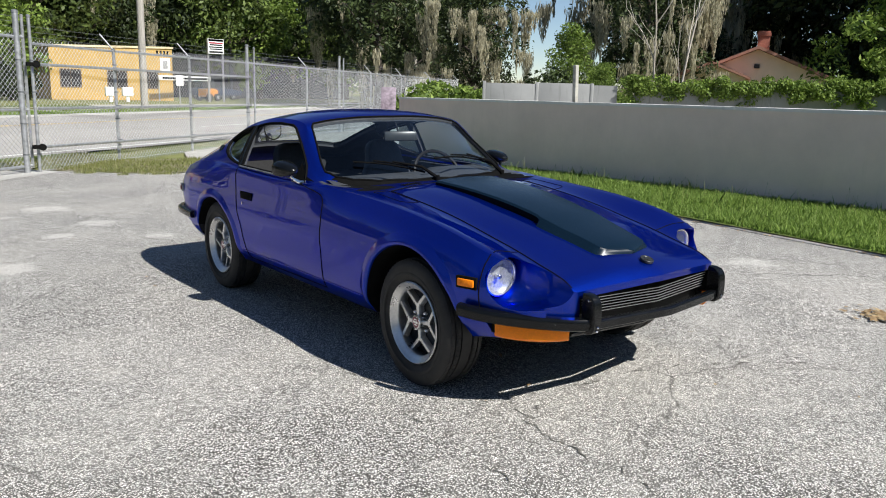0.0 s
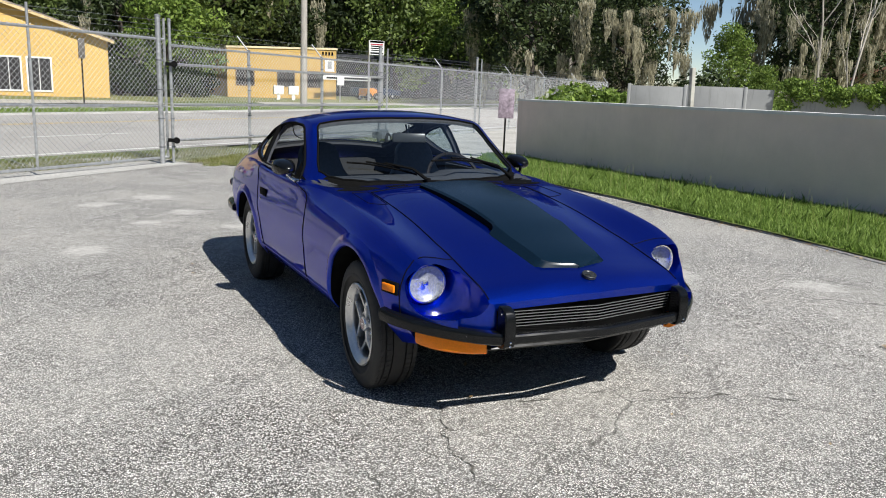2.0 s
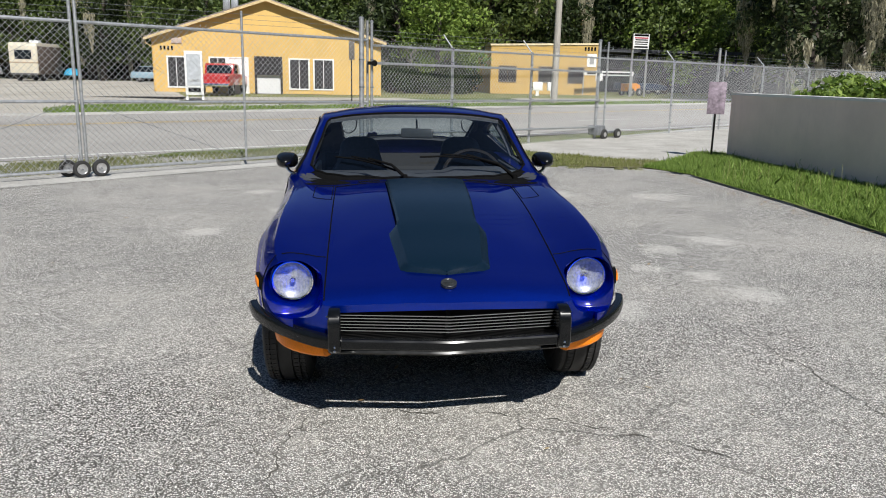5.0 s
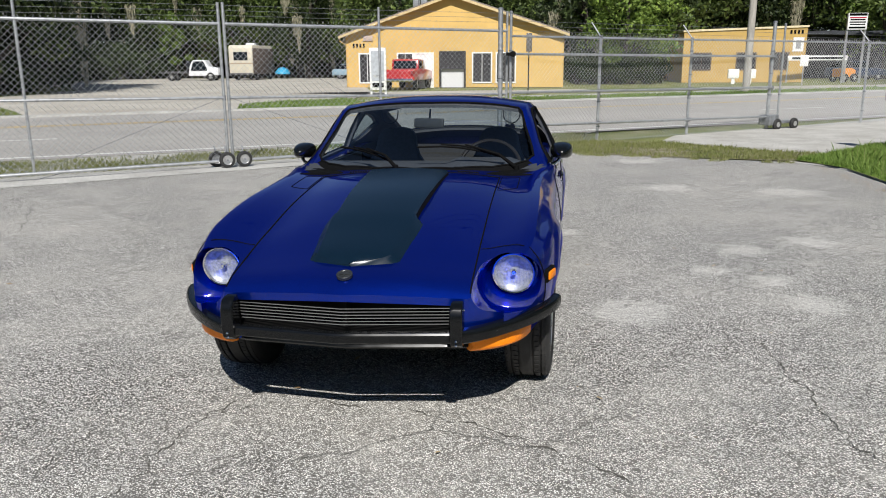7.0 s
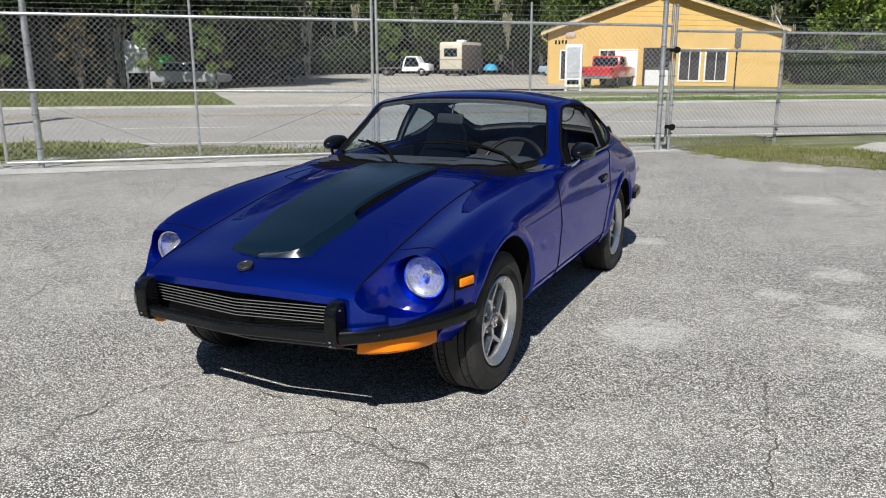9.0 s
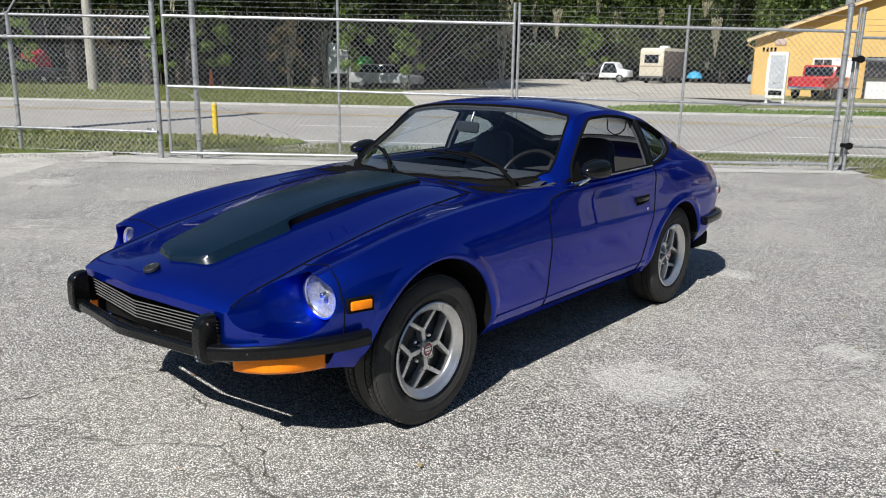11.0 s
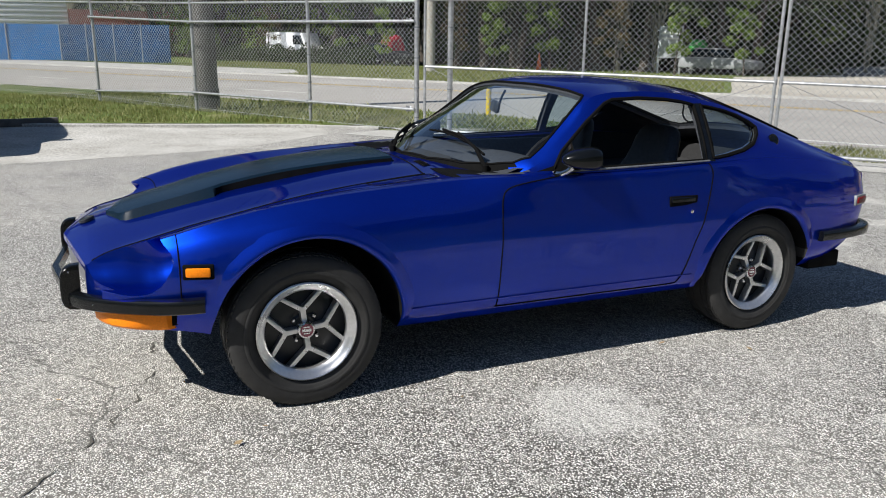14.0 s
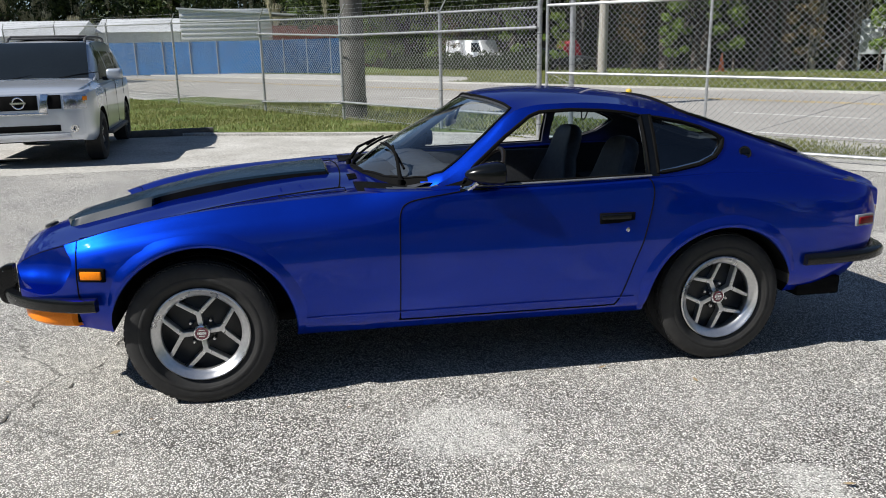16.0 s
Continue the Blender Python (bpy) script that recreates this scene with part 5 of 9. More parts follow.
def bumper_path(z, out, n=12):
    """The plan of the front bumper, half, from the middle to the wing."""
    arc = spline([(x, y, z) for x, y in ((0.44, -0.802), (0.525, -0.752), (0.612, -0.676), (0.688, -0.590), (0.742, -0.508), (0.777, -0.437), (0.795, -0.375))], 22)
    sp = [Vector((0.44 * i / 6, -0.856 + 0.054 * i / 6, z)) for i in range(6)] + arc
    return [Vector((-p.x, p.y, p.z)) for p in sp[:0:-1]] + sp


def sweep_bar(path, prof):
    """Sweeps a closed (out, up) profile along a flat path; 'out' is to the path's right."""
    rows = []
    for i, p in enumerate(path):
        d = (path[min(i + 1, len(path) - 1)] - path[max(i - 1, 0)])
        d.z = 0
        d.normalize()
        nrm = Vector((d.y, -d.x, 0))
        rows.append([p + nrm * o + Vector((0, 0, u)) for o, u in prof])
    b = Build()
    b.loft(rows, close_u=True, caps=True)
    return b


bump_prof = [(-0.014, -0.020), (0.008, -0.020), (0.012, -0.016), (0.014, 0.012), (0.010, 0.019), (0.004, 0.021), (-0.014, 0.021)]
wing_prof = [(-0.016, -0.030), (0.006, -0.031), (0.013, -0.026), (0.017, -0.008), (0.017, 0.010), (0.012, 0.019), (0.002, 0.023), (-0.016, 0.024)]
front_bumper = new("front_bumper")
front_bumper.parent = car
b = sweep_bar([p for p in bumper_path(0.430, 0) if abs(p.x) < 0.443], bump_prof)
part("bumper_bar", b, BLACK, front_bumper, "slim black front bumper bar", smooth=30)
for s in (1, -1):
    b = sweep_bar([p for p in [q + Vector((0, 0, 0.028 * min(1, max(0, (q.y + 0.79) / 0.42)))) for q in bumper_path(0.436, 0)] if s * p.x > 0.437], wing_prof)
    part("bumper_wing", b, BLACK, front_bumper, "black bumper bar wrapped round the wing", smooth=30)
for s in (1, -1):
    b = Build()
    rows = []
    for z, yf, w in ((0.388, -0.785, 0.018), (0.393, -0.808, 0.022), (0.406, -0.824, 0.0235), (0.43, -0.831, 0.024), (0.47, -0.833, 0.024), (0.515, -0.831, 0.024), (0.536, -0.824, 0.0235), (0.549, -0.812, 0.023), (0.557, -0.795, 0.021), (0.559, -0.775, 0.017)):
        yb = max(yf + 0.012, -0.765)
        rows.append([(s * (0.437 + q * w), y, z) for q, y in ((-1, yb), (-1, yf + 0.006), (-0.82, yf), (0.82, yf), (1, yf + 0.006), (1, yb))])
    b.loft(rows, close_u=True, caps=True)
    part("overrider", b, BLACK, front_bumper, "flat-faced black bumper overrider", smooth=30, merge=1e-5)
    for x, y, z in ((0.437, -0.833, 0.425), (0.437, -0.828, 0.408), (0.462, -0.80, 0.425), (0.462, -0.80, 0.535), (0.575, -0.729, 0.438), (0.682, -0.614, 0.444), (0.757, -0.498, 0.452)):
        b = Build()
        b.lathe([(0, 0.0), (-0.003, 0.003), (0, 0.005)], 10, "y", at=(s * x, y, z))
        part("bumper_bolt", b, CHROME, front_bumper, "small bright bumper bolt")

# lower valance lip and turn signals
b = Build()
path = [p + Vector((0, 0.145, 0)) for p in bumper_path(0.350, 0) if abs(p.x) < 0.47]
b = sweep_bar(path, [(-0.02, -0.010), (0.004, -0.012), (0.010, -0.004), (0.005, 0.005), (-0.02, 0.005)])
# black here stands for blue body paint in the bumper's shadow
part("front_valance", b, BLACK, car, "lower front valance lip, black for body paint in shade", smooth=50)
b = Build()
b.loft([[p + Vector((0, 0.004, 0.003)) for p in path], [Vector((p.x, -0.64, 0.385)) for p in path]])
part("valance_tray", b, UNDER, car, "black tray behind the valance lip")
for s in (1, -1):
    rows = []
    for x, y in ((0.468, -0.706), (0.518, -0.690), (0.567, -0.661), (0.608, -0.622), (0.643, -0.574), (0.667, -0.517), (0.676, -0.478)):
        d = 0.028
        x, y = x + 0.010, y - 0.010
        rows.append([(s * (x - d * 0.7), y + d, 0.346), (s * (x - 0.004), y + 0.004, 0.347), (s * (x + 0.006), y - 0.006, 0.359), (s * (x + 0.010), y - 0.010, 0.395), (s * (x + 0.008), y - 0.008, 0.413), (s * (x - d * 0.7), y + d, 0.416)])
    b = Build()
    b.loft(rows, close_u=True, caps=True)
    lamp = part("turn_signal", b, AMBER, car, "amber front turn signal lens", smooth=40, merge=1e-5)
    b = Build()
    b.box(min(s * 0.452, s * 0.466), max(s * 0.452, s * 0.466), -0.708, -0.66, 0.36, 0.416)
    part("signal_bezel", b, TRIMRUBBER, lamp, "black end bezel", bevel=0.002)
    b = Build()
    b.box(min(s * 0.662, s * 0.682), max(s * 0.662, s * 0.682), -0.478, -0.455, 0.36, 0.416)
    part("signal_bezel", b, TRIMRUBBER, lamp, "black end bezel", bevel=0.002)
    # side markers
    for y, z, mt, lab, ln in ((-0.388, 0.573, AMBER, "amber side marker lamp", 0.042), (3.03, 0.632, REDLENS, "red rear side marker lamp", 0.05)):
        x = body_side_x(y, z)
        yaw = math.atan2(body_side_x(y + 0.03, z) - body_side_x(y - 0.03, z), 0.06)
        mk = new("side_marker")
        mk.parent = car
        mk.matrix_basis = Matrix.Translation((s * x, y, z)) @ Matrix.Rotation(-s * yaw, 4, "Z")
        tagged(mk, lab)
        b = Build()
        b.box(-0.01, 0.009, -ln - 0.011, ln + 0.011, -0.027, 0.027)
        part("marker_bezel", b, TRIMRUBBER if y < 0 else GALVDARK, mk, "dark bezel" if y < 0 else "dull metal bezel", bevel=0.005)
        b = Build()
        b.box(-0.016, 0.016, -ln, ln, -0.0165, 0.0165)
        part("marker_lens", b, mt, mk, lab, bevel=0.005)

# headlamps
REFLECTOR = simple("lamp_reflector", (0.30, 0.31, 0.33), 0.35, 0.3, 0.4, 60, 0.2)
for s in (1, -1):
    hl = new("headlamp")
    hl.parent = car
    hl.matrix_basis = Matrix.Translation((s * LAMP.x, LAMP.y + 0.042, LAMP.z)) @ Matrix.Rotation(radians(6), 4, "X") @ Matrix.Scale(0.88, 4)
    tagged(hl, "round sealed headlamp in a deep bowl")
    b = Build()
    b.lathe([(0.03, 0.098), (-0.012, 0.099), (-0.018, 0.096), (-0.016, 0.090), (-0.006, 0.088)], 48, "y")
    part("headlamp_ring", b, CHROME, hl, "chrome headlamp ring")
    b = Build()
    b.lathe([(0.022, 0.0), (0.021, 0.03), (0.017, 0.055), (0.010, 0.074), (0.0, 0.084), (-0.004, 0.0885)], 40, "y")
    part("reflector", b, REFLECTOR, hl, "bright headlamp reflector")
    b = Build()
    b.lathe([(-0.004, 0.0885), (-0.014, 0.075), (-0.022, 0.055), (-0.027, 0.03), (-0.029, 0.0)], 48, "y")
    ln = part("headlamp_lens", b, LENSGLASS, hl, "fluted clear headlamp lens")
    ln.visible_shadow = False
    # flutes moulded into the glass
    for i in range(-5, 6):
        hx = i * 0.0145
        hz = math.sqrt(max(0.0, 0.08 ** 2 - hx * hx)) * (0.55 if abs(i) < 2 else 0.8)
        b = Build()
        b.tube([(hx, -0.003 - 0.024 * (1 - (hx * hx + z * z) / 0.0078), z) for z in (-hz, -hz * 0.5, 0, hz * 0.35)], 0.0022, 5)
        fl = part("lens_flute", b, LENSGLASS, hl)
        fl.visible_shadow = False
    b = Build()
    b.lathe([(0.02, 0.0), (0.02, 0.012), (-0.006, 0.012), (-0.010, 0.008), (-0.010, 0.0)], 16, "y")
    part("bulb_shield", b, CHROME, hl)
    # shutlines of the headlamp bucket
    b = Build()
    b.tube([(s * (body_side_x(-0.448, z) + 0.0005), -0.448, z) for z in [0.475 + 0.02 * i for i in range(12)]], 0.0028, 5)
    part("bucket_gap", b, TRIMRUBBER, car)
    b = Build()
    xs = [0.485 + 0.016 * i for i in range(12)]
    b.tube([(s * x, -0.40 - 0.045 * ((x - 0.485) / 0.18) ** 4, body_top_z(x, -0.40 - 0.045 * ((x - 0.485) / 0.18) ** 4) + 0.0005) for x in xs], 0.0024, 5)
    part("bucket_gap", b, TRIMRUBBER, car)

# ---- coupe: shutlines, handles, emblems ----
for s in (1, -1):
    b = Build()
    door = [(1.09, 0.846), (1.03, 0.838), (0.92, 0.822), (0.85, 0.803), (0.822, 0.77), (0.814, 0.70), (0.812, 0.5), (0.811, 0.33), (0.818, 0.307), (0.84, 0.302), (1.2, 0.302), (1.6, 0.302), (1.76, 0.304), (1.785, 0.315), (1.81, 0.38), (1.85, 0.50), (1.885, 0.60), (1.925, 0.74), (1.935, 0.81), (1.925, 0.85), (1.915, 0.868)]
    b.tube([(s * (body_side_x(y, z) + 0.0005), y, z) for y, z in [(p.x, p.y) for p in spline([(y, z, 0) for y, z in door], 90)]], 0.003, 5)
    part("door_gap", b, TRIMRUBBER, car)
    b = Build()
    b.tube([(s * (body_side_x(y, 0.345) + 0.0), y, 0.345 + 0.0 * y) for y in [0.42 + 0.06 * i for i in range(25)]], 0.004, 5)
    part("rocker_crease", b, PAINT, car)
    b = Build()
    b.tube([(s * 0.478, y, body_top_z(0.478, y) + 0.0005) for y in [-0.72 + 0.04 * i for i in range(34)]], 0.0032, 5)
    part("hood_gap", b, TRIMRUBBER, car)
    # bonnet inspection lids on the wings
    b = Build()
    lid = [(0.490, 0.33), (0.565, 0.345), (0.585, 0.36), (0.585, 0.60), (0.575, 0.615), (0.490, 0.615)]
    b.tube([(s * x, y, body_top_z(x, y) + 0.0004) for x, y in dense(lid, 6)], 0.0022, 5, closed=True)
    part("inspection_lid_gap", b, TRIMRUBBER, car)
    # fuel and vent emblem on the sail panel
    y, z = 2.43, 0.955
    b = Build()
    b.lathe([(-0.004, 0.0), (-0.004, 0.030), (0.006, 0.030), (0.008, 0.026), (0.005, 0.022), (0.005, 0.0)], 24, "x")
    b.box(0.004, 0.009, -0.02, 0.02, -0.004, 0.004)
    part("sail_emblem", b, BLACK, car, "round black pillar emblem", m=Matrix.Translation((s * (side_x(y, z) + 0.001), y, z)) @ Matrix.Rotation(0 if s > 0 else math.pi, 4, "Z") @ Matrix.Rotation(radians(-24), 4, "Y"))
    # door handle: recess plate and pull
    y, z = 1.765, 0.705
    dh = new("door_handle")
    dh.parent = car
    dh.matrix_basis = Matrix.Translation((s * body_side_x(y, z), y, z))
    tagged(dh, "flush black door handle")
    b = Build()
    b.box(-0.006, 0.0035, -0.082, 0.082, -0.024, 0.024)
    part("handle_plate", b, TRIMRUBBER, dh, bevel=0.003)
    b = Build()
    b.box(-0.004, 0.014, -0.078, 0.06, -0.004, 0.019)
    part("handle_pull", b, BLACK, dh, bevel=0.006)
    b = Build()
    b.lathe([(-0.004, 0.0), (-0.004, 0.009), (0.005, 0.009), (0.006, 0.0)] if s > 0 else [(0.004, 0.0), (0.004, 0.009), (-0.005, 0.009), (-0.006, 0.0)], 14, "x", at=(s * body_side_x(1.81, 0.655), 1.81, 0.655))
    part("door_lock", b, CHROME, car, "small chrome door lock")
b = Build()
b.tube([(x, 0.622 - 0.03 * (x / 0.478) ** 2 + 0.0, body_top_z(x, 0.622) + 0.0005) for x in [-0.478 + 0.0478 * i for i in range(21)]], 0.003, 5)
part("hood_gap", b, TRIMRUBBER, car)
# cowl louvres
for cx in (-0.30, 0.30):
    for i in range(8):
        x = cx - 0.05 + 0.0145 * i
        b = Build()
        b.box(-0.0042, 0.0042, -0.02, 0.02, -0.004, 0.003, Matrix.Translation((x, 0.665, body_top_z(x, 0.665))) @ Matrix.Rotation(0.3, 4, "Z"))
        part("cowl_louvre", b, UNDER, car)

# ---- coupe: mirrors and wipers ----
for s in (1, -1):
    mr = new("wing_mirror")
    mr.parent = car
    tagged(mr, "black bullet-shaped wing mirror")
    b = Build()
    rows = []
    for t, rx, rz, dx, dz in ((0.0, 0.008, 0.008, 0.0, 0.0), (0.012, 0.026, 0.020, 0, 0), (0.045, 0.045, 0.033, 0, 0.002), (0.09, 0.060, 0.043, 0, 0.004), (0.13, 0.066, 0.048, 0, 0.005), (0.155, 0.066, 0.048, 0, 0.005), (0.160, 0.060, 0.043, 0, 0.005), (0.156, 0.055, 0.038, 0, 0.005)):
        rows.append([(s * (0.795 + dx + rx * math.copysign(abs(math.cos(a)) ** 0.75, math.cos(a))), 1.085 + t, 0.915 + dz + rz * math.copysign(abs(math.sin(a)) ** 0.75, math.sin(a))) for a in [2 * math.pi * i / 24 for i in range(24)]])
    b.loft(rows, close_u=True, caps=True)
    part("mirror_shell", b, BLACK, mr, "black plastic mirror shell", smooth=50, merge=1e-5)
    b = Build()
    b.tube([(s * 0.79, 1.14, 0.885), (s * 0.775, 1.125, 0.865), (s * 0.755, 1.11, 0.852), (s * 0.735, 1.10, 0.846)], [0.012, 0.010, 0.013, 0.018], 10)
    part("mirror_arm", b, CHROME, mr, "bright mirror stalk")
    b = Build()
    b.box(min(s * 0.725, s * 0.762), max(s * 0.725, s * 0.762), 1.07, 1.20, 0.838, 0.853)
    part("mirror_foot", b, BLACK, mr, bevel=0.005)
    b = Build()
    b.add([(s * (side_x(y, z) + 0.004), y, z) for y, z in ((1.01, 0.862), (1.10, 0.865), (1.20, 0.868), (1.20, 0.955), (1.10, 0.885))], [(0, 1, 2, 3, 4)])
    part("mirror_sail", b, TRIMRUBBER, car)


def on_screen(x, y, up=0.012):
    return Vector((x, y, surface_at(x, y) + up))


for x0, y0, x1, y1 in ((-0.10, 0.715, -0.47, 0.955), (0.55, 0.885, 0.02, 0.845)):
    wp = new("wiper")
    wp.parent = car
    tagged(wp, "black windscreen wiper at rest")
    piv = Vector((x0, y0 - 0.03, body_top_z(x0, y0 - 0.03) + 0.015))
    tip = on_screen((x0 + x1 * 1.2) / 2.2, (y0 + y1 * 1.2) / 2.2, 0.035)
    b = Build()
    b.tube([piv, piv.lerp(tip, 0.35) + Vector((0, 0, 0.03)), tip], [0.011, 0.008, 0.005], 8)
    b.lathe([(-0.03, 0.014), (0.012, 0.014), (0.016, 0.008), (0.016, 0.0)], 14, "z", at=tuple(piv))
    part("wiper_arm", b, TRIMRUBBER, wp, "satin black wiper arm")
    b = Build()
    ends = [on_screen(x0 + (x1 - x0) * t, y0 + (y1 - y0) * t, 0.014) for t in (0.12, 0.35, 0.6, 0.8, 1.05)]
    b.tube(ends, 0.006, 6)
    b.tube([p + Vector((0, -0.004, 0.012)) for p in ends[1:4]], 0.005, 6)
    part("wiper_blade", b, TRIMRUBBER, wp, "thin rubber wiper blade")

# ---- coupe: tail ----
b = Build()
tail = [(0.800, 2.70), (0.794, 2.86), (0.776, 3.0), (0.737, 3.115), (0.65, 3.205), (0.45, 3.25), (0.2, 3.262), (0, 3.265)]
sp = spline([(x, y, 0.468) for x, y in tail], 26)
path = sp + [Vector((-p.x, p.y, p.z)) for p in sp[-2::-1]]
b = sweep_bar(path, [(-0.02, -0.027), (0.012, -0.027), (0.022, -0.019), (0.024, 0.0), (0.022, 0.018), (0.012, 0.025), (-0.02, 0.026)])
part("rear_bumper", b, BLACK, car, "black wraparound rear bumper", smooth=50)
for s in (1, -1):
    b = Build()
    b.box(min(s * 0.36, s * 0.60), max(s * 0.36, s * 0.60), 3.17, 3.222, 0.56, 0.665)
    part("tail_lamp", b, REDLENS, car, "red tail lamp", bevel=0.006)
b = Build()
b.tube([(0.40, 2.55, 0.25), (0.42, 2.8, 0.27), (0.43, 3.12, 0.29)], 0.028, 12)
b.tube([(0.30, 2.7, 0.27), (0.30, 3.05, 0.29)], 0.085, 16)
part("exhaust", b, UNDER, car, "dark exhaust silencer and tailpipe")
b = Build()
b.box(0.55, 0.74, 2.72, 2.95, 0.27, 0.36)
part("rear_valance_flap", b, UNDER, car, "black flap behind the wheel", bevel=0.01)
b = Build()
b.box(-0.42, 0.42, -0.15, 0.6, 0.22, 0.32)
b.box(-0.45, 0.45, 0.6, 2.6, 0.20, 0.30)
b.tube([(-0.6, 0.0, 0.28), (0.6, 0.0, 0.28)], 0.035, 8)
b.tube([(-0.6, 2.305, 0.30), (0.6, 2.305, 0.30)], 0.04, 8)
part("underbody", b, UNDER, car, "black underbody and axles", bevel=0.02)

# ---- coupe: interior ----
b = Build()
rows = []
for y, z in ((0.86, 0.84), (0.95, 0.868), (1.08, 0.872), (1.16, 0.862), (1.20, 0.82), (1.18, 0.66), (1.12, 0.60)):
    rows.append([(x, y, z + (0.022 if 0.15 < x < 0.55 and z > 0.8 else 0.0)) for x in (-0.66, -0.4, -0.15, 0.0, 0.14, 0.2, 0.5, 0.56, 0.66)])
b.loft(rows, flip=True)
part("dashboard", b, VINYL, car, "black padded dashboard", smooth=60)
for sx in (0.36, -0.36):
    st = new("seat")
    st.parent = car
    st.matrix_basis = Matrix.Translation((0, 0.09, -0.01))
    tagged(st, "black vinyl high-back bucket seat")
    b = Build()
    rows = []
    for z, y, hw, d in ((0.42, 1.72, 0.21, 0.10), (0.55, 1.755, 0.235, 0.12), (0.70, 1.80, 0.24, 0.11), (0.78, 1.825, 0.205, 0.10), (0.84, 1.84, 0.165, 0.09), (0.90, 1.86, 0.145, 0.095), (0.95, 1.875, 0.138, 0.09), (0.99, 1.885, 0.12, 0.075), (1.012, 1.89, 0.09, 0.055), (1.022, 1.892, 0.05, 0.03)):
        row = []
        for i in range(24):
            a = 2 * math.pi * i / 24
            c, q = math.cos(a), math.sin(a)
            row.append((sx + hw * math.copysign(abs(c) ** 0.6, c), y + d * 0.5 * math.copysign(abs(q) ** 0.7, q) - (0.025 * c * c if q < 0 else 0), z))
        rows.append(row)
    b.loft(rows, close_u=True, caps=True)
    part("seat_back", b, VINYL, st, smooth=50, merge=1e-5)
    b = Build()
    b.box(sx - 0.235, sx + 0.235, 1.30, 1.76, 0.38, 0.53)
    part("seat_cushion", b, VINYL, st, bevel=0.045, segments=3)
wheel_m = Matrix.Translation((0.36, 1.27, 0.80)) @ Matrix.Rotation(radians(62), 4, "X")
sw = new("steering_wheel")
sw.parent = car
sw.matrix_basis = wheel_m
tagged(sw, "dark wood-rimmed steering wheel")
WOODRIM = simple("rim_wood", (0.013, 0.011, 0.010), 0.3, 0.0, 0.3, 40)
b = Build()
b.tube([(0.19 * math.cos(2 * math.pi * i / 40), 0.19 * math.sin(2 * math.pi * i / 40), 0) for i in range(40)], 0.012, 8, closed=True)
part("wheel_rim", b, WOODRIM, sw)
b = Build()
for a in (0, math.pi, -math.pi / 2):
    b.tube([(0, 0, -0.03), (0.18 * math.cos(a), 0.18 * math.sin(a), 0)], 0.009, 6)
b.lathe([(-0.25, 0.03), (-0.05, 0.045), (-0.015, 0.045), (-0.01, 0.0)], 20, "z")
part("wheel_spokes", b, BLACK, sw)
rv = new("inside_mirror")
rv.parent = car
tagged(rv, "black inside rear-view mirror on a stalk")
b = Build()
b.box(-0.105, 0.105, -0.012, 0.012, -0.03, 0.03, Matrix.Translation((0.0, 1.20, 1.085)) @ Matrix.Rotation(radians(-22), 4, "Z") @ Matrix.Rotation(radians(-8), 4, "X"))
part("mirror_case", b, simple("mirror_back", (0.03, 0.033, 0.035), 0.35), rv, bevel=0.012)
b = Build()
b.tube([(0, 1.22, 1.085), (0, 1.235, 1.13), (0, 1.255, 1.165)], 0.006, 8)
part("mirror_stalk", b, BLACK, rv)
b = Build()
b.box(-0.66, 0.66, 2.02, 2.16, 0.60, 0.66)
b.box(-0.64, 0.64, 2.10, 2.9, 0.58, 0.70)
part("rear_deck", b, CARPET, car, "dark carpeted luggage deck", bevel=0.02)
for s in (1, -1):
    b = Build()
    b.tube(spline([(s * 0.50, 2.10, 1.13), (s * 0.49, 2.09, 1.06), (s * 0.44, 2.08, 1.03), (s * 0.39, 2.08, 1.06), (s * 0.38, 2.09, 1.12)], 16), 0.004, 6)
    part("strap", b, VINYL, car, "thin hanging strap loop")
    b = Build()
    b.box(min(s * 0.63, s * 0.655), max(s * 0.63, s * 0.655), 0.96, 1.98, 0.40, 0.85)
    b.box(min(s * 0.59, s * 0.635), max(s * 0.59, s * 0.635), 1.35, 1.75, 0.60, 0.64)
    part("door_card", b, VINYL, car, "black door trim panel", bevel=0.012)

# ---- grass and trees ----
GRASSBLADE = make_leaf("grass_blades", (0.11, 0.20, 0.03), (0.42, 0.56, 0.15), 0.42)
DRYBLADE = make_leaf("dry_grass_blades", (0.16, 0.20, 0.045), (0.42, 0.40, 0.18), 0.3)
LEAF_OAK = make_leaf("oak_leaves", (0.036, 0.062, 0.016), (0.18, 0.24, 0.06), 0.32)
# greens lightened for foliage that stands in the sun
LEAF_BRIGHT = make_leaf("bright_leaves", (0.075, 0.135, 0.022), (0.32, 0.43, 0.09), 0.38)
# darker copy of the oak greens, with the woods' deep shade in the colour
LEAF_SHADE = make_leaf("shaded_leaves", (0.014, 0.025, 0.009), (0.075, 0.105, 0.032), 0.2)
LEAF_RUST = make_leaf("rust_leaves", (0.05, 0.055, 0.02), (0.20, 0.13, 0.06), 0.25)
MOSS = make_leaf("spanish_moss", (0.34, 0.32, 0.22), (0.72, 0.67, 0.49), 0.45)


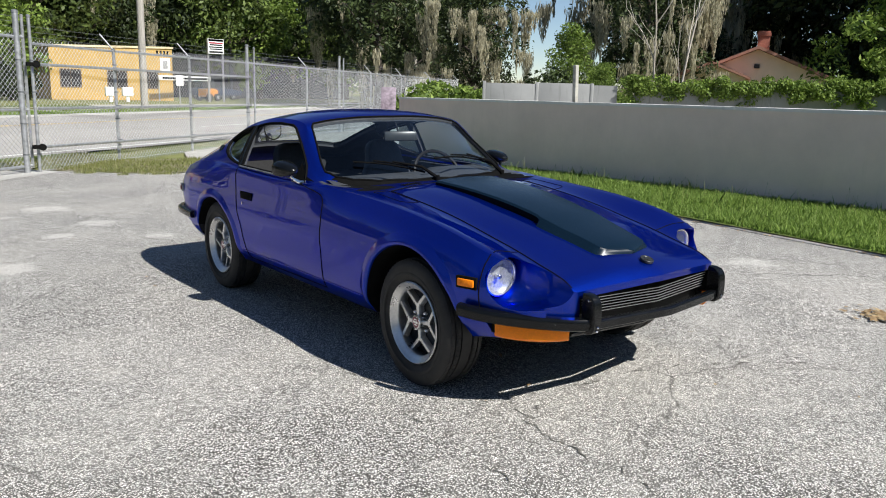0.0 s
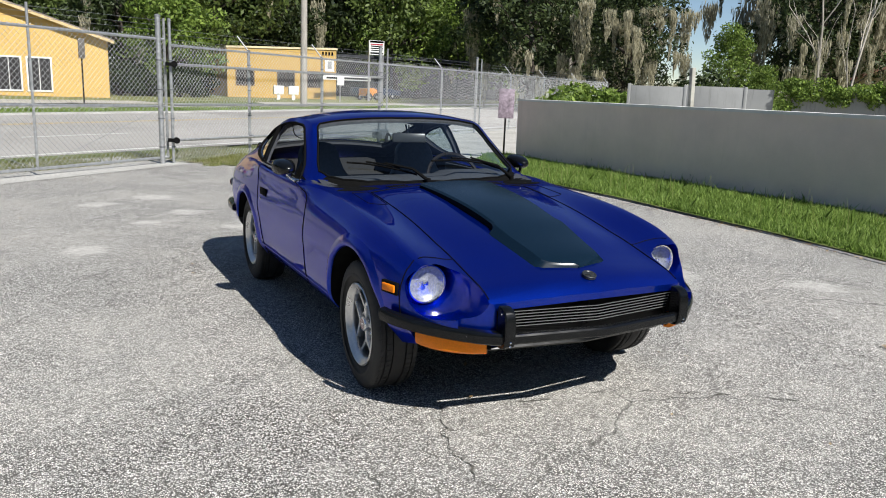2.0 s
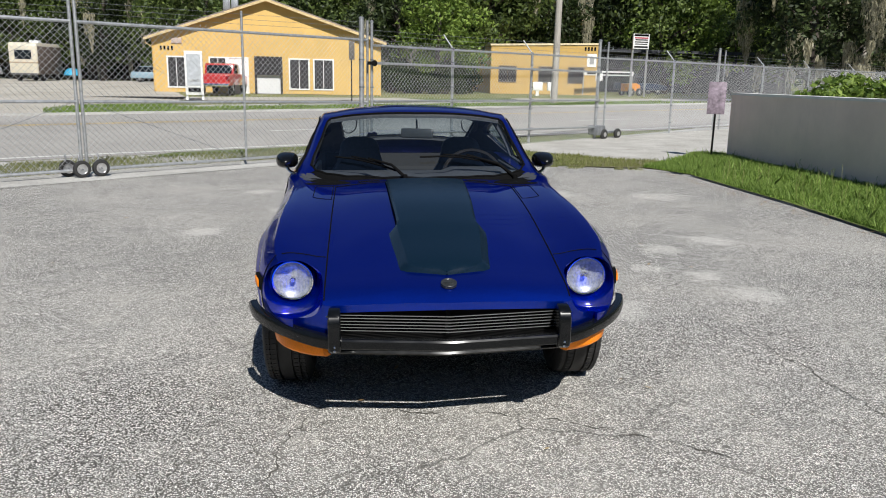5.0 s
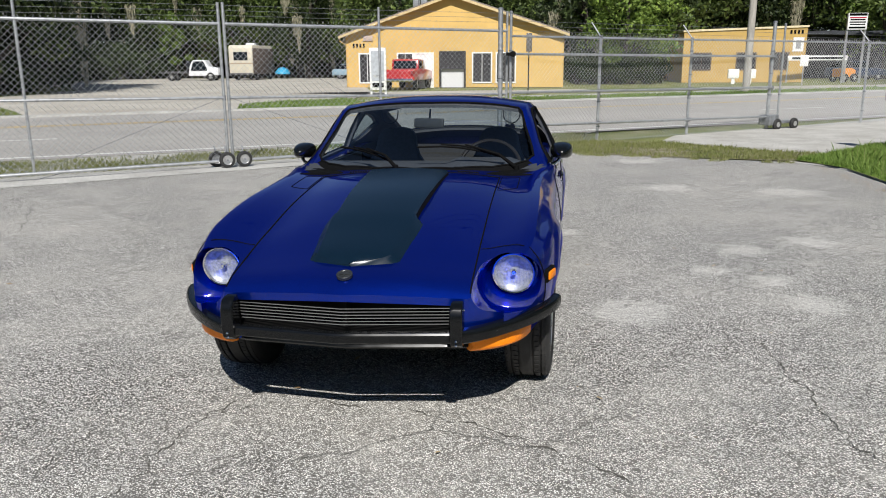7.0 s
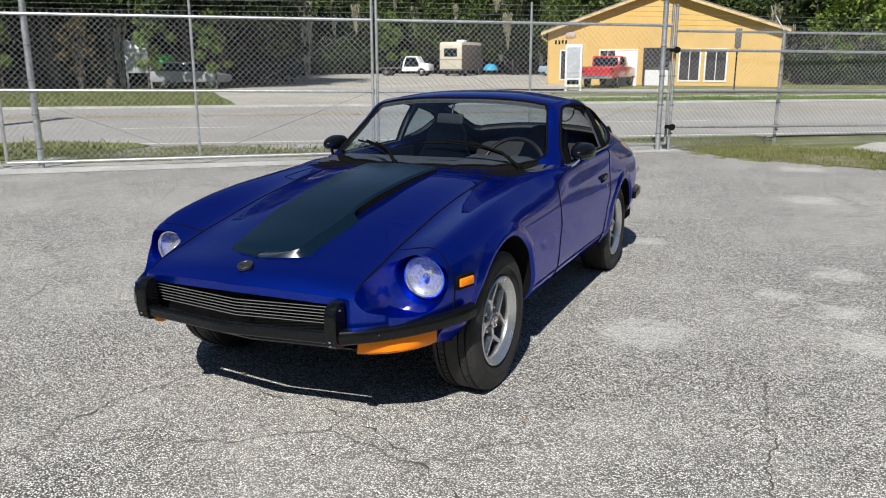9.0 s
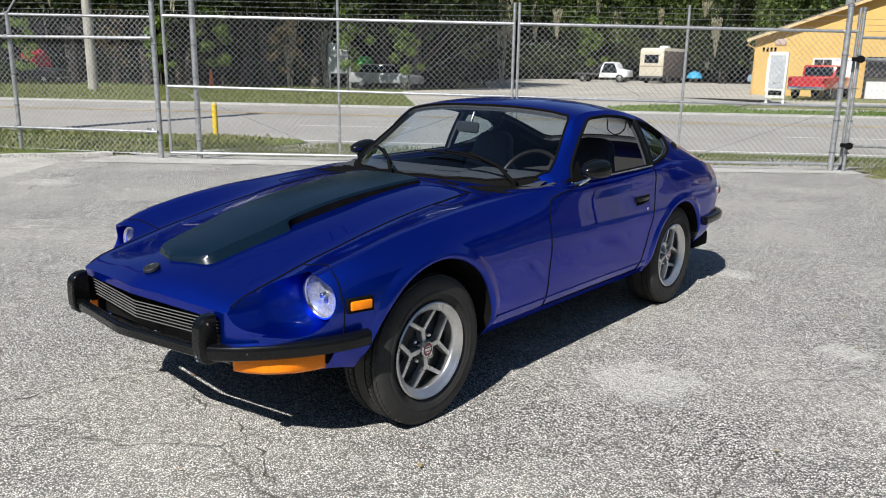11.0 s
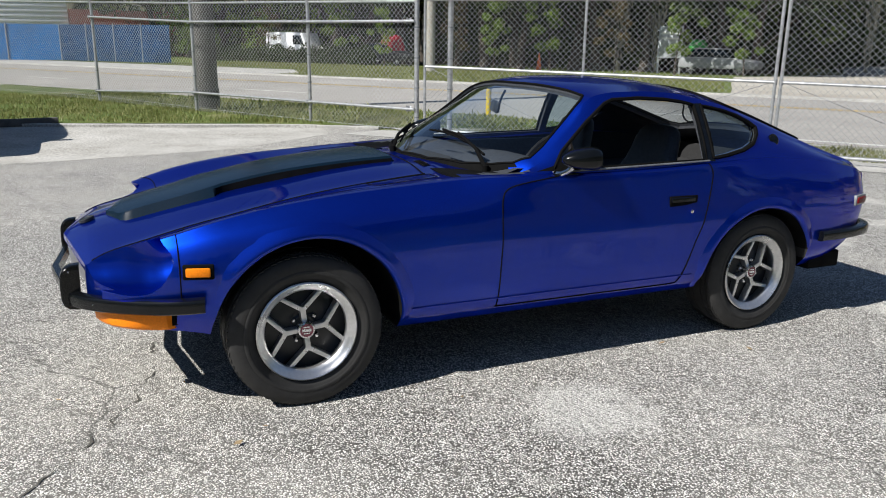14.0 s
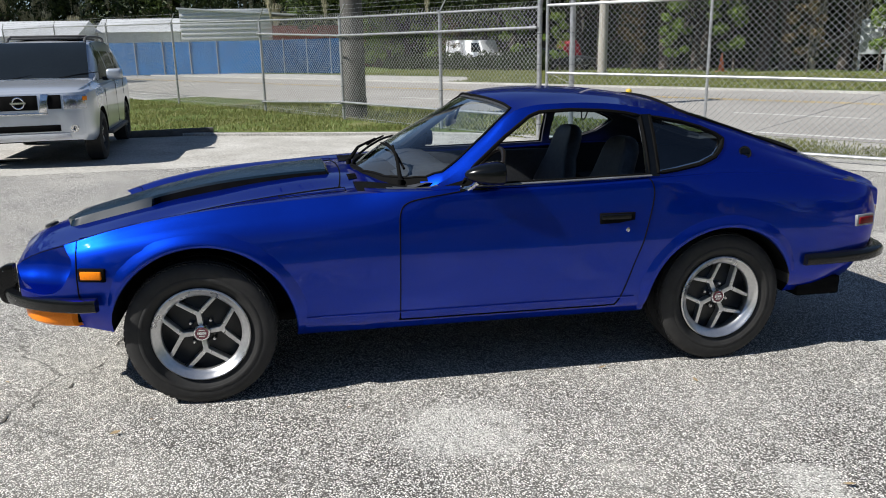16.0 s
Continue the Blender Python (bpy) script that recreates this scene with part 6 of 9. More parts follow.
def quads_mesh(name, verts, per, mat, tri_tail=False):
    """A mesh of separate pieces, each with `per` corners, from an array of places."""
    n = len(verts) // per
    me = bpy.data.meshes.new(name)
    me.vertices.add(len(verts))
    me.vertices.foreach_set("co", np.asarray(verts, np.float32).ravel())
    me.loops.add(len(verts))
    me.loops.foreach_set("vertex_index", np.arange(len(verts), dtype=np.int32))
    me.polygons.add(n)
    me.polygons.foreach_set("loop_start", np.arange(0, n * per, per, dtype=np.int32))
    me.update(calc_edges=True)
    me.materials.append(mat)
    return me


def grass(name, outline, count, h0, h1, mat, label, seed, lift=0.03, width=0.006):
    """Blades of grass strewn in an outline: bent triangles with four corners."""
    rng = np.random.default_rng(seed)
    xs, ys = np.array([p[0] for p in outline]), np.array([p[1] for p in outline])
    pts = np.zeros((0, 2))
    while len(pts) < count:
        q = np.stack([rng.uniform(xs.min(), xs.max(), count), rng.uniform(ys.min(), ys.max(), count)], 1)
        inside = np.zeros(count, bool)
        j = len(xs) - 1
        for i in range(len(xs)):
            hit = ((ys[i] > q[:, 1]) != (ys[j] > q[:, 1])) & (q[:, 0] < (xs[j] - xs[i]) * (q[:, 1] - ys[i]) / (ys[j] - ys[i] + 1e-12) + xs[i])
            inside ^= hit
            j = i
        # thinner where a slow wave is low, so that bare patches show
        wave = np.sin(q[:, 0] * 2.1 + 0.7 * np.sin(q[:, 1] * 1.7)) + np.sin(q[:, 1] * 2.6 + q[:, 0])
        keep = inside & (rng.uniform(-2.6, 1.2, count) < wave)
        pts = np.concatenate([pts, q[keep]])
    pts = pts[:count]
    z = np.clip(0.0111 * pts[:, 0] - 0.0156 * pts[:, 1], -0.2, 0.09) + lift - 0.01
    tall = np.sin(pts[:, 0] * 3.3 + 1) * np.sin(pts[:, 1] * 2.9) * 0.25 + 1
    h = rng.uniform(h0, h1, count) * tall * np.where(rng.uniform(size=count) < 0.03, 1.9, 1.0)
    a = rng.uniform(0, 2 * np.pi, count)
    b = rng.uniform(0, 2 * np.pi, count)
    w = width * rng.uniform(0.6, 1.4, count)
    lean = h * rng.uniform(0.15, 0.8, count)
    base = np.column_stack([pts, z])
    side = np.column_stack([np.cos(a) * w, np.sin(a) * w, np.zeros(count)])
    mid = base + np.column_stack([np.cos(b) * lean * 0.35, np.sin(b) * lean * 0.35, h * 0.6])
    tip = base + np.column_stack([np.cos(b) * lean, np.sin(b) * lean, h])
    v = np.stack([base - side, base + side, mid + side * 0.7, tip, mid - side * 0.7], 1).reshape(-1, 3)
    return solo(name, quads_mesh(name, v, 5, mat), None, label, "grass", kind="stuff")


grass("grass_by_wall", [(4.19, -4.5), (4.24, 0), (4.55, 2.2), (4.73, 5.0), (4.73, 8.0), (4.35, 9.1), (5.3, 10.2), (6.3, 11.5), (6.9, 11.5), (6.7, 10.9), (6.62, 10.8), (6.62, -4.5)], 110000, 0.035, 0.095, GRASSBLADE, "lush unmown green grass along the wall", 5, 0.03, 0.005)
grass("clover_by_wall", [(4.17, -4.5), (4.22, 0), (4.53, 2.2), (4.70, 5.0), (4.70, 8.0), (4.33, 9.1), (5.3, 10.2), (6.3, 11.5), (6.9, 11.5), (6.7, 10.9), (6.62, 10.8), (6.62, -4.5)], 90000, 0.012, 0.05, make_leaf("clover_leaves", (0.12, 0.22, 0.03), (0.40, 0.55, 0.12), 0.35), "low broad-leaved weeds among the grass", 15, 0.03, 0.011)
grass("island_grass", [(4.3, 9.1), (2.9, 9.5), (0.9, 10.35), (0.15, 11.3), (-0.1, 11.75), (1.45, 13.0), (2.7, 12.6), (4.4, 10.6), (5.2, 10.1)], 10000, 0.02, 0.055, DRYBLADE, "thin patchy grass beside the lot", 6, 0.02, 0.005)
_re = random.Random(8)
_edge = [(4.25, 9.0), (2.9, 9.45), (0.9, 10.3), (0.1, 11.2)]
for (x0, y0), (x1, y1) in zip(_edge, _edge[1:]):
    n = int(math.dist((x0, y0), (x1, y1)) / 0.35)
    for i in range(n):
        t, r = (i + _re.random()) / n, _re.uniform(0.07, 0.22)
        x, y = x0 + (x1 - x0) * t - 0.10 * _re.random(), y0 + (y1 - y0) * t - 0.22 * _re.random()
        grass("grass_tuft", [(x + r * math.cos(k * 1.05) * _re.uniform(0.6, 1.3), y + r * 0.7 * math.sin(k * 1.05) * _re.uniform(0.6, 1.3)) for k in range(6)], 70, 0.015, 0.045, DRYBLADE, "ragged grass tuft at the edge of the lot", 100 + i, 0.01, 0.005)
grass("bed_grass", [(-10.2, 4.1), (-10.9, 2.6), (-11.25, 1.0), (-11.75, -1.2), (-12.5, -4), (-14, -9), (-28, -9), (-28, -6.2), (-22.4, -2.95), (-14.2, 1.6), (-11.2, 3.3)], 34000, 0.03, 0.09, DRYBLADE, "green grass in the bed by the fence", 7, 0.06, 0.008)
grass("verge_grass", [roadxy(-9, 9.6), roadxy(-9, 11.2), roadxy(-4, 11.6), roadxy(6, 11.6), roadxy(9, 11.6), (1.2, 13.4), (-0.4, 12.0), (-4.0, 9.2), (-8.6, 5.6)], 26000, 0.03, 0.08, DRYBLADE, "sparse dry grass outside the gate", 8, 0.0, 0.006)

grass("gate_verge_grass", [roadxy(-18, 9.3), roadxy(-11.2, 9.3), roadxy(-6.5, 9.5), roadxy(-5.1, 10.4), roadxy(-4.1, 11.3), roadxy(-3.7, 11.9), roadxy(-4, 12.4), roadxy(-5.2, 12.7), roadxy(-9, 12.7), roadxy(-18, 12.3)], 9000, 0.04, 0.11, DRYBLADE, "patchy grass by the gate post", 19, 0.02, 0.02)
grass("left_verge_grass", [roadxy(-24, 25.2), roadxy(-6.2, 25.2), roadxy(-3.7, 26.4), roadxy(-4.1, 28.5), roadxy(-5.3, 34), roadxy(-6.7, 40), roadxy(-40, 40), roadxy(-40, 31.5), roadxy(-28, 31.2), roadxy(-24, 27)], 30000, 0.05, 0.12, DRYBLADE, "mown grass before the woods", 9, 0.02, 0.02)
grass("far_verge_grass", [roadxy(3.6, 25.1), roadxy(40, 25.1), roadxy(40, 28.3), roadxy(9.2, 28.3), roadxy(9.3, 31.3), roadxy(5.5, 30), roadxy(4.0, 28.0)], 16000, 0.05, 0.11, GRASSBLADE, "grass on the island across the street", 10, 0.02, 0.02)


def leaf_cloud(rng, centres, radii, per, size, flat=0.35):
    """Leaves round clump centres: four-cornered, each turned at random."""
    n = len(centres) * per
    c = np.repeat(centres, per, 0)
    r = np.repeat(radii, per)
    d = rng.normal(size=(n, 3))
    d /= np.linalg.norm(d, axis=1)[:, None]
    d[:, 2] *= 0.75
    p = c + d * (r * rng.uniform(0.35, 1.0, n) ** 0.6)[:, None]
    nrm = d * 0.6 + rng.normal(size=(n, 3)) * 0.7 + np.array([0, 0, flat])
    nrm /= np.linalg.norm(nrm, axis=1)[:, None]
    t = np.cross(nrm, rng.normal(size=(n, 3)))
    t /= np.linalg.norm(t, axis=1)[:, None]
    u = np.cross(nrm, t)
    s = (size * rng.uniform(0.6, 1.35, n))[:, None]
    return np.stack([p - t * s, p - u * s * 0.45, p + t * s, p + u * s * 0.45], 1).reshape(-1, 3)


def moss_cloud(rng, tops, length, width):
    """Hanging moss: beards of many short ragged strands that thin out to a point."""
    out = []
    for p in tops:
        L = length * rng.uniform(0.3, 1.25)
        W = width * rng.uniform(0.5, 1.7)
        n = int(130 + 200 * L / 2.5)
        f = rng.uniform(0, 1, n) ** 1.25
        a = rng.uniform(0, 2 * np.pi, n)
        d = W * np.sqrt(rng.uniform(0, 1, n)) * (1.05 - f) ** 0.8
        sway = rng.normal(size=2) * 0.12
        c = np.column_stack([p[0] + d * np.cos(a) + sway[0] * f, p[1] + d * np.sin(a) + sway[1] * f, p[2] - f * L + rng.normal(0, 0.1, n)])
        l = rng.uniform(0.22, 0.6, n) * (1.1 - 0.5 * f)
        w = rng.uniform(0.012, 0.042, n)
        b = rng.uniform(0, 2 * np.pi, n)
        s = np.column_stack([np.cos(b) * w, np.sin(b) * w, np.zeros(n)])
        t = np.column_stack([rng.normal(0, 0.09, n), rng.normal(0, 0.09, n), -np.ones(n)]) * l[:, None]
        out.append(np.stack([c - s * 0.6, c + s * 0.6, c + s + t * 0.5, c + t, c - s + t * 0.5], 1).reshape(-1, 3))
    return np.concatenate(out)


def tree_kind(seed, height, spread, trunk_r, clear, clumps, per, size, leaf, moss=0, top_heavy=0.5, name="tree", label=""):
    """One tree at the origin with trunk, limbs, crown and, where it has any, moss."""
    rng = np.random.default_rng(seed)
    rnd = random.Random(seed)
    t = empty(name, label, "tree")
    b = Build()
    lean = Vector((rnd.uniform(-0.06, 0.06), rnd.uniform(-0.06, 0.06), 1))
    trunk = [Vector((lean.x * z + 0.15 * math.sin(z * 0.6 + seed), lean.y * z + 0.12 * math.cos(z * 0.5), z)) for z in [height * 0.85 * i / 8 for i in range(9)]]
    b.tube([trunk[0] - Vector((0, 0, 0.4))] + trunk, [trunk_r * 1.5, trunk_r * 1.25] + [trunk_r * (1 - 0.85 * i / 8) for i in range(1, 9)], 10)
    cen, rad = [], []
    for i in range(clumps):
        f = (i + 0.5) / clumps
        z = height * (clear + (1 - clear) * f ** 0.85)
        prof = math.sin(math.pi * (0.12 + 0.80 * ((z / height - clear) / (1 - clear)) ** top_heavy))
        a = i * 2.399963 + rnd.uniform(-0.5, 0.5)
        d = spread * prof * rnd.uniform(0.25, 1.0)
        c = Vector((math.cos(a) * d + lean.x * z, math.sin(a) * d + lean.y * z, z + rnd.uniform(-0.3, 0.3)))
        cen.append(c)
        rad.append(spread * rnd.uniform(0.20, 0.34))
        if i % 3 == 0:
            k = trunk[max(1, min(8, int(8 * max(0.1, (z - d * 0.5)) / (height * 0.85))))]
            m = k.lerp(c, 0.5) + Vector((0, 0, -0.06 * d))
            b.tube([k, m, c], [trunk_r * 0.35, trunk_r * 0.2, trunk_r * 0.06], 6)
    part("trunk", b, BARK, t, "dark rough trunk and limbs")
    v = leaf_cloud(rng, np.array([tuple(c) for c in cen]), np.array(rad), per, size)
    tagged(part("crown", quads_mesh("crown", v, 4, leaf), None, t, "crown of many small leaves"), kind="stuff")
    if moss:
        pick = [rnd.randrange(max(8, int(len(cen) * 0.75))) for _ in range(moss)]
        tops = []
        for i in pick:
            c, a = cen[i], rnd.uniform(0, 2 * math.pi)
            o = Vector((c.x, c.y, 0)).normalized() * rad[i] * 1.05 + Vector((math.cos(a), math.sin(a), 0)) * rad[i] * 0.5
            tops.append(tuple(c + o + Vector((0, 0, -rad[i] * rnd.uniform(0.1, 0.6)))))
        tops = np.array(tops)
        tagged(part("hanging_moss", quads_mesh("hanging_moss", moss_cloud(rng, tops, height * 0.26, 0.5), 5, MOSS), None, t, "grey hanging tree moss"), kind="stuff")
    return t


def shrub_kind(seed, r, h, per, size, leaf, label, clumps=14):
    rng = np.random.default_rng(seed)
    rnd = random.Random(seed)
    t = empty("shrub", label, "shrub")
    b = Build()
    cen, rad = [], []
    for i in range(clumps):
        a = i * 2.4
        d = r * 0.75 * math.sqrt((i + 0.5) / clumps)
        c = Vector((math.cos(a) * d, math.sin(a) * d, h * rnd.uniform(0.25, 0.8) * (1.1 - 0.45 * d / r)))
        cen.append(tuple(c))
        rad.append(0.36 * r * rnd.uniform(0.8, 1.2))
        b.tube([(0, 0, -0.2), (c.x * 0.4, c.y * 0.4, c.z * 0.6), tuple(c)], [0.04, 0.025, 0.01], 5)
    part("stem", b, BARK, t)
    tagged(part("foliage", quads_mesh("foliage", leaf_cloud(rng, np.array(cen), np.array(rad), per, size), 4, leaf), None, t, "dense small leaves"), kind="stuff")
    return t


def place(kind, x, y, s=1.0, turn=0.0, z=None, sz=None):
    """Puts a copy of a plant down; the first use moves the plant itself."""
    z = lot_z(x, y) - 0.05 if z is None else z
    m = Matrix.Translation((x, y, z)) @ Matrix.Rotation(turn, 4, "Z") @ Matrix.Diagonal((s, s, sz or s, 1))
    ob = kind["ob"]
    if not kind["used"]:
        ob.matrix_basis = m
        kind["used"] = True
        return ob
    c = copy_thing(ob, m)
    c.matrix_basis = m
    return c


def kind(ob, group):
    tagged(ob, group=group)
    return {"ob": ob, "used": False}


OAK_A = kind(tree_kind(1, 15, 6.5, 0.38, 0.16, 60, 150, 0.24, LEAF_OAK, 0, 0.6, "oak_tree", "broad dark green oak at the edge of the woods"), "woods")
OAK_B = kind(tree_kind(2, 17, 6.0, 0.42, 0.14, 64, 140, 0.24, LEAF_SHADE, 8, 0.7, "oak_tree", "tall oak with leaves darkened for shade and some hanging moss"), "woods")
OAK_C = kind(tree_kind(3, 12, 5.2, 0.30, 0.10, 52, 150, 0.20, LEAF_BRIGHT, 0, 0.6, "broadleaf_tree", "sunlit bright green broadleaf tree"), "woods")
OAK_M = kind(tree_kind(4, 15, 6.2, 0.45, 0.14, 60, 200, 0.20, LEAF_SHADE, 75, 0.8, "mossy_oak_tree", "old oak draped with grey hanging moss"), "mossy oaks")
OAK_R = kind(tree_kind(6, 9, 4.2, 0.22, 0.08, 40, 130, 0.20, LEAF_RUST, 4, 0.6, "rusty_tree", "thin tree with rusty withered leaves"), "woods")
SHRUB_D = kind(shrub_kind(11, 2.4, 3.2, 170, 0.17, LEAF_SHADE, "undergrowth with leaves darkened for shade at the foot of the woods"), "undergrowth")
SHRUB_G = kind(shrub_kind(12, 1.5, 1.9, 260, 0.10, LEAF_BRIGHT, "round sunlit green shrub"), "shrubs")

# behind the wall, beside the neighbour's fence
for x, y, s, t in ((29.2, 35.6, 0.58, 0.2), (32.1, 24.7, 0.62, 1.9), (47, 33, 1.2, 4.0)):
    place(OAK_M, x, y, s, t)
for x, y, s, t in ((27.5, 25.6, 0.38, 0.5), (25.9, 22.1, 0.22, 2.1), (28.8, 9.9, 0.55, 4.4), (44, 40.5, 0.42, 1.4), (47, 4, 1.1, 5.0)):
    place(OAK_C, x, y, s, t)
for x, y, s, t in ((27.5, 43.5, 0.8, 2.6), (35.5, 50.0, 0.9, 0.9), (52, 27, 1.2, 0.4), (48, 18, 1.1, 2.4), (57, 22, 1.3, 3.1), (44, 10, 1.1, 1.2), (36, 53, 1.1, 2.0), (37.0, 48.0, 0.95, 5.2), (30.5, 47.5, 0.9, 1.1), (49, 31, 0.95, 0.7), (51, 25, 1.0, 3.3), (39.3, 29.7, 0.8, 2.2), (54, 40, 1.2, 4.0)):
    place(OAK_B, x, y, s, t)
for x, y, s in ((16.61, 22.9, 1.25), (19.0, 25.6, 0.9), (20.6, 24.4, 1.1)):
    place(SHRUB_G, x, y, s, x)
for i, (x, y) in enumerate(((20.6, 24.2), (22.5, 21.8), (23.7, 19.8), (25.0, 17.0), (26.0, 14.6), (27.0, 12.8), (27.6, 11.2), (24.4, 22.6), (26.6, 8.6), (27.2, 6.0))):
    place(SHRUB_D if i % 2 else SHRUB_G, x + 0.8, y + 0.5, (0.75 if i in (0, 1, 2, 9) else 0.48) + 0.08 * (i % 3), i * 1.3)
PALEBARK = make_bark("pale_bark", (0.55, 0.50, 0.43))


def bare_tree(x, y, h, seed):
    """A leafless sapling with thin forking limbs."""
    rnd = random.Random(seed)
    t = empty("bare_tree", "leafless pale sapling by the panel fence", "tree", Matrix.Translation((x, y, -0.1)), group="bare saplings")
    b = Build()
    def limb(p, d, length, r, depth):
        pts, q = [p], p
        for _ in range(4):
            d = (d + Vector((rnd.uniform(-0.16, 0.16), rnd.uniform(-0.16, 0.16), rnd.uniform(-0.05, 0.12)))).normalized()
            q = q + d * length / 4
            pts.append(q)
        b.tube(pts, [r, r * 0.88, r * 0.76, r * 0.64, r * 0.5], 6)
        if depth:
            for k in (1, 2, 3, 4):
                a = rnd.uniform(0, 6.28)
                limb(pts[k], (d * 0.9 + Vector((math.cos(a), math.sin(a), 0.35)) * 0.6).normalized(), length * rnd.uniform(0.4, 0.65), r * 0.45, depth - 1)
    limb(Vector((0, 0, 0)), Vector((rnd.uniform(-0.1, 0.1), rnd.uniform(-0.1, 0.1), 1)), h, 0.055, 2)
    part("limb_tangle", b, PALEBARK, t)


for x, y, h, sd in ((23.4, 17.0, 5.6, 3), (24.4, 16.45, 6.2, 5)):
    bare_tree(x, y, h, sd)
# woods behind the yellow houses
_rnd = random.Random(4)
for i in range(22):
    x = -34 + i * 4.1 + _rnd.uniform(-1.5, 1.5)
    y = 68 + 0.12 * max(0, x) + _rnd.uniform(-4, 5) + (14 if x < -16 else 0)
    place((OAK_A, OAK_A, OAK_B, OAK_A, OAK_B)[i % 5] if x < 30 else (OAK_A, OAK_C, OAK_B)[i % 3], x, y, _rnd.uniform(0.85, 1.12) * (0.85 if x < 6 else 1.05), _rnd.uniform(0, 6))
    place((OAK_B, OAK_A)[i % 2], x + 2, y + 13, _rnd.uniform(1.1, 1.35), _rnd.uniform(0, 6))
place(OAK_C, 5.2, 57.0, 0.80, 1.0)
place(OAK_C, 5.6, 64.5, 0.9, 2.3)
place(OAK_B, 2.6, 62.0, 0.7, 2.0)
for i in range(6):
    place(SHRUB_D, 1.6 + i * 1.0, 55.0 + 0.4 * (i % 3), 0.8, i)
# woods across the street on the left: crowns overhang, leaf colours deepen the shade beneath
OAK_S = kind(tree_kind(21, 15, 6.4, 0.36, 0.34, 58, 150, 0.23, LEAF_OAK, 5, 0.6, "oak_tree", "roadside oak with a raised spreading crown"), "woods")
OAK_T = kind(tree_kind(22, 14, 5.8, 0.30, 0.30, 56, 140, 0.22, LEAF_SHADE, 0, 0.6, "oak_tree", "roadside oak with a raised crown and leaves darkened for shade"), "woods")
SAPLING = kind(tree_kind(23, 5.5, 1.7, 0.07, 0.22, 16, 120, 0.12, LEAF_BRIGHT, 0, 0.7, "young_tree", "young olive-green tree at the woods' edge"), "young trees")
SAPLING_R = kind(tree_kind(24, 5.0, 1.5, 0.07, 0.30, 13, 90, 0.11, LEAF_RUST, 0, 0.7, "young_tree", "thin young tree with rusty leaves"), "young trees")
for i in range(24):
    u = -58 + i * 2.25 + _rnd.uniform(-0.6, 0.6)
    p = road(u, 44.5 + _rnd.uniform(-0.8, 1.5))
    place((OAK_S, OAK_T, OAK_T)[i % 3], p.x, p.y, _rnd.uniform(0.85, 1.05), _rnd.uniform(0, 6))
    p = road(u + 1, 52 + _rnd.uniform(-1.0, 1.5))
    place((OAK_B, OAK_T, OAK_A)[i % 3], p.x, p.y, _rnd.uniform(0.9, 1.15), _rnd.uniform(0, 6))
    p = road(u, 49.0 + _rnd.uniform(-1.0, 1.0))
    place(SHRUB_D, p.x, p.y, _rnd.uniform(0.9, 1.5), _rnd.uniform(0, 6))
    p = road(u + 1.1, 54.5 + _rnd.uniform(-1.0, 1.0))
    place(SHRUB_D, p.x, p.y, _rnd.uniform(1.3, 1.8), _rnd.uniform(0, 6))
for i, (u, v, s) in enumerate(((-50, 43, 0.8), (-40.5, 42, 0.8), (-34.0, 43, 1.0), (-29.5, 41.5, 0.7), (-24.0, 42, 0.9), (-20.5, 41, 0.75), (-17.2, 41.5, 1.0), (-13.0, 41.0, 0.8), (-9.6, 42, 0.9), (-6.2, 43, 0.8))):
    p = road(u, v)
    place((SAPLING, SAPLING_R)[i % 3 == 1], p.x, p.y, s, i * 1.7)
for i in range(17):
    p = road(-47 + i * 1.0, 41.6 + _rnd.uniform(-0.3, 0.3))
    place(SHRUB_D, p.x, p.y, _rnd.uniform(0.36, 0.5), i * 1.9)
# woods that close the sandy yard
for i in range(15):
    f = i / 14
    x, y = -30.5 - 21 * min(1, f * 2.2) + 3 * max(0, f - 0.45), 37 + 30 * min(1, f * 2.2) + 22 * max(0, f - 0.45)
    place((OAK_S, OAK_T, OAK_B)[i % 3], x - 4, y + 2, _rnd.uniform(0.9, 1.1), _rnd.uniform(0, 6))
    place(SHRUB_D, x - 6.5, y + 3, _rnd.uniform(1.2, 1.6), i)
for i in range(15):
    x = -52 + i * 2.9
    place((OAK_S, OAK_T, OAK_A)[i % 3], x, 84 + _rnd.uniform(-1.5, 1.5), _rnd.uniform(0.9, 1.1), _rnd.uniform(0, 6))
    place((OAK_B, OAK_A)[i % 2], x + 1, 95 + _rnd.uniform(-2, 2), _rnd.uniform(1.0, 1.2), _rnd.uniform(0, 6))
    place(SHRUB_D, x, 88.5 + _rnd.uniform(-1, 1), 1.5, i)
    place(SHRUB_D, x + 1.5, 91 + _rnd.uniform(-1, 1), 1.9, i)
place(SAPLING_R, -38, 80, 1.3, 1.0)
for i in range(13):
    place(SHRUB_D, -46 - 0.5 * i, 82 - 2.3 * i + _rnd.uniform(-1, 1), 1.35, i)
    place(SHRUB_D, -37 - 0.9 * i, 42 + 2.2 * i, 1.3, i)
place(SAPLING, -41.5, 79, 1.3, 2.0)
# far left, beyond the blue fence
for i in range(15):
    y = -44 + i * 4.2
    place((OAK_B, OAK_A, OAK_M)[i % 3], -104 + _rnd.uniform(-4, 4) + max(0, y) * 0.5, y, _rnd.uniform(1.0, 1.3), _rnd.uniform(0, 6))
for x, y, s in ((-84, -19, 0.45), (-78, 3.0, 0.5), (-66, 10, 0.6), (-60, 15, 0.7)):
    place(OAK_R if y < 0 else OAK_C, x, y, s, x)
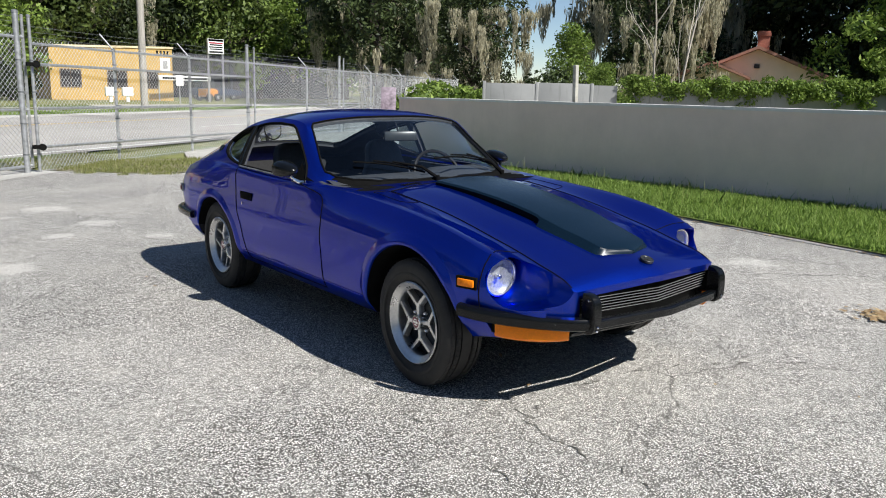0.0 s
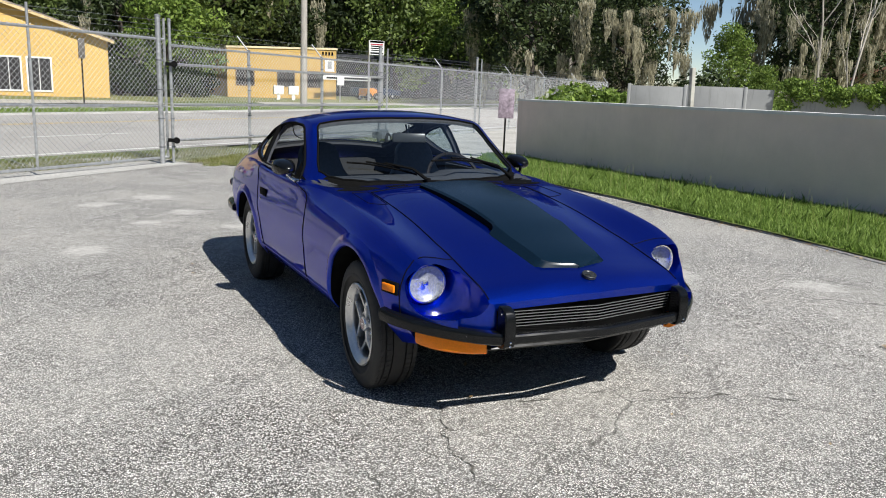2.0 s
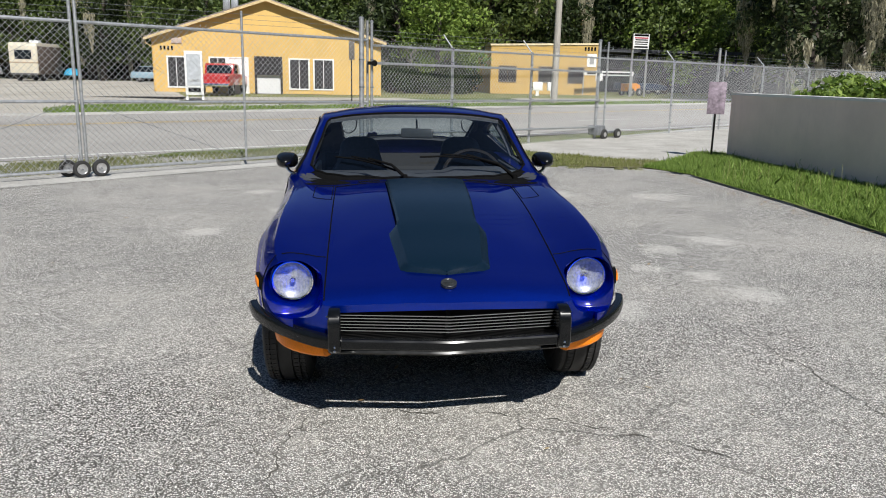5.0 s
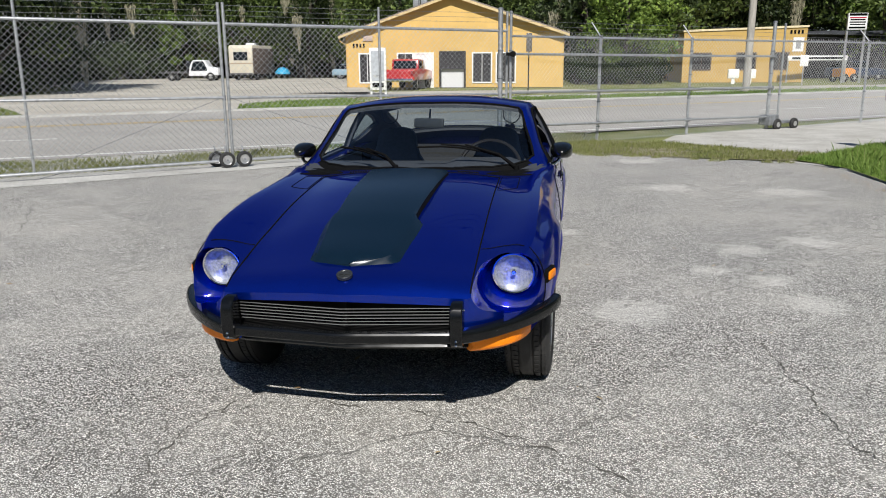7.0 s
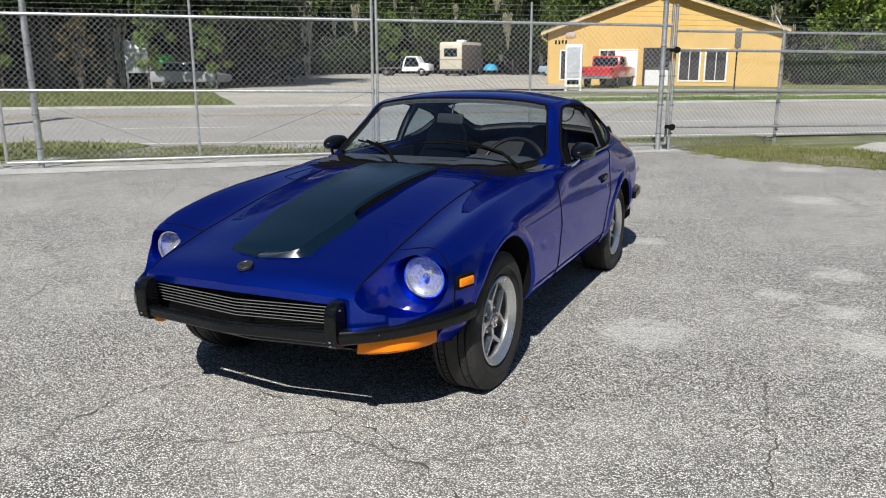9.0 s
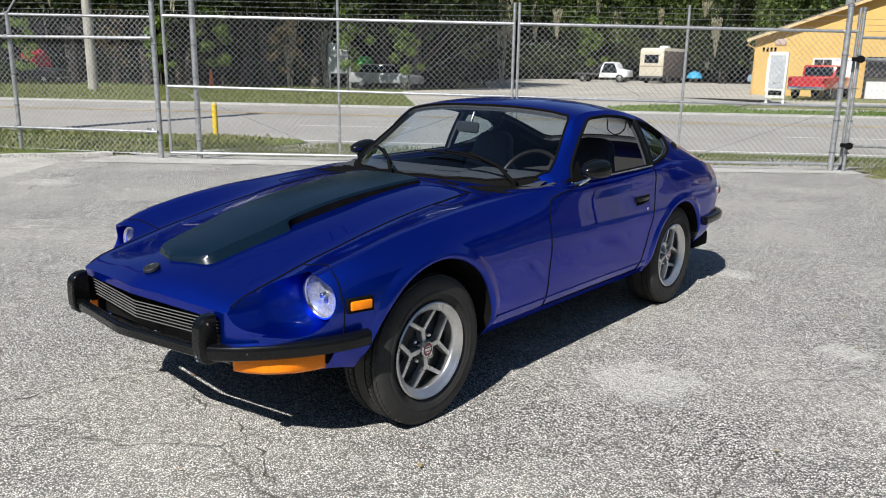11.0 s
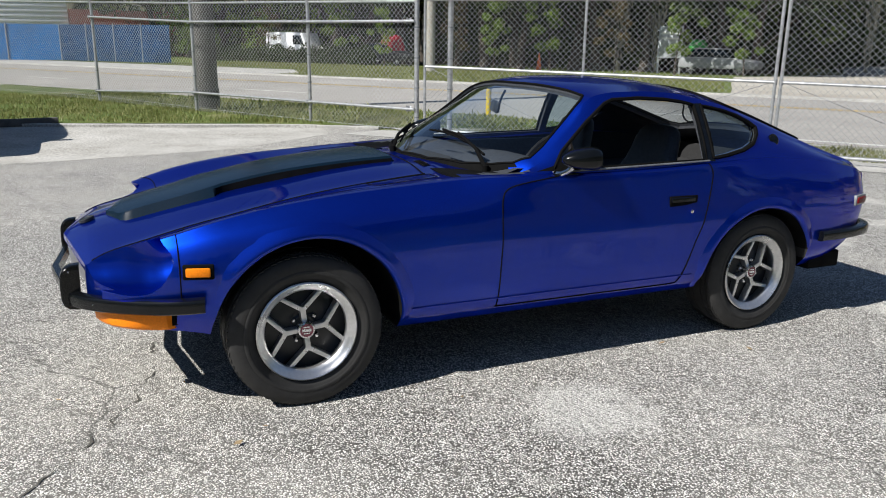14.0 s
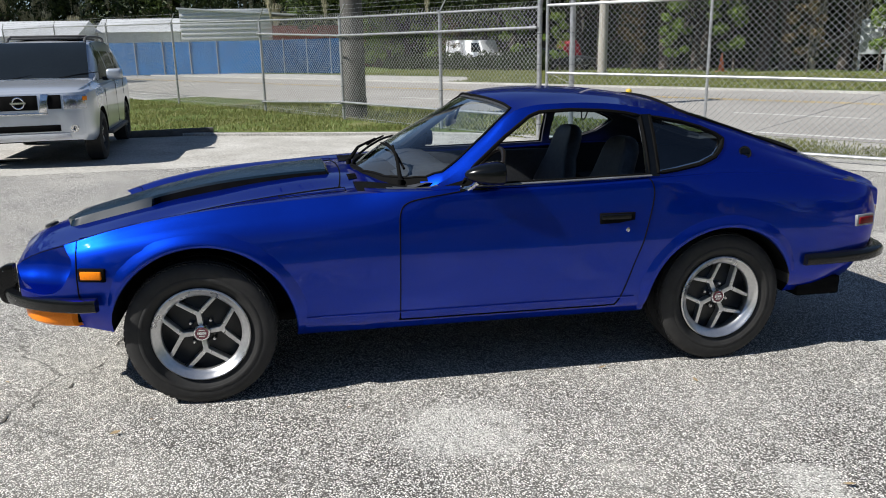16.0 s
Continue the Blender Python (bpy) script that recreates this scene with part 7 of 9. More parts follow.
# woods added to close the place, unseen behind the camera but for reflections, and beyond the neighbour
for i in range(22):
    a = radians(-150 + i * 8.2)
    r = 48 + 8 * _rnd.random()
    x, y = r * math.cos(a), r * math.sin(a)
    place((OAK_A, OAK_B, OAK_C, OAK_B)[i % 4], x, y, _rnd.uniform(0.9, 1.15), _rnd.uniform(0, 6))
    place(SHRUB_D, x * 0.94, y * 0.94, 1.5, i)

# ---- yellow house with gable ----
ROOFMAT = simple("shingle_roof", (0.20, 0.17, 0.15), 0.85, 0, 0.3, 6, 0.3, object_space=False)
SCREEN = simple("dark_screen", (0.03, 0.028, 0.03), 0.4, 0, 0.3, 8)


def opening(parent, name, x0, x1, z0, z1, frame_mat, pane_mat, f=0.09, depth=0.05, bars=0, label=""):
    """A window or door in a front that looks along -y: frame proud of the wall, pane set back."""
    w = new(name)
    w.parent = parent
    tagged(w, label)
    for nm, a in (("frame_side", (x0 - f, x0, z0 - f, z1 + f)), ("frame_side", (x1, x1 + f, z0 - f, z1 + f)), ("frame_head", (x0, x1, z1, z1 + f)), ("frame_sill", (x0, x1, z0 - f, z0))):
        b = Build()
        b.box(a[0], a[1], -depth, 0.02, a[2], a[3])
        part(nm, b, frame_mat, w, bevel=0.01)
    b = Build()
    b.box(x0, x1, -0.012, 0.02, z0, z1)
    part("pane", b, pane_mat, w)
    for i in range(bars):
        x = x0 + (x1 - x0) * (i + 1) / (bars + 1)
        b = Build()
        b.box(x - 0.02, x + 0.02, -0.03, 0.0, z0, z1)
        part("glazing_bar", b, frame_mat, w)
    return w


H = Matrix.Translation((-13.74, 48.1, -0.2))
house = empty("yellow_gabled_house", "yellow stuccoed single-storey building with low gable", "building", H)
W_, D_, E_, P_ = 14.37, 14.0, 3.35, 5.75
b = Build()
out = [(0, 0), (W_, 0), (W_, E_), (W_ / 2, P_), (0, E_)]
b.loft([[(x, y, z) for x, z in out] for y in (0, D_)], close_u=True, caps=True)
part("house_wall", b, YELLOW, house, "yellow stucco walls")
for sgn in (1, -1):
    b = Build()
    x0, x1 = (W_ / 2, -0.35) if sgn > 0 else (W_ / 2, W_ + 0.35)
    z0, z1 = P_ + 0.02, E_ - 0.095
    b.loft([[(x0, y, z0), (x1, y, z1), (x1, y, z1 + 0.14), (x0, y, z0 + 0.14)] for y in (-0.45, D_ + 0.3)], close_u=True, caps=True)
    part("roof_slope", b, ROOFMAT, house, "weathered shingle roof slope")
    b = Build()
    b.loft([[(x0, y, z0 - 0.10), (x1, y, z1 - 0.10), (x1, y, z1 + 0.06), (x0, y, z0 + 0.06)] for y in (-0.49, -0.452)], close_u=True, caps=True)
    part("bargeboard", b, simple("faded_trim", (0.55, 0.42, 0.22), 0.7, 0, 0.25, 5), house, "faded wooden bargeboard")
for x0, x1, z0, z1, fm, pm, nm, lb in ((0.95, 1.95, 0.35, 2.15, WHITEPAINT, SCREEN, "window", "white-framed dark window"), (3.55, 4.5, 0.9, 2.15, WHITEPAINT, SCREEN, "window", "white-framed dark window"), (4.68, 5.85, 0.05, 2.15, WHITEPAINT, WHITEPAINT, "front_door", "white front door"),
                               (8.55, 9.7, 0.35, 2.15, WHITEPAINT, SCREEN, "window", "white-framed dark window"), (10.1, 11.25, 0.35, 2.15, WHITEPAINT, SCREEN, "window", "white-framed dark window")):
    opening(house, nm, x0, x1, z0, z1, fm, pm, bars=1 if nm == "window" else 2, label=lb)
opening(house, "porch_door", 6.45, 7.95, 0.0, 2.2, SCREEN, simple("half_lit_door", (0.66, 0.66, 0.66), 0.5), 0.12, 0.25, label="white door in a dark recess")
# porch shade on the door's upper half, made as a dark slab
b = Build()
b.box(6.45, 7.95, -0.2, 0.0, 1.15, 2.2)
part("porch_shade", b, SCREEN, house, "dark slab for the shade on the upper door")
for x, z, w, h in ((0.55, 2.72, 0.12, 0.24), (0.78, 2.72, 0.12, 0.24), (1.01, 2.72, 0.12, 0.24), (1.24, 2.72, 0.12, 0.24)):
    b = Build()
    b.box(x - w / 2, x + w / 2, -0.03, 0.0, z - h / 2, z + h / 2)
    part("number_bar", b, BLACK, house, "plain dark bar")
b = Build()
b.box(1.2, 1.85, -0.06, 0.0, 3.0, 3.35)
part("wall_sign", b, simple("small_sign", (0.45, 0.35, 0.3), 0.6, 0, 0.4, 20), house, "small faded wall sign", bevel=0.01)
b = Build()
b.tube([(3.9, 6.0, 4.6), (3.9, 6.0, 6.6)], 0.06, 8)
b.box(3.5, 3.9, 5.7, 6.2, 5.5, 6.6)
b.box(4.05, 4.5, 5.8, 6.2, 5.4, 6.5)
part("roof_vents", b, GALV, house, "pale roof vent boxes", bevel=0.03)
b = Build()
b.tube([(-0.3, -0.3, E_ - 0.1), (-0.3, -0.3, E_ - 0.35), (0.06, -0.06, E_ - 0.6), (0.06, -0.06, 0.1)], 0.04, 8)
part("downpipe", b, YELLOW, house)

# ---- second yellow house ----
house2 = empty("yellow_flat_house", "yellow flat-roofed low building across the street", "building", Matrix.Translation((9.4, 58.0, -0.2)) @ Matrix.Rotation(radians(1.5), 4, "Z"))
b = Build()
b.loft([[(x, y, z) for x, z in ((0, 0), (8.7, 0), (8.7, 3.95), (0, 3.7))] for y in (0, 9)], close_u=True, caps=True)
part("house_wall", b, make_wall_plaster("ochre_stucco", (0.52, 0.345, 0.115), (0.42, 0.28, 0.10)), house2, "yellow stucco walls")
b = Build()
b.loft([[(x, y, z) for x, z in ((-0.08, 3.66), (8.78, 3.91), (8.78, 4.05), (-0.08, 3.8))] for y in (-0.08, 9.1)], close_u=True, caps=True)
part("parapet_cap", b, simple("pale_parapet", (0.66, 0.55, 0.35), 0.7, 0, 0.2, 4), house2, "pale parapet cap")
for x0, x1 in ((0.7, 2.0), (3.9, 5.2), (6.3, 7.5)):
    opening(house2, "window", x0, x1, 0.95, 2.1, simple("brown_frame", (0.14, 0.10, 0.07), 0.6), SCREEN, 0.08, 0.04, 1, "brown-framed dark window")
b = Build()
b.box(7.75, 8.5, -0.05, 0.0, 2.2, 3.2)
part("wall_sign", b, WHITEPAINT, house2, "white sign with a grey crest")
b = Build()
b.box(7.95, 8.3, -0.06, -0.04, 2.4, 3.0)
part("sign_crest", b, simple("grey_print", (0.3, 0.3, 0.3), 0.6), house2, "plain grey crest shape", bevel=0.05)
for i in range(4):
    b = Build()
    b.box(7.5 + 0.26 * i, 7.64 + 0.26 * i, -0.03, 0.0, 3.45, 3.72)
    part("number_bar", b, BLACK, house2, "plain dark bar")
for x in (12.2, 13.3):
    cb = empty("utility_cabinet", "pale grey steel utility cabinet on posts", "cabinet", Matrix.Translation((x, 53.5, -0.2)) @ Matrix.Scale(0.72, 4), group="utility cabinets")
    b = Build()
    b.box(-0.5, 0.5, -0.2, 0.2, 0.55, 1.4)
    part("cabinet_box", b, WHITEPAINT, cb, bevel=0.03)
    b = Build()
    b.box(-0.15, 0.15, -0.1, 0.1, 0, 0.56)
    part("cabinet_foot", b, WHITEPAINT, cb)

# ---- open shed and signs right of it ----
shed = empty("open_shed", "long dark open-fronted shed", "shed", Matrix.Translation((18.8, 66, -0.2)))
DARKSHED = simple("dark_shed", (0.035, 0.038, 0.045), 0.8, 0, 0.4, 2)
b = Build()
b.box(0, 22, 6, 6.3, 0, 3.6)
part("shed_back", b, DARKSHED, shed, "dark back wall")
b = Build()
b.box(-0.3, 22.3, -0.5, 6.5, 3.6, 3.85)
part("shed_roof", b, DARKSHED, shed, "flat dark roof")
for x in (0.2, 7.3, 14.4, 21.6):
    b = Build()
    b.box(x - 0.12, x + 0.12, 0, 0.24, 0, 3.6)
    part("shed_post", b, DARKSHED, shed)


def board(name, x, y, w, z0, z1, post, label, mats, turn=0.0, bars=(), legs=2):
    """A board on posts with plain printed bars."""
    s = empty(name, label, "sign", Matrix.Translation((x, y, -0.2)) @ Matrix.Rotation(turn, 4, "Z"))
    b = Build()
    b.box(-w / 2, w / 2, -0.04, 0.04, z0, z1)
    part("sign_board", b, mats[0], s, bevel=0.01)
    for i, (bx, bz, bw, bh, mi) in enumerate(bars):
        b = Build()
        b.box(bx - bw / 2, bx + bw / 2, -0.052, -0.04, bz - bh / 2, bz + bh / 2)
        part("printed_bar", b, mats[mi], s, "plain printed bar")
    for q in ((-w / 2 + 0.05, w / 2 - 0.05) if legs == 2 else (0.0,)):
        b = Build()
        b.box(q - post, q + post, 0.042, 0.042 + 2 * post, 0, z1)
        part("sign_post", b, mats[-1], s)
    return s


GREYPRINT = simple("grey_sign_face", (0.42, 0.44, 0.47), 0.5, 0, 0.2, 6)
REDPRINT = simple("red_print", (0.35, 0.03, 0.05), 0.5)
board("forecourt_sign", -8.68, 36.0, 0.84, 0.25, 2.35, 0.05, "white-framed grey advertising board on legs", (WHITEPAINT, GREYPRINT, BLACK, WHITEPAINT), 0.1, ((0, 1.45, 0.66, 1.5, 1), (0, 0.95, 0.46, 0.12, 0), (0, 0.5, 0.58, 0.22, 2)))
board("tall_sign", 20.5, 55.5, 1.3, 3.6, 4.7, 0.06, "tall white and dark roadside sign", (WHITEPAINT, BLACK, REDPRINT, GALV), 0.1, ((0, 4.60, 1.2, 0.16, 1), (0, 4.40, 1.1, 0.10, 2), (0, 4.26, 1.0, 0.09, 1), (0, 4.1, 1.1, 0.08, 1), (0, 3.95, 1.0, 0.07, 1), (0, 3.74, 1.1, 0.12, 1)))
board("banner", 18.6, 57.0, 4.2, 1.55, 1.9, 0.04, "long white banner on posts", (WHITEPAINT, BLACK, GALV), 0.12, ((0, 1.72, 3.6, 0.14, 1),))
board("small_notice", 15.9, 50.5, 0.5, 1.2, 1.9, 0.03, "small white notice on a post", (WHITEPAINT, GALV), 0.0, (), 1)
board("yard_sign", -33.0, 31.3, 1.35, 0.9, 2.7, 0.06, "pale grey board sign at the woods", (GREYPRINT, WHITEPAINT, GALV), 0.75, ((0, 2.3, 1.0, 0.14, 1), (0, 2.0, 1.0, 0.1, 1)))
board("street_notice", -1.05, 36.6, 0.28, 2.1, 3.0, 0.03, "dark narrow notice on a street post", (simple("brown_notice", (0.10, 0.09, 0.08), 0.6), BLACK), 0.2, (), 1)
# sign post at the end of the wall
sp_ = empty("driveway_sign", "faded purple notice on a dark post", "sign", Matrix.Translation((6.28, 10.75, -0.1)) @ Matrix.Rotation(-0.35, 4, "Z"))
b = Build()
b.box(-0.16, 0.16, -0.012, 0.012, 0.85, 1.45)
part("sign_board", b, simple("purple_notice", (0.25, 0.20, 0.24), 0.6, 0, 0.5, 12), sp_, bevel=0.006)
b = Build()
b.tube([(0, 0.03, -0.2), (0, 0.03, 1.4)], 0.02, 8)
part("sign_post", b, BLACK, sp_)

# ---- poles and wires ----


def utility_pole(x, y, h, r, label, sleeve=None, arm=False, wood=POLEWOOD):
    t = empty("utility_pole", label, "pole", Matrix.Translation((x, y, -0.3)), group="utility poles")
    b = Build()
    b.tube([(0, 0, 0), (0.02, 0, h * 0.5), (0.0, 0.02, h)], [r, r * 0.9, r * 0.72], 14)
    part("pole_shaft", b, wood, t, "weathered wooden pole")
    if arm:
        b = Build()
        b.box(-0.9, 0.9, -0.05, 0.05, h - 0.7, h - 0.58, Matrix.Rotation(math.atan2(V.y, V.x), 4, "Z"))
        part("cross_arm", b, POLEWOOD, t)
    if sleeve:
        b = Build()
        b.lathe([(0.2, r + 0.012), (sleeve, r + 0.012), (sleeve, r), (0.2, r)], 14, "z")
        part("pole_sleeve", b, simple("creosote", (0.06, 0.06, 0.055), 0.8, 0, 0.4, 4), t, "dark stained foot of the pole")
    return t


utility_pole(-14.95, 2.1, 11, 0.27, "stout dark grey wooden utility pole by the fence", 0.6, True, POLEDARK)
utility_pole(9.95, 38.9, 11, 0.19, "grey wooden utility pole across the street", None, True)
utility_pole(-35.8, 17.2, 11, 0.25, "grey wooden utility pole by the woods", None, False)
utility_pole(33, 47, 12, 0.16, "slim wooden utility pole far off", None, False)
for k in (-0.7, 0.0, 0.7):
    pts = []
    for i in range(-24, 25):
        u = i * 5.0
        q = road(u, 10.8 + k)
        span = ((u + 11.3) % 45) / 45
        pts.append((q.x, q.y, 10.4 - 0.9 * 4 * span * (1 - span)))
    b = Build()
    b.tube(pts, 0.014, 5)
    solo("overhead_wire", b, TRIMRUBBER, "sagging black overhead power line", "cable", group="overhead wires")
b = Build()
b.tube([(0, 0, -0.3), (0, 0, 0.68)], 0.058, 14)
b.lathe([(0.68, 0.058), (0.71, 0.045), (0.722, 0.0)], 14, "z")
solo("bollard", b, simple("yellow_bollard", (0.75, 0.52, 0.02), 0.5, 0, 0.15, 8), "yellow painted steel bollard by the street", "bollard", m=Matrix.Translation((-11.6, 7.55, -0.2)))
cone = empty("traffic_cone", "orange traffic cone at the woods' edge", "cone", Matrix.Translation((-37.5, 25.2, -0.2)))
CONEMAT = simple("orange_plastic", (0.75, 0.16, 0.03), 0.5)
b = Build()
b.lathe([(0.04, 0.20), (0.04, 0.17), (1.05, 0.035), (1.06, 0.0)], 16, "z")
part("cone_body", b, CONEMAT, cone)
b = Build()
b.box(-0.24, 0.24, -0.24, 0.24, 0, 0.04)
part("cone_base", b, CONEMAT, cone)
stop = Build()
stop.loft([[(x, -0.82, z) for x, z in ((-0.09, 0), (0.09, 0), (0.06, 0.12), (-0.06, 0.12))], [(x, 0.82, z) for x, z in ((-0.09, 0), (0.09, 0), (0.06, 0.12), (-0.06, 0.12))]], close_u=True, caps=True)
solo("wheel_stop", stop, simple("dark_stop", (0.09, 0.085, 0.08), 0.9, 0, 0.3, 6), "dark concrete wheel stop in the bay", "wheel stop", m=Matrix.Translation((-11.55, -1.75, lot_z(-11.5, -1.7) + 0.012)) @ Matrix.Rotation(0.15, 4, "Z"), bevel=0.015)

# ---- neighbour beyond the wall ----
PANEL = make_wall_plaster("stained_panel", (0.33, 0.335, 0.33), (0.10, 0.10, 0.09))
N0, N1 = Vector((18.15, 21.5, 0)), Vector((27.2, 9.4, 0))
nf = empty("panel_fence", "stained pale concrete panel fence with ivy", "fence")
nd = (N1 - N0).normalized()
nyaw = math.atan2(nd.y, nd.x)
for i in range(7):
    L = (N1 - N0).length / 7
    p = N0 + nd * L * i
    if i != 2:
        b = Build()
        b.box(0.06, L - 0.06, -0.05, 0.05, -0.2, 1.62 + 0.05 * (i % 2))
        part("fence_panel", b, PANEL, nf, m=Matrix.Translation(p) @ Matrix.Rotation(nyaw, 4, "Z"), bevel=0.01)
    else:
        b = Build()
        b.box(0.06, L * 0.45, -0.05, 0.05, -0.2, 1.62)
        b.box(L * 0.75, L - 0.06, -0.05, 0.05, -0.2, 1.60)
        part("broken_panel", b, PANEL, nf, m=Matrix.Translation(p) @ Matrix.Rotation(nyaw, 4, "Z"))
    b = Build()
    b.box(-0.06, 0.06, -0.07, 0.07, -0.2, 1.69)
    part("fence_pillar", b, PANEL, nf, m=Matrix.Translation(p) @ Matrix.Rotation(nyaw, 4, "Z"), bevel=0.02)
rng_ = np.random.default_rng(31)
cen_ = []
for i in range(190):
    f = rng_.uniform(0.36, 1.0)
    p = N0 + nd * (N1 - N0).length * f - Vector((nd.y, -nd.x, 0)) * -0.1
    cen_.append((p.x + rng_.normal() * 0.12, p.y + rng_.normal() * 0.12, 1.68 + rng_.uniform(-0.25, 0.25) - (0.5 * rng_.uniform() if rng_.uniform() < 0.25 else 0)))
solo("ivy", quads_mesh("ivy", leaf_cloud(rng_, np.array(cen_), np.full(190, 0.28), 130, 0.06), 4, LEAF_BRIGHT), None, "ivy hanging over the panel fence", "ivy", kind="stuff")
b = Build()
b.box(-0.036, 0.036, -0.036, 0.036, 0, 1.80)
solo("white_post", b, simple("weathered_white", (0.36, 0.35, 0.31), 0.8, 0, 0.3, 6), "leaning weathered white wooden post behind the wall", "post", m=Matrix.Translation((7.08, 6.25, 0.0)) @ Matrix.Rotation(radians(-3), 4, "Y"), bevel=0.008)
pk = empty("pink_house", "pale pink bungalow with gable and brick chimney", "building", Matrix.Translation((36.8, 20.7, -0.2)) @ Matrix.Rotation(radians(-59), 4, "Z") @ Matrix.Scale(0.86, 4))
PINK = make_wall_plaster("pink_stucco", (0.80, 0.66, 0.54), (0.66, 0.53, 0.44))
b = Build()
b.loft([[(x, y, z) for x, z in ((-4.0, 0), (4.0, 0), (4.0, 3.0), (0, 4.7), (-4.0, 3.0))] for y in (0, 9)], close_u=True, caps=True)
part("house_wall", b, PINK, pk, "pale pink stucco gable")
REDROOF = simple("red_roof_edge", (0.30, 0.15, 0.11), 0.8, 0, 0.25, 4)
for s in (1, -1):
    b = Build()
    b.loft([[(0, y, 4.72), (s * 4.5, y, 2.81), (s * 4.5, y, 3.0), (0, y, 4.91)] for y in (-0.5, 9.3)], close_u=True, caps=True)
    part("roof_slope", b, REDROOF, pk, "reddish roof slope")
b = Build()
b.loft([[(x, y, z) for x, z in ((-4.6, 0), (-0.6, 0), (-0.6, 2.9), (-2.6, 3.7), (-4.6, 2.9))] for y in (-2.0, 4)], close_u=True, caps=True)
part("porch_wing", b, PINK, pk)
for s in (1, -1):
    b = Build()
    b.loft([[(-2.6, y, 3.72), (-2.6 + s * 2.3, y, 2.80), (-2.6 + s * 2.3, y, 2.95), (-2.6, y, 3.87)] for y in (-2.4, 4)], close_u=True, caps=True)
    part("porch_roof", b, REDROOF, pk)
b = Build()
b.box(-0.1, 0.62, 1.0, 1.7, 4.3, 5.9)
b.box(-0.16, 0.68, 0.94, 1.76, 5.6, 5.78)
part("chimney", b, simple("red_brick", (0.36, 0.13, 0.09), 0.9, 0, 0.25, 12), pk, "red brick chimney")
b = Build()
b.box(-0.16, 0.16, -0.06, 0.0, 3.55, 3.8)
part("gable_vent", b, SCREEN, pk)

# ---- far left: blue fence, sheds ----
BLUE = simple("blue_tarp", (0.02, 0.15, 0.40), 0.8, 0, 0.18, 1.2, 0.2, Specular_IOR_Level=0.1)
# dark copy of the blue cloth, tree shade put into its colour
BLUESHADE = simple("shaded_blue_tarp", (0.012, 0.045, 0.11), 0.9, 0, 0.4, 1.6, 0.2, Specular_IOR_Level=0.1)
bf = empty("blue_screen_fence", "fence covered with bright blue screen cloth", "fence")
pts = [(-62, -26.0), (-61, -17.6), (-60.2, -12.3), (-59.6, -8.2), (-59.0, -4.2), (-58.4, -0.9), (-55, 2.4), (-51.5, 5.6)]
for p, q in zip(pts, pts[1:]):
    L = math.dist(p, q)
    n = max(1, round(L / 2.6))
    for i in range(n):
        a = Vector((p[0] + (q[0] - p[0]) * i / n, p[1] + (q[1] - p[1]) * i / n, 0))
        c = Vector((p[0] + (q[0] - p[0]) * (i + 1) / n, p[1] + (q[1] - p[1]) * (i + 1) / n, 0))
        b = Build()
        dd = (c - a).normalized()
        nn = Vector((dd.y, -dd.x, 0))
        b.loft([[a.lerp(c, k / 6) + nn * (0.012 * math.sin(k * 1.05 + z * 2) + o) + Vector((0, 0, z)) for k in range(7)] for o in (0.0, 0.03) for z in ((-0.15, 0.8, 1.6, 2.25) if o == 0 else (2.25, 1.6, 0.8, -0.15))], close_v=True)
        part("screen_panel", b, BLUE if q[1] < 0 else BLUESHADE, bf, "" if q[1] < 0 else "blue screen cloth darkened for tree shade")
        b = Build()
        b.tube([a + Vector((0.06, 0, -0.2)), a + Vector((0.06, 0, 2.35))], 0.04, 8)
        part("screen_post", b, GALV, bf)
METAL = simple("white_metal_siding", (0.62, 0.64, 0.66), 0.5, 0.2, 0.1, 2)
ms = empty("metal_shed", "tall white corrugated metal shed", "shed", Matrix.Translation((-82, -8.5, -0.2)))
b = Build()
b.box(0, 7, 0, 8.4, 0, 5.6)
part("shed_wall", b, METAL, ms)
for i in range(13):
    b = Build()
    b.box(6.99, 7.06, 0.02, 8.38, 0.3 + i * 0.42, 0.5 + i * 0.42)
    part("siding_rib", b, METAL, ms, bevel=0.02)
b = Build()
b.loft([[(-0.2, -0.2, 5.6), (7.2, -0.2, 5.6), (7.2, -0.2, 5.75), (-0.2, -0.2, 5.75)], [(-0.2, 16.5, 4.6), (7.2, 16.5, 4.6), (7.2, 16.5, 4.75), (-0.2, 16.5, 4.75)]], close_u=True, caps=True)
part("shed_roof", b, METAL, ms)
b = Build()
b.box(1, 7.4, 8.45, 18.5, 0, 4.0)
part("lean_to", b, simple("rust_red_siding", (0.22, 0.07, 0.06), 0.7, 0, 0.3, 3), ms, "dull red container wall")
for x, y, w, d, h, lb in ((-86, -31, 10, 13, 3.4, "low white metal workshop"), (-92, -17.5, 9, 8, 3.8, "grey-roofed low house behind the fence")):
    wk = empty("workshop", lb, "building", Matrix.Translation((x, y, -0.2)))
    b = Build()
    b.box(0, w, 0, d, 0, h)
    part("workshop_wall", b, METAL, wk)
    b = Build()
    b.loft([[(-0.4, yy, h), (w + 0.4, yy, h), (w / 2, yy, h + 1.5)] for yy in (-0.3, d + 0.3)], close_u=True, caps=True)
    part("workshop_roof", b, METAL, wk)
    b = Build()
    b.box(w - 0.02, w + 0.04, d * 0.3, d * 0.7, 0.1, 2.6)
    part("workshop_door", b, SCREEN, wk)

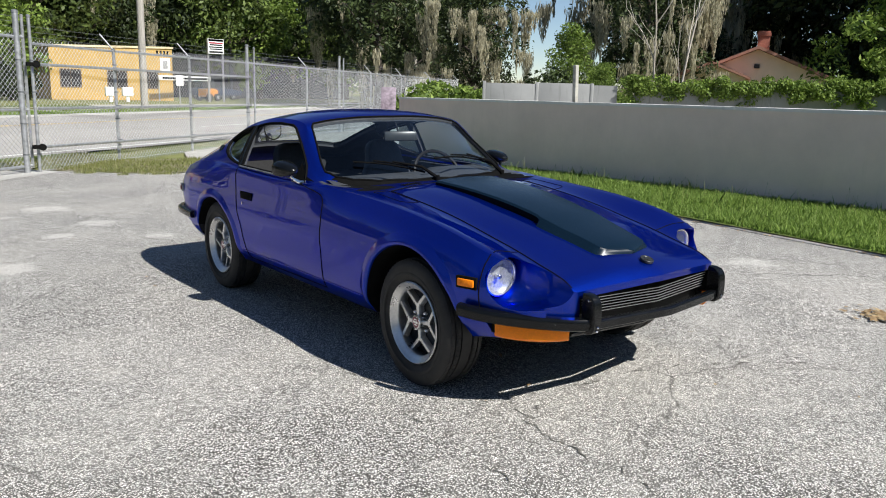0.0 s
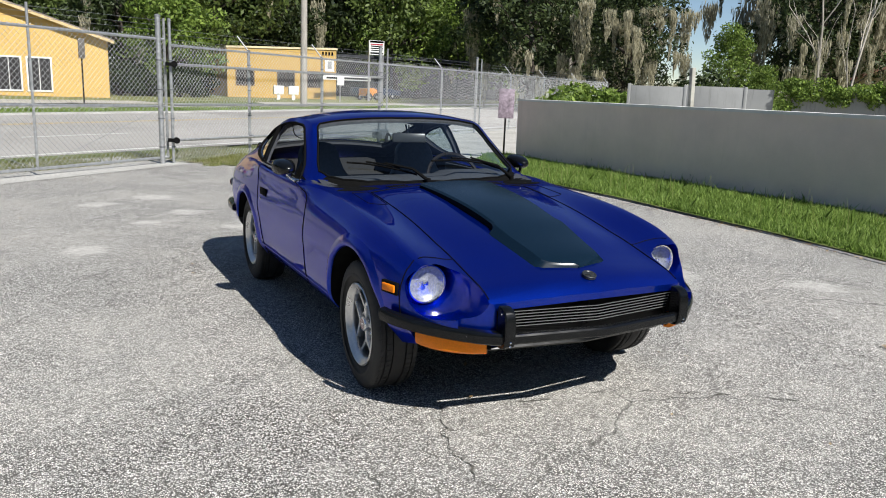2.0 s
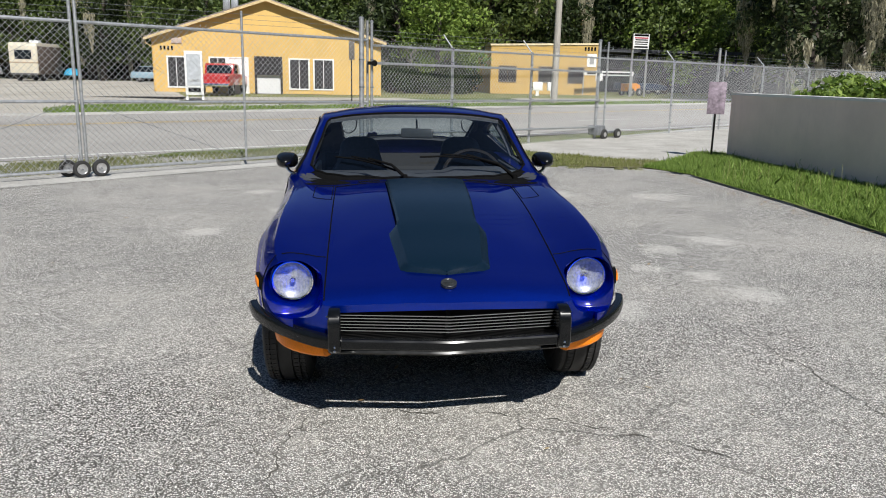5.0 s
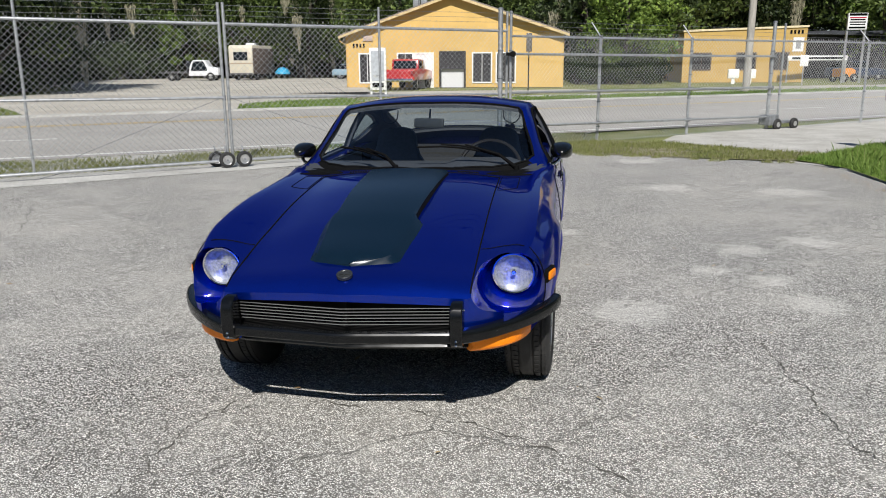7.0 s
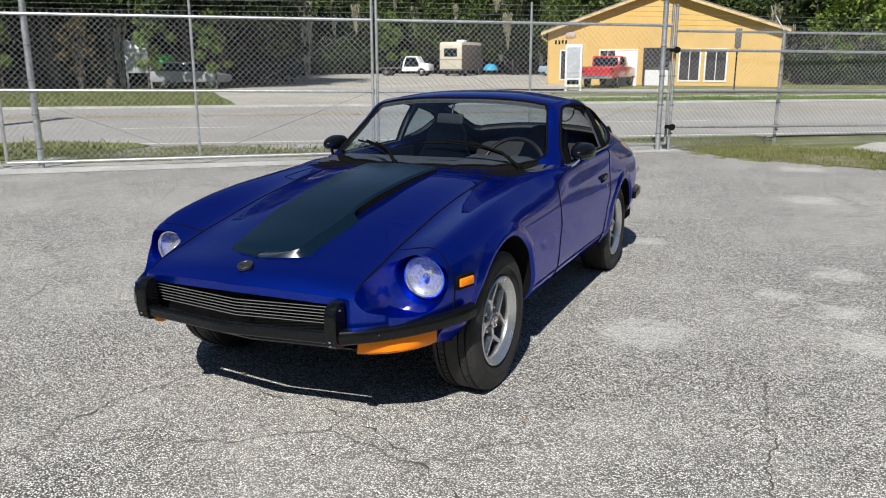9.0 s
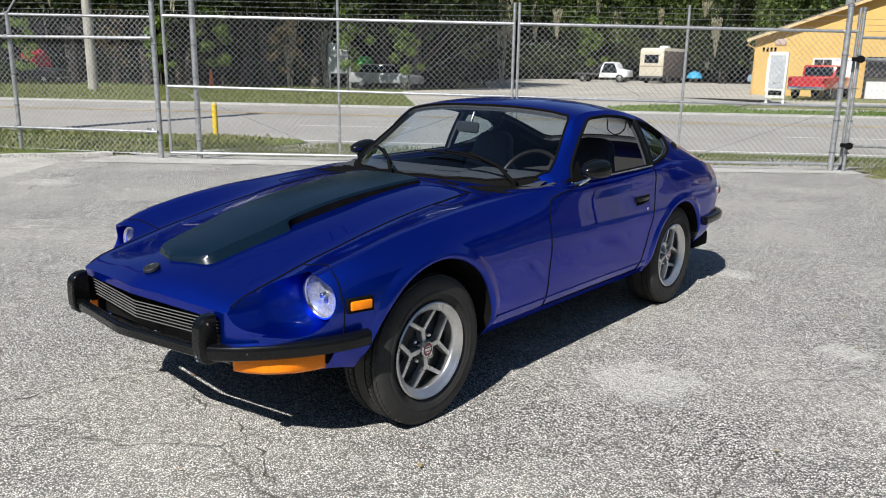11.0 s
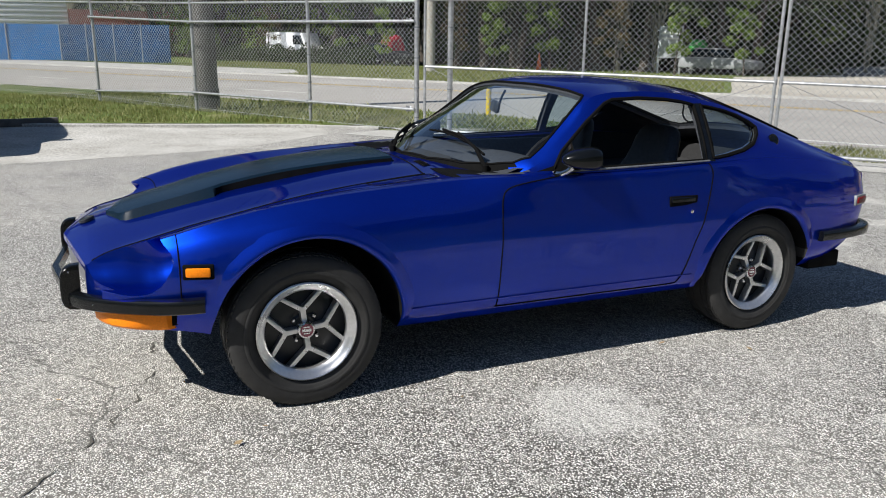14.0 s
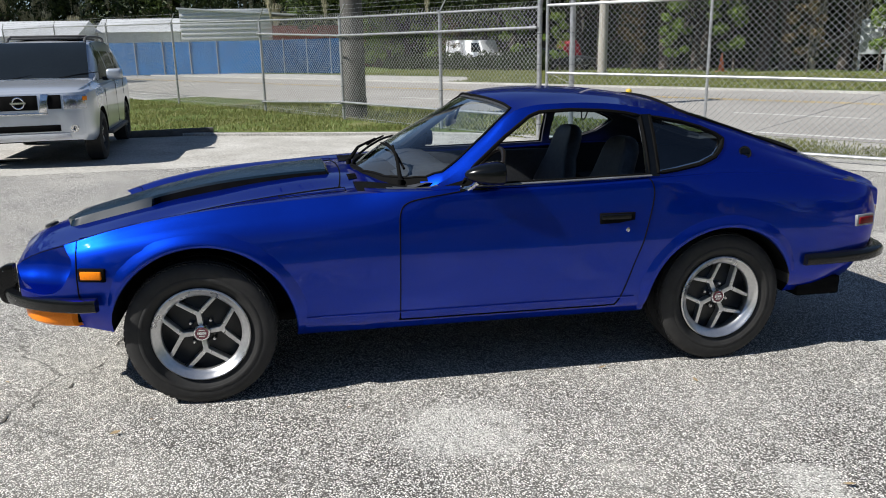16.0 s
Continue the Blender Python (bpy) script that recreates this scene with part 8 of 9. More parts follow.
# ---- parked vehicles ----
SILVER_PAINT = simple("silver_paint", (0.60, 0.64, 0.70), 0.3, 0.5, 0.05, 3, Coat_Weight=0.8, Coat_Roughness=0.03)
GREYPLASTIC = simple("grey_plastic", (0.07, 0.07, 0.072), 0.6, 0, 0.2, 20)
CARGLASS = simple("car_glass", (0.012, 0.016, 0.02), 0.08, 0.0, 0.1, 2, Specular_IOR_Level=0.35)


def vehicle_wheel(parent, x, y, r, w, side, rim=ALLOY):
    wh = new("wheel")
    wh.parent = parent
    wh.matrix_basis = Matrix.Translation((x, y, r)) @ Matrix.Rotation(math.pi / 2 * side, 4, "Z")
    h = w / 2
    b = Build()
    b.lathe([(-h * 0.7, r * 0.6), (-h, r * 0.68), (-h, r * 0.9), (-h * 0.8, r), (h * 0.8, r), (h, r * 0.9), (h, r * 0.68), (h * 0.7, r * 0.6)], 40)
    part("tyre", b, RUBBER, wh)
    b = Build()
    b.lathe([(-h * 0.5, r * 0.62), (h * 0.72, r * 0.64), (h * 0.75, r * 0.58), (h * 0.4, r * 0.52), (h * 0.35, r * 0.2), (h * 0.6, r * 0.16), (h * 0.62, 0)], 40)
    part("rim", b, ALLOYDARK, wh)
    for j in range(6):
        b = Build()
        b.box(h * 0.35, h * 0.68, -r * 0.07, r * 0.07, 0, r * 0.58, Matrix.Rotation(j * math.pi / 3, 4, "X"))
        part("spoke", b, rim, wh, bevel=0.008)
    return wh


def box_shell(stations_, mat, sub=3):
    """A rounded body lofted along x: each row is x, half-width, low z, shoulder z, top half-width, top z."""
    rows = []
    for x, w, zl_, zs, wt, zt in stations_:
        half = [(w - 0.05, zl_), (w, zl_ + 0.10), (w + 0.01, 0.5 * (zl_ + zs)), (w, zs - 0.03), (w - 0.04, zs), (wt, zt - 0.03), (wt - 0.05, zt), (wt * 0.5, zt + 0.015), (0, zt + 0.02)]
        pts = spline([(p[0], 0, p[1]) for p in half], 26)
        row = [Vector((x, p.x, p.z)) for p in pts]
        row += [Vector((x, -p.x, p.z)) for p in pts[-2::-1]]
        rows.append(row)
    b = Build()
    b.loft(rows, close_u=True, caps=True)
    me = b.mesh("shell", mat, 0, merge=1e-5)
    return me


suv = empty("parked_suv", "silver sport utility vehicle with roof rack, parked", "car", Matrix.Translation((-9.45, -3.10, lot_z(-9.45, -3.1) + 0.004)) @ Matrix.Rotation(radians(3.5), 4, "Z") @ Matrix.Scale(0.94, 4))
_st = [(2.36, 0.62, 0.55, 0.80, 0.58, 0.82), (2.33, 0.74, 0.42, 0.94, 0.68, 0.98), (2.26, 0.84, 0.38, 1.02, 0.74, 1.06), (2.05, 0.905, 0.36, 1.06, 0.78, 1.11), (1.6, 0.92, 0.34, 1.08, 0.80, 1.15), (0.95, 0.925, 0.32, 1.10, 0.80, 1.19), (0.4, 0.925, 0.32, 1.11, 0.8, 1.16), (-0.6, 0.925, 0.32, 1.12, 0.8, 1.16), (-1.6, 0.925, 0.34, 1.13, 0.8, 1.17), (-2.1, 0.91, 0.40, 1.13, 0.8, 1.17), (-2.33, 0.86, 0.46, 1.10, 0.74, 1.14), (-2.40, 0.78, 0.55, 1.0, 0.66, 1.02)]
_f = [curve([(-r[0], r[k]) for r in _st]) for k in range(1, 6)]
_dense = []
for i in range(49):
    x = 2.36 - 4.76 * i / 48
    _dense.append((x, *[f(-x) for f in _f]))
_dense = [_st[0], (2.345, *[f(-2.345) for f in _f]), (2.30, *[f(-2.30) for f in _f])] + _dense[1:]
_body = box_shell(_dense, SILVER_PAINT)
def _disc(x, r, y0, y1):
    return prism([(x + r * math.cos(2 * math.pi * i / 32), 0.37 + r * math.sin(2 * math.pi * i / 32)) for i in range(32)], "y", y0, y1)
_cut = [_disc(1.43, 0.44, 0.55, 1.2), _disc(1.43, 0.44, -1.2, -0.55), _disc(-1.43, 0.44, 0.55, 1.2), _disc(-1.43, 0.44, -1.2, -0.55)]
_body = carve(_body, _cut, "suv_body")
_body.materials.clear()
for mt in (SILVER_PAINT, UNDER):
    _body.materials.append(mt)
for p in _body.polygons:
    for xc in (1.43, -1.43):
        d = Vector((p.center.x - xc, 0, p.center.z - 0.37))
        if d.length < 0.45 and p.normal.dot(d) < -0.5 * d.length or (abs(p.center.y) < 0.56 and d.length < 0.4) or p.normal.z < -0.9:
            p.material_index = 1
_body.shade_smooth()
_body.set_sharp_from_angle(angle=radians(32))
part("body", _body, None, suv, "silver painted body")
# cabin
_cs = [(0.98, 0.80, 1.17, 0.76, 1.20), (0.80, 0.82, 1.14, 0.74, 1.33), (0.52, 0.845, 1.12, 0.70, 1.55), (0.30, 0.85, 1.12, 0.675, 1.70), (0.12, 0.855, 1.12, 0.665, 1.765), (-0.6, 0.86, 1.12, 0.66, 1.80), (-1.5, 0.86, 1.12, 0.66, 1.79), (-2.0, 0.85, 1.12, 0.66, 1.75), (-2.2, 0.84, 1.12, 0.66, 1.66), (-2.36, 0.80, 1.10, 0.70, 1.25)]
rows = []
for x, wb, zb, wt, zt in _cs:
    half = [(wb, zb - 0.08), (wb, zb), (0.5 * (wb + wt) + 0.02, 0.5 * (zb + zt) + 0.01), (wt + 0.015, zt - 0.05), (wt - 0.05, zt), (wt * 0.5, zt + 0.02), (0, zt + 0.03)]
    pts = spline([(p[0], 0, p[1]) for p in half], 22)
    rows.append([Vector((x, p.x, p.z)) for p in pts] + [Vector((x, -p.x, p.z)) for p in pts[-2::-1]])
b = Build()
b.loft(rows, close_u=True, caps=True)
part("cabin", b, SILVER_PAINT, suv, "silver roof and pillars", smooth=35, merge=1e-5)


def suv_flank(x, z, out=0.006):
    """Half-width of the cabin's flank."""
    f = [curve([(-r[0], r[k]) for r in _cs]) for k in range(1, 5)]
    wb, zb, wt, zt = (g(-x) for g in f)
    s = min(1, max(0, (z - zb) / max(0.05, zt - 0.05 - zb)))
    return wb + (wt + 0.015 - wb) * s + 0.018 * math.sin(math.pi * s) + out


for s in (1, -1):
    for nm, poly in (("front_side_window", [(0.66, 1.17), (-0.22, 1.19), (-0.22, 1.62), (0.12, 1.64), (0.22, 1.60), (0.5, 1.36)]), ("rear_side_window", [(-0.32, 1.19), (-1.18, 1.21), (-1.18, 1.62), (-0.32, 1.62)]), ("cargo_window", [(-1.3, 1.24), (-2.02, 1.28), (-1.94, 1.60), (-1.3, 1.62)])):
        dp = dense(poly, 5)
        cx, cz = sum(p[0] for p in dp) / len(dp), sum(p[1] for p in dp) / len(dp)
        b = Build()
        rws = [[(cx + (p[0] - cx) * k, s * suv_flank(cx + (p[0] - cx) * k, cz + (p[1] - cz) * k, 0.006 if k < 1 else -0.01), cz + (p[1] - cz) * k) for p in dp] for k in (1.0, 0.985, 0.66, 0.33, 0.02)]
        b.loft(rws, close_u=True)
        part(nm, b, CARGLASS, suv, "dark side window")
b = Build()
ws = []
for x, z in ((0.955, 1.215), (0.80, 1.345), (0.52, 1.565), (0.30, 1.715), (0.20, 1.75)):
    f = curve([(-r[0], r[3]) for r in _cs])
    w = f(-x) - 0.035
    ws.append([(x + 0.012 + 0.03 * (1 - (q / w) ** 2), q, z + 0.014) for q in [w * (k / 6 - 1) for k in range(13)]])
b.loft(ws)
part("windscreen", b, CARGLASS, suv, "dark raked windscreen", smooth=60)
for y0 in (-0.35, 0.3):
    b = Build()
    b.tube([(1.0, y0, 1.225), (0.93, y0 + 0.3, 1.275), (0.90, y0 + 0.55, 1.30)], 0.008, 6)
    part("wiper", b, BLACK, suv)
# front: grille openings, chrome, lamps, bumper
_fy = curve([(0.0, 2.37), (0.5, 2.362), (0.62, 2.355), (0.74, 2.325), (0.84, 2.255), (0.905, 2.05), (0.95, 1.9)])
fr = lambda y, z: _fy(abs(y)) + 0.012 - 0.10 * max(0.0, z - 0.80)
b = Build()
b.loft([[(_fy(abs(y)) - 0.12, y, 0.50), (_fy(abs(y)) + 0.004, y, 0.51), (fr(y, 0.6), y, 0.56), (fr(y, 0.8), y, 0.80), (fr(y, 1.0), y, 1.0), (fr(y, 1.05) - 0.012, y, 1.055), (fr(y, 1.05) - 0.07, y, 1.085), (fr(y, 1.05) - 0.25, y, 1.10 - 0.02 * abs(y))] for y in [-0.88 + 0.055 * i for i in range(33)]])
part("front_fascia", b, SILVER_PAINT, suv, "silver front panel and bonnet edge", smooth=40)
def face(name, y0, y1, z0, z1, mat, label="", out=0.012, bevel=0.008, skew=0.0):
    b = Build()
    n = 6
    rows = []
    for k in range(n + 1):
        y = y0 + (y1 - y0) * k / n
        rows.append([(fr(y, z0) - 0.06, y, z0), (fr(y, z0) + out, y + skew * 0, z0), (fr(y, z1) + out, y + skew, z1), (fr(y, z1) - 0.06, y + skew, z1)])
    b.loft(rows, close_u=True, caps=True)
    return part(name, b, mat, suv, label, bevel=bevel, merge=1e-5)
WHITEBODY_LIP = simple("bright_silver_lip", (0.66, 0.67, 0.69), 0.4, 0.3, 0.06, 5)
face("grille_mesh", -0.24, 0.24, 0.83, 1.03, UNDER, "dark mesh grille")
for s in (1, -1):
    face("chrome_bar", s * 0.25 if s > 0 else -0.35, s * 0.35 if s > 0 else -0.25, 0.79, 1.045, CHROME, "slanted chrome grille bar", 0.025, skew=0.04 * s)
    face("side_grille", 0.37 if s > 0 else -0.54, 0.54 if s > 0 else -0.37, 0.84, 1.03, UNDER, "dark side grille")
    face("headlamp", 0.57 if s > 0 else -0.85, 0.85 if s > 0 else -0.56, 0.83, 1.02, simple("suv_lamp", (0.42, 0.45, 0.50), 0.15, 0.85, 0.4, 14), "clear headlamp unit", 0.016)
    face("turn_lens", 0.81 if s > 0 else -0.86, 0.86 if s > 0 else -0.81, 0.94, 1.0, AMBER, "amber turn lens", 0.02)
    b = Build()
    b.lathe([(0.0, 0.0), (0.03, 0.03), (0.03, 0.055), (0.0, 0.06)], 20, "x", at=(fr(s * 0.68, 0.56), s * 0.68, 0.56))
    part("fog_lamp", b, CHROME, suv, "round fog lamp")
face("chrome_foot", -0.36, 0.36, 0.765, 0.795, CHROME, "chrome bar under the grille", 0.025)
b = Build()
b.lathe([(0.0, 0.062), (0.022, 0.064), (0.026, 0.074), (0.022, 0.084), (0.0, 0.086)], 28, "x", at=(fr(0, 0.93), 0, 0.93))
b.box(fr(0, 0.93), fr(0, 0.93) + 0.028, -0.10, 0.10, 0.918, 0.942)
part("grille_badge", b, CHROME, suv, "plain chrome ring with a bar")
face("lower_intake", -0.50, 0.50, 0.53, 0.62, UNDER, "dark lower intake")
face("lower_bumper", -0.62, 0.62, 0.42, 0.50, WHITEBODY_LIP, "pale lower bumper lip", 0.012)
for s in (1, -1):
    m = new("wing_mirror")
    m.parent = suv
    b = Build()
    b.box(0.42, 0.60, min(s * 0.92, s * 1.16), max(s * 0.92, s * 1.16), 1.17, 1.34)
    part("mirror_shell", b, SILVER_PAINT, m, bevel=0.045, segments=3)
    b = Build()
    b.box(0.48, 0.58, min(s * 0.86, s * 0.95), max(s * 0.86, s * 0.95), 1.16, 1.22)
    part("mirror_arm", b, BLACK, m)
    b = Build()
    b.box(-0.98, 0.98, min(s * 0.80, s * 0.99), max(s * 0.80, s * 0.99), 0.34, 0.40)
    part("side_step", b, GREYPLASTIC, suv, "dark side step", bevel=0.02)
    rk = new("roof_rail")
    rk.parent = suv
    b = Build()
    b.tube(spline([(0.05, s * 0.58, 1.77), (-0.15, s * 0.58, 1.84), (-1.0, s * 0.58, 1.865), (-1.8, s * 0.58, 1.85), (-2.0, s * 0.58, 1.77)], 20), 0.022, 8)
    part("rail_tube", b, GREYPLASTIC, rk)
    for x in (1.43, -1.43):
        vehicle_wheel(suv, x, s * 0.80, 0.37, 0.25, s)
    for x, z0, z1 in ((-0.27, 0.45, 1.15), (0.95, 0.6, 1.05), (-1.24, 0.85, 1.15)):
        b = Build()
        b.tube([(x, s * 0.932, z) for z in (z0, 0.5 * (z0 + z1), z1)], 0.005, 5)
        part("door_gap", b, TRIMRUBBER, suv)
for x in (-0.2, -1.5):
    b = Build()
    b.tube([(x, -0.58, 1.87), (x, 0.58, 1.87)], 0.018, 8)
    part("roof_bar", b, GREYPLASTIC, suv, "black roof rack bar")
b = Build()
b.box(-1.6, 0.1, -0.50, 0.50, 1.815, 1.85)
part("roof_tray", b, GREYPLASTIC, suv, "dark roof deflector and tray", bevel=0.02)

# red pickup by the house
pu = empty("red_pickup", "red pickup truck parked by the yellow house", "car", Matrix.Translation((-9.0, 45.6, -0.19)) @ Matrix.Rotation(radians(88), 4, "Z") @ Matrix.Scale(1.1, 4))
REDPAINT = simple("red_paint", (0.42, 0.02, 0.02), 0.3, 0, 0.1, 3, Coat_Weight=0.8)
def slab(parent, name, pts, y0, y1, mat, bevel=0.06, label=""):
    """A body part from a side outline, extruded across."""
    b = Build()
    b.loft([[(x, y0, z) for x, z in pts], [(x, y1, z) for x, z in pts]], close_u=True, caps=True)
    return part(name, b, mat, parent, label, bevel=bevel, merge=1e-5)
slab(pu, "body", [(-2.6, 0.5), (2.5, 0.45), (2.55, 0.95), (1.2, 1.08), (-2.6, 1.08)], -0.9, 0.9, REDPAINT, 0.07, "red lower body")
slab(pu, "cab", [(1.15, 1.0), (0.55, 1.62), (-0.75, 1.65), (-0.95, 1.0)], -0.78, 0.78, REDPAINT, 0.08, "red cab")
slab(pu, "rear_window", [(-0.93, 1.12), (-0.80, 1.55), (-0.76, 1.55), (-0.89, 1.12)], -0.66, 0.66, CARGLASS, 0.01)
slab(pu, "side_glass", [(0.95, 1.12), (0.5, 1.56), (-0.68, 1.56), (-0.8, 1.12)], -0.79, 0.79, CARGLASS, 0.01)
slab(pu, "rear_bumper", [(-2.75, 0.45), (-2.55, 0.45), (-2.55, 0.62), (-2.75, 0.62)], -0.85, 0.85, CHROME, 0.03)
for s in (1, -1):
    slab(pu, "tail_lamp", [(-2.62, 0.75), (-2.55, 0.75), (-2.55, 1.02), (-2.62, 1.02)], *sorted((s * 0.72, s * 0.88)), REDLENS, 0.01)
    for x in (1.6, -1.6):
        vehicle_wheel(pu, x, s * 0.78, 0.36, 0.24, s)

# white flatbed truck and camper in the yard
tk = empty("white_flatbed_truck", "white flatbed pickup truck in the sandy yard", "truck", Matrix.Translation((-35.3, 69.5, -0.19)) @ Matrix.Rotation(radians(8), 4, "Z") @ Matrix.Scale(0.93, 4))
WHITEBODY = simple("white_body", (0.75, 0.76, 0.78), 0.4, 0, 0.06, 3)
slab(tk, "cab", [(-0.2, 0.5), (0.0, 1.55), (0.35, 2.1), (1.5, 2.1), (1.9, 1.4), (2.9, 1.25), (3.0, 0.6), (1.9, 0.5)], -0.95, 0.95, WHITEBODY, 0.08, "white cab")
slab(tk, "cab_glass", [(0.08, 1.0), (0.40, 1.98), (1.45, 1.98), (1.80, 1.25), (1.78, 1.0)], -0.97, 0.97, CARGLASS, 0.01)
slab(tk, "flatbed", [(-3.2, 0.75), (-0.25, 0.75), (-0.25, 0.95), (-3.2, 0.95)], -1.05, 1.05, GREYPLASTIC, 0.03, "dark steel flatbed")
slab(tk, "headboard", [(-0.35, 0.95), (-0.25, 0.95), (-0.25, 2.0), (-0.35, 2.0)], -1.0, 1.0, DARKSHED, 0.02)
for s in (1, -1):
    for x in (2.1, -2.0):
        vehicle_wheel(tk, x, s * 0.85, 0.42, 0.28, s)
rv = empty("camper", "old beige motorhome parked at the woods", "motorhome", Matrix.Translation((-30.7, 73.4, -0.19)) @ Matrix.Rotation(radians(93), 4, "Z"))
BEIGE = simple("beige_siding", (0.60, 0.55, 0.44), 0.5, 0, 0.1, 2)
slab(rv, "camper_body", [(-3.4, 0.6), (3.2, 0.6), (3.3, 1.4), (2.9, 3.1), (2.6, 3.35), (-3.2, 3.35), (-3.4, 3.1)], -1.2, 1.2, BEIGE, 0.12, "beige camper body")
slab(rv, "rear_window", [(-3.43, 1.9), (-3.36, 1.9), (-3.36, 2.7), (-3.43, 2.7)], -0.7, 0.7, CARGLASS, 0.02)
slab(rv, "waist_stripe", [(-3.42, 1.55), (3.1, 1.55), (3.1, 1.68), (-3.42, 1.68)], -1.21, 1.21, simple("tan_stripe", (0.38, 0.30, 0.2), 0.5), 0.01)
slab(rv, "rear_bumper", [(-3.55, 0.5), (-3.35, 0.5), (-3.35, 0.7), (-3.55, 0.7)], -1.15, 1.15, GREYPLASTIC, 0.03)
slab(rv, "side_window", [(-2.2, 2.0), (0.4, 2.0), (0.4, 2.7), (-2.2, 2.7)], -1.215, 1.215, CARGLASS, 0.02)
# dull brown sheet over one side only, its window included
slab(rv, "side_cladding", [(-3.36, 0.62), (3.1, 0.62), (2.85, 3.05), (-3.3, 3.05)], -1.235, -1.205, simple("brown_sheet", (0.13, 0.10, 0.085), 0.8, 0, 0.3, 3), 0.005, "dull brown sheet over one side")
slab(rv, "roof_unit", [(-0.6, 3.3), (0.4, 3.3), (0.3, 3.6), (-0.5, 3.6)], -0.4, 0.4, WHITEBODY, 0.05)
for s in (1, -1):
    for x in (2.2, -1.8):
        vehicle_wheel(rv, x, s * 1.0, 0.42, 0.28, s)


def far_car(x, y, turn, mat, label, name="parked_car"):
    c = empty(name, label, "car", Matrix.Translation((x, y, -0.19)) @ Matrix.Rotation(turn, 4, "Z"))
    slab(c, "body", [(-2.2, 0.35), (2.2, 0.35), (2.25, 0.75), (1.1, 0.95), (-2.1, 0.98)], -0.88, 0.88, mat, 0.1)
    slab(c, "cabin", [(1.0, 0.9), (0.4, 1.42), (-1.3, 1.45), (-1.9, 0.92)], -0.75, 0.75, CARGLASS, 0.08)
    slab(c, "roof", [(0.4, 1.41), (-1.3, 1.44), (-1.3, 1.49), (0.35, 1.47)], -0.72, 0.72, mat, 0.02)
    for s in (1, -1):
        for xx in (1.35, -1.35):
            vehicle_wheel(c, xx, s * 0.76, 0.32, 0.2, s)
    return c


far_car(23.5, 63.5, 0.2, simple("dark_blue_paint", (0.03, 0.05, 0.10), 0.3, 0.2), "dark blue car under the open shed")
far_car(-20.8, 76, 0.1, simple("pale_blue_paint", (0.25, 0.35, 0.42), 0.35), "pale blue car at the back of the yard")
p = road(-30.2, 43.0)
far_car(p.x, p.y, 0.6, simple("dark_car_paint", (0.02, 0.022, 0.025), 0.3, 0.2), "dark car parked under the trees")
# a white car, its paint greyed to stand for the woods' shade
p = road(-8.0, 45.0)
far_car(p.x, p.y, 0.5, simple("shaded_white_paint", (0.30, 0.31, 0.32), 0.35), "white car half hidden in the woods, greyed for shade")
p = road(-38.9, 43.4)
vn = empty("white_van", "white delivery van parked under the trees", "van", Matrix.Translation((p.x, p.y, -0.19)) @ Matrix.Rotation(math.atan2(U.y, U.x), 4, "Z"))
slab(vn, "van_body", [(-2.4, 0.45), (2.3, 0.45), (2.35, 1.0), (1.7, 1.2), (1.3, 2.15), (-2.35, 2.2)], -0.9, 0.9, WHITEBODY, 0.1, "white van body")
slab(vn, "side_window", [(0.4, 1.3), (1.45, 1.3), (1.2, 1.95), (0.4, 1.95)], -0.915, 0.915, CARGLASS, 0.01)
for s in (1, -1):
    for x in (1.5, -1.5):
        vehicle_wheel(vn, x, s * 0.78, 0.34, 0.22, s)


def tarp_heap(u, v, w, h, z, mat, label, seed):
    """A crumpled tarpaulin bundled on a car."""
    rnd = random.Random(seed)
    rows = []
    for k, (f, hh) in enumerate(((1.0, 0.0), (0.97, 0.35), (0.85, 0.75), (0.6, 0.96), (0.3, 1.02), (0.02, 1.0))):
        rows.append([(w * 0.5 * f * math.copysign(abs(math.cos(a)) ** 0.7, math.cos(a)) * rnd.uniform(0.86, 1.08), w * 0.35 * f * math.sin(a) * rnd.uniform(0.86, 1.08), z + h * hh + (rnd.uniform(-0.07, 0.07) * h if k else 0)) for a in [2 * math.pi * i / 20 for i in range(20)]])
    b = Build()
    b.loft(rows, close_u=True, caps=True)
    p = road(u, v)
    solo("tarpaulin", b, mat, label, "tarpaulin", "tarpaulins", m=Matrix.Translation((p.x, p.y, -0.2)) @ Matrix.Rotation(math.atan2(U.y, U.x), 4, "Z"), smooth=25)


tarp_heap(-29.7, 43.0, 1.9, 1.0, 0.98, simple("red_tarp", (0.42, 0.010, 0.022), 0.6, 0, 0.2, 3), "bright red tarpaulin bundled on a dark car", 5)
tarp_heap(-9.3, 45.0, 1.2, 0.95, 0.96, simple("green_tarp", (0.035, 0.36, 0.05), 0.6, 0, 0.2, 3), "bright green tarpaulin bundled on a white car greyed for shade", 6)
dg = empty("compact_loader", "small orange compact loader beside the open shed", "machine", Matrix.Translation((21.0, 58.5, -0.19)) @ Matrix.Rotation(0.4, 4, "Z"))
ORANGE = simple("machine_orange", (0.72, 0.28, 0.03), 0.5, 0, 0.15, 4)
slab(dg, "loader_body", [(-0.7, 0.35), (0.6, 0.35), (0.6, 0.85), (0.2, 1.0), (-0.7, 0.95)], -0.45, 0.45, ORANGE, 0.05)
slab(dg, "loader_cab", [(-0.3, 0.9), (0.3, 0.95), (0.25, 1.7), (-0.25, 1.7)], -0.4, 0.4, DARKSHED, 0.04)
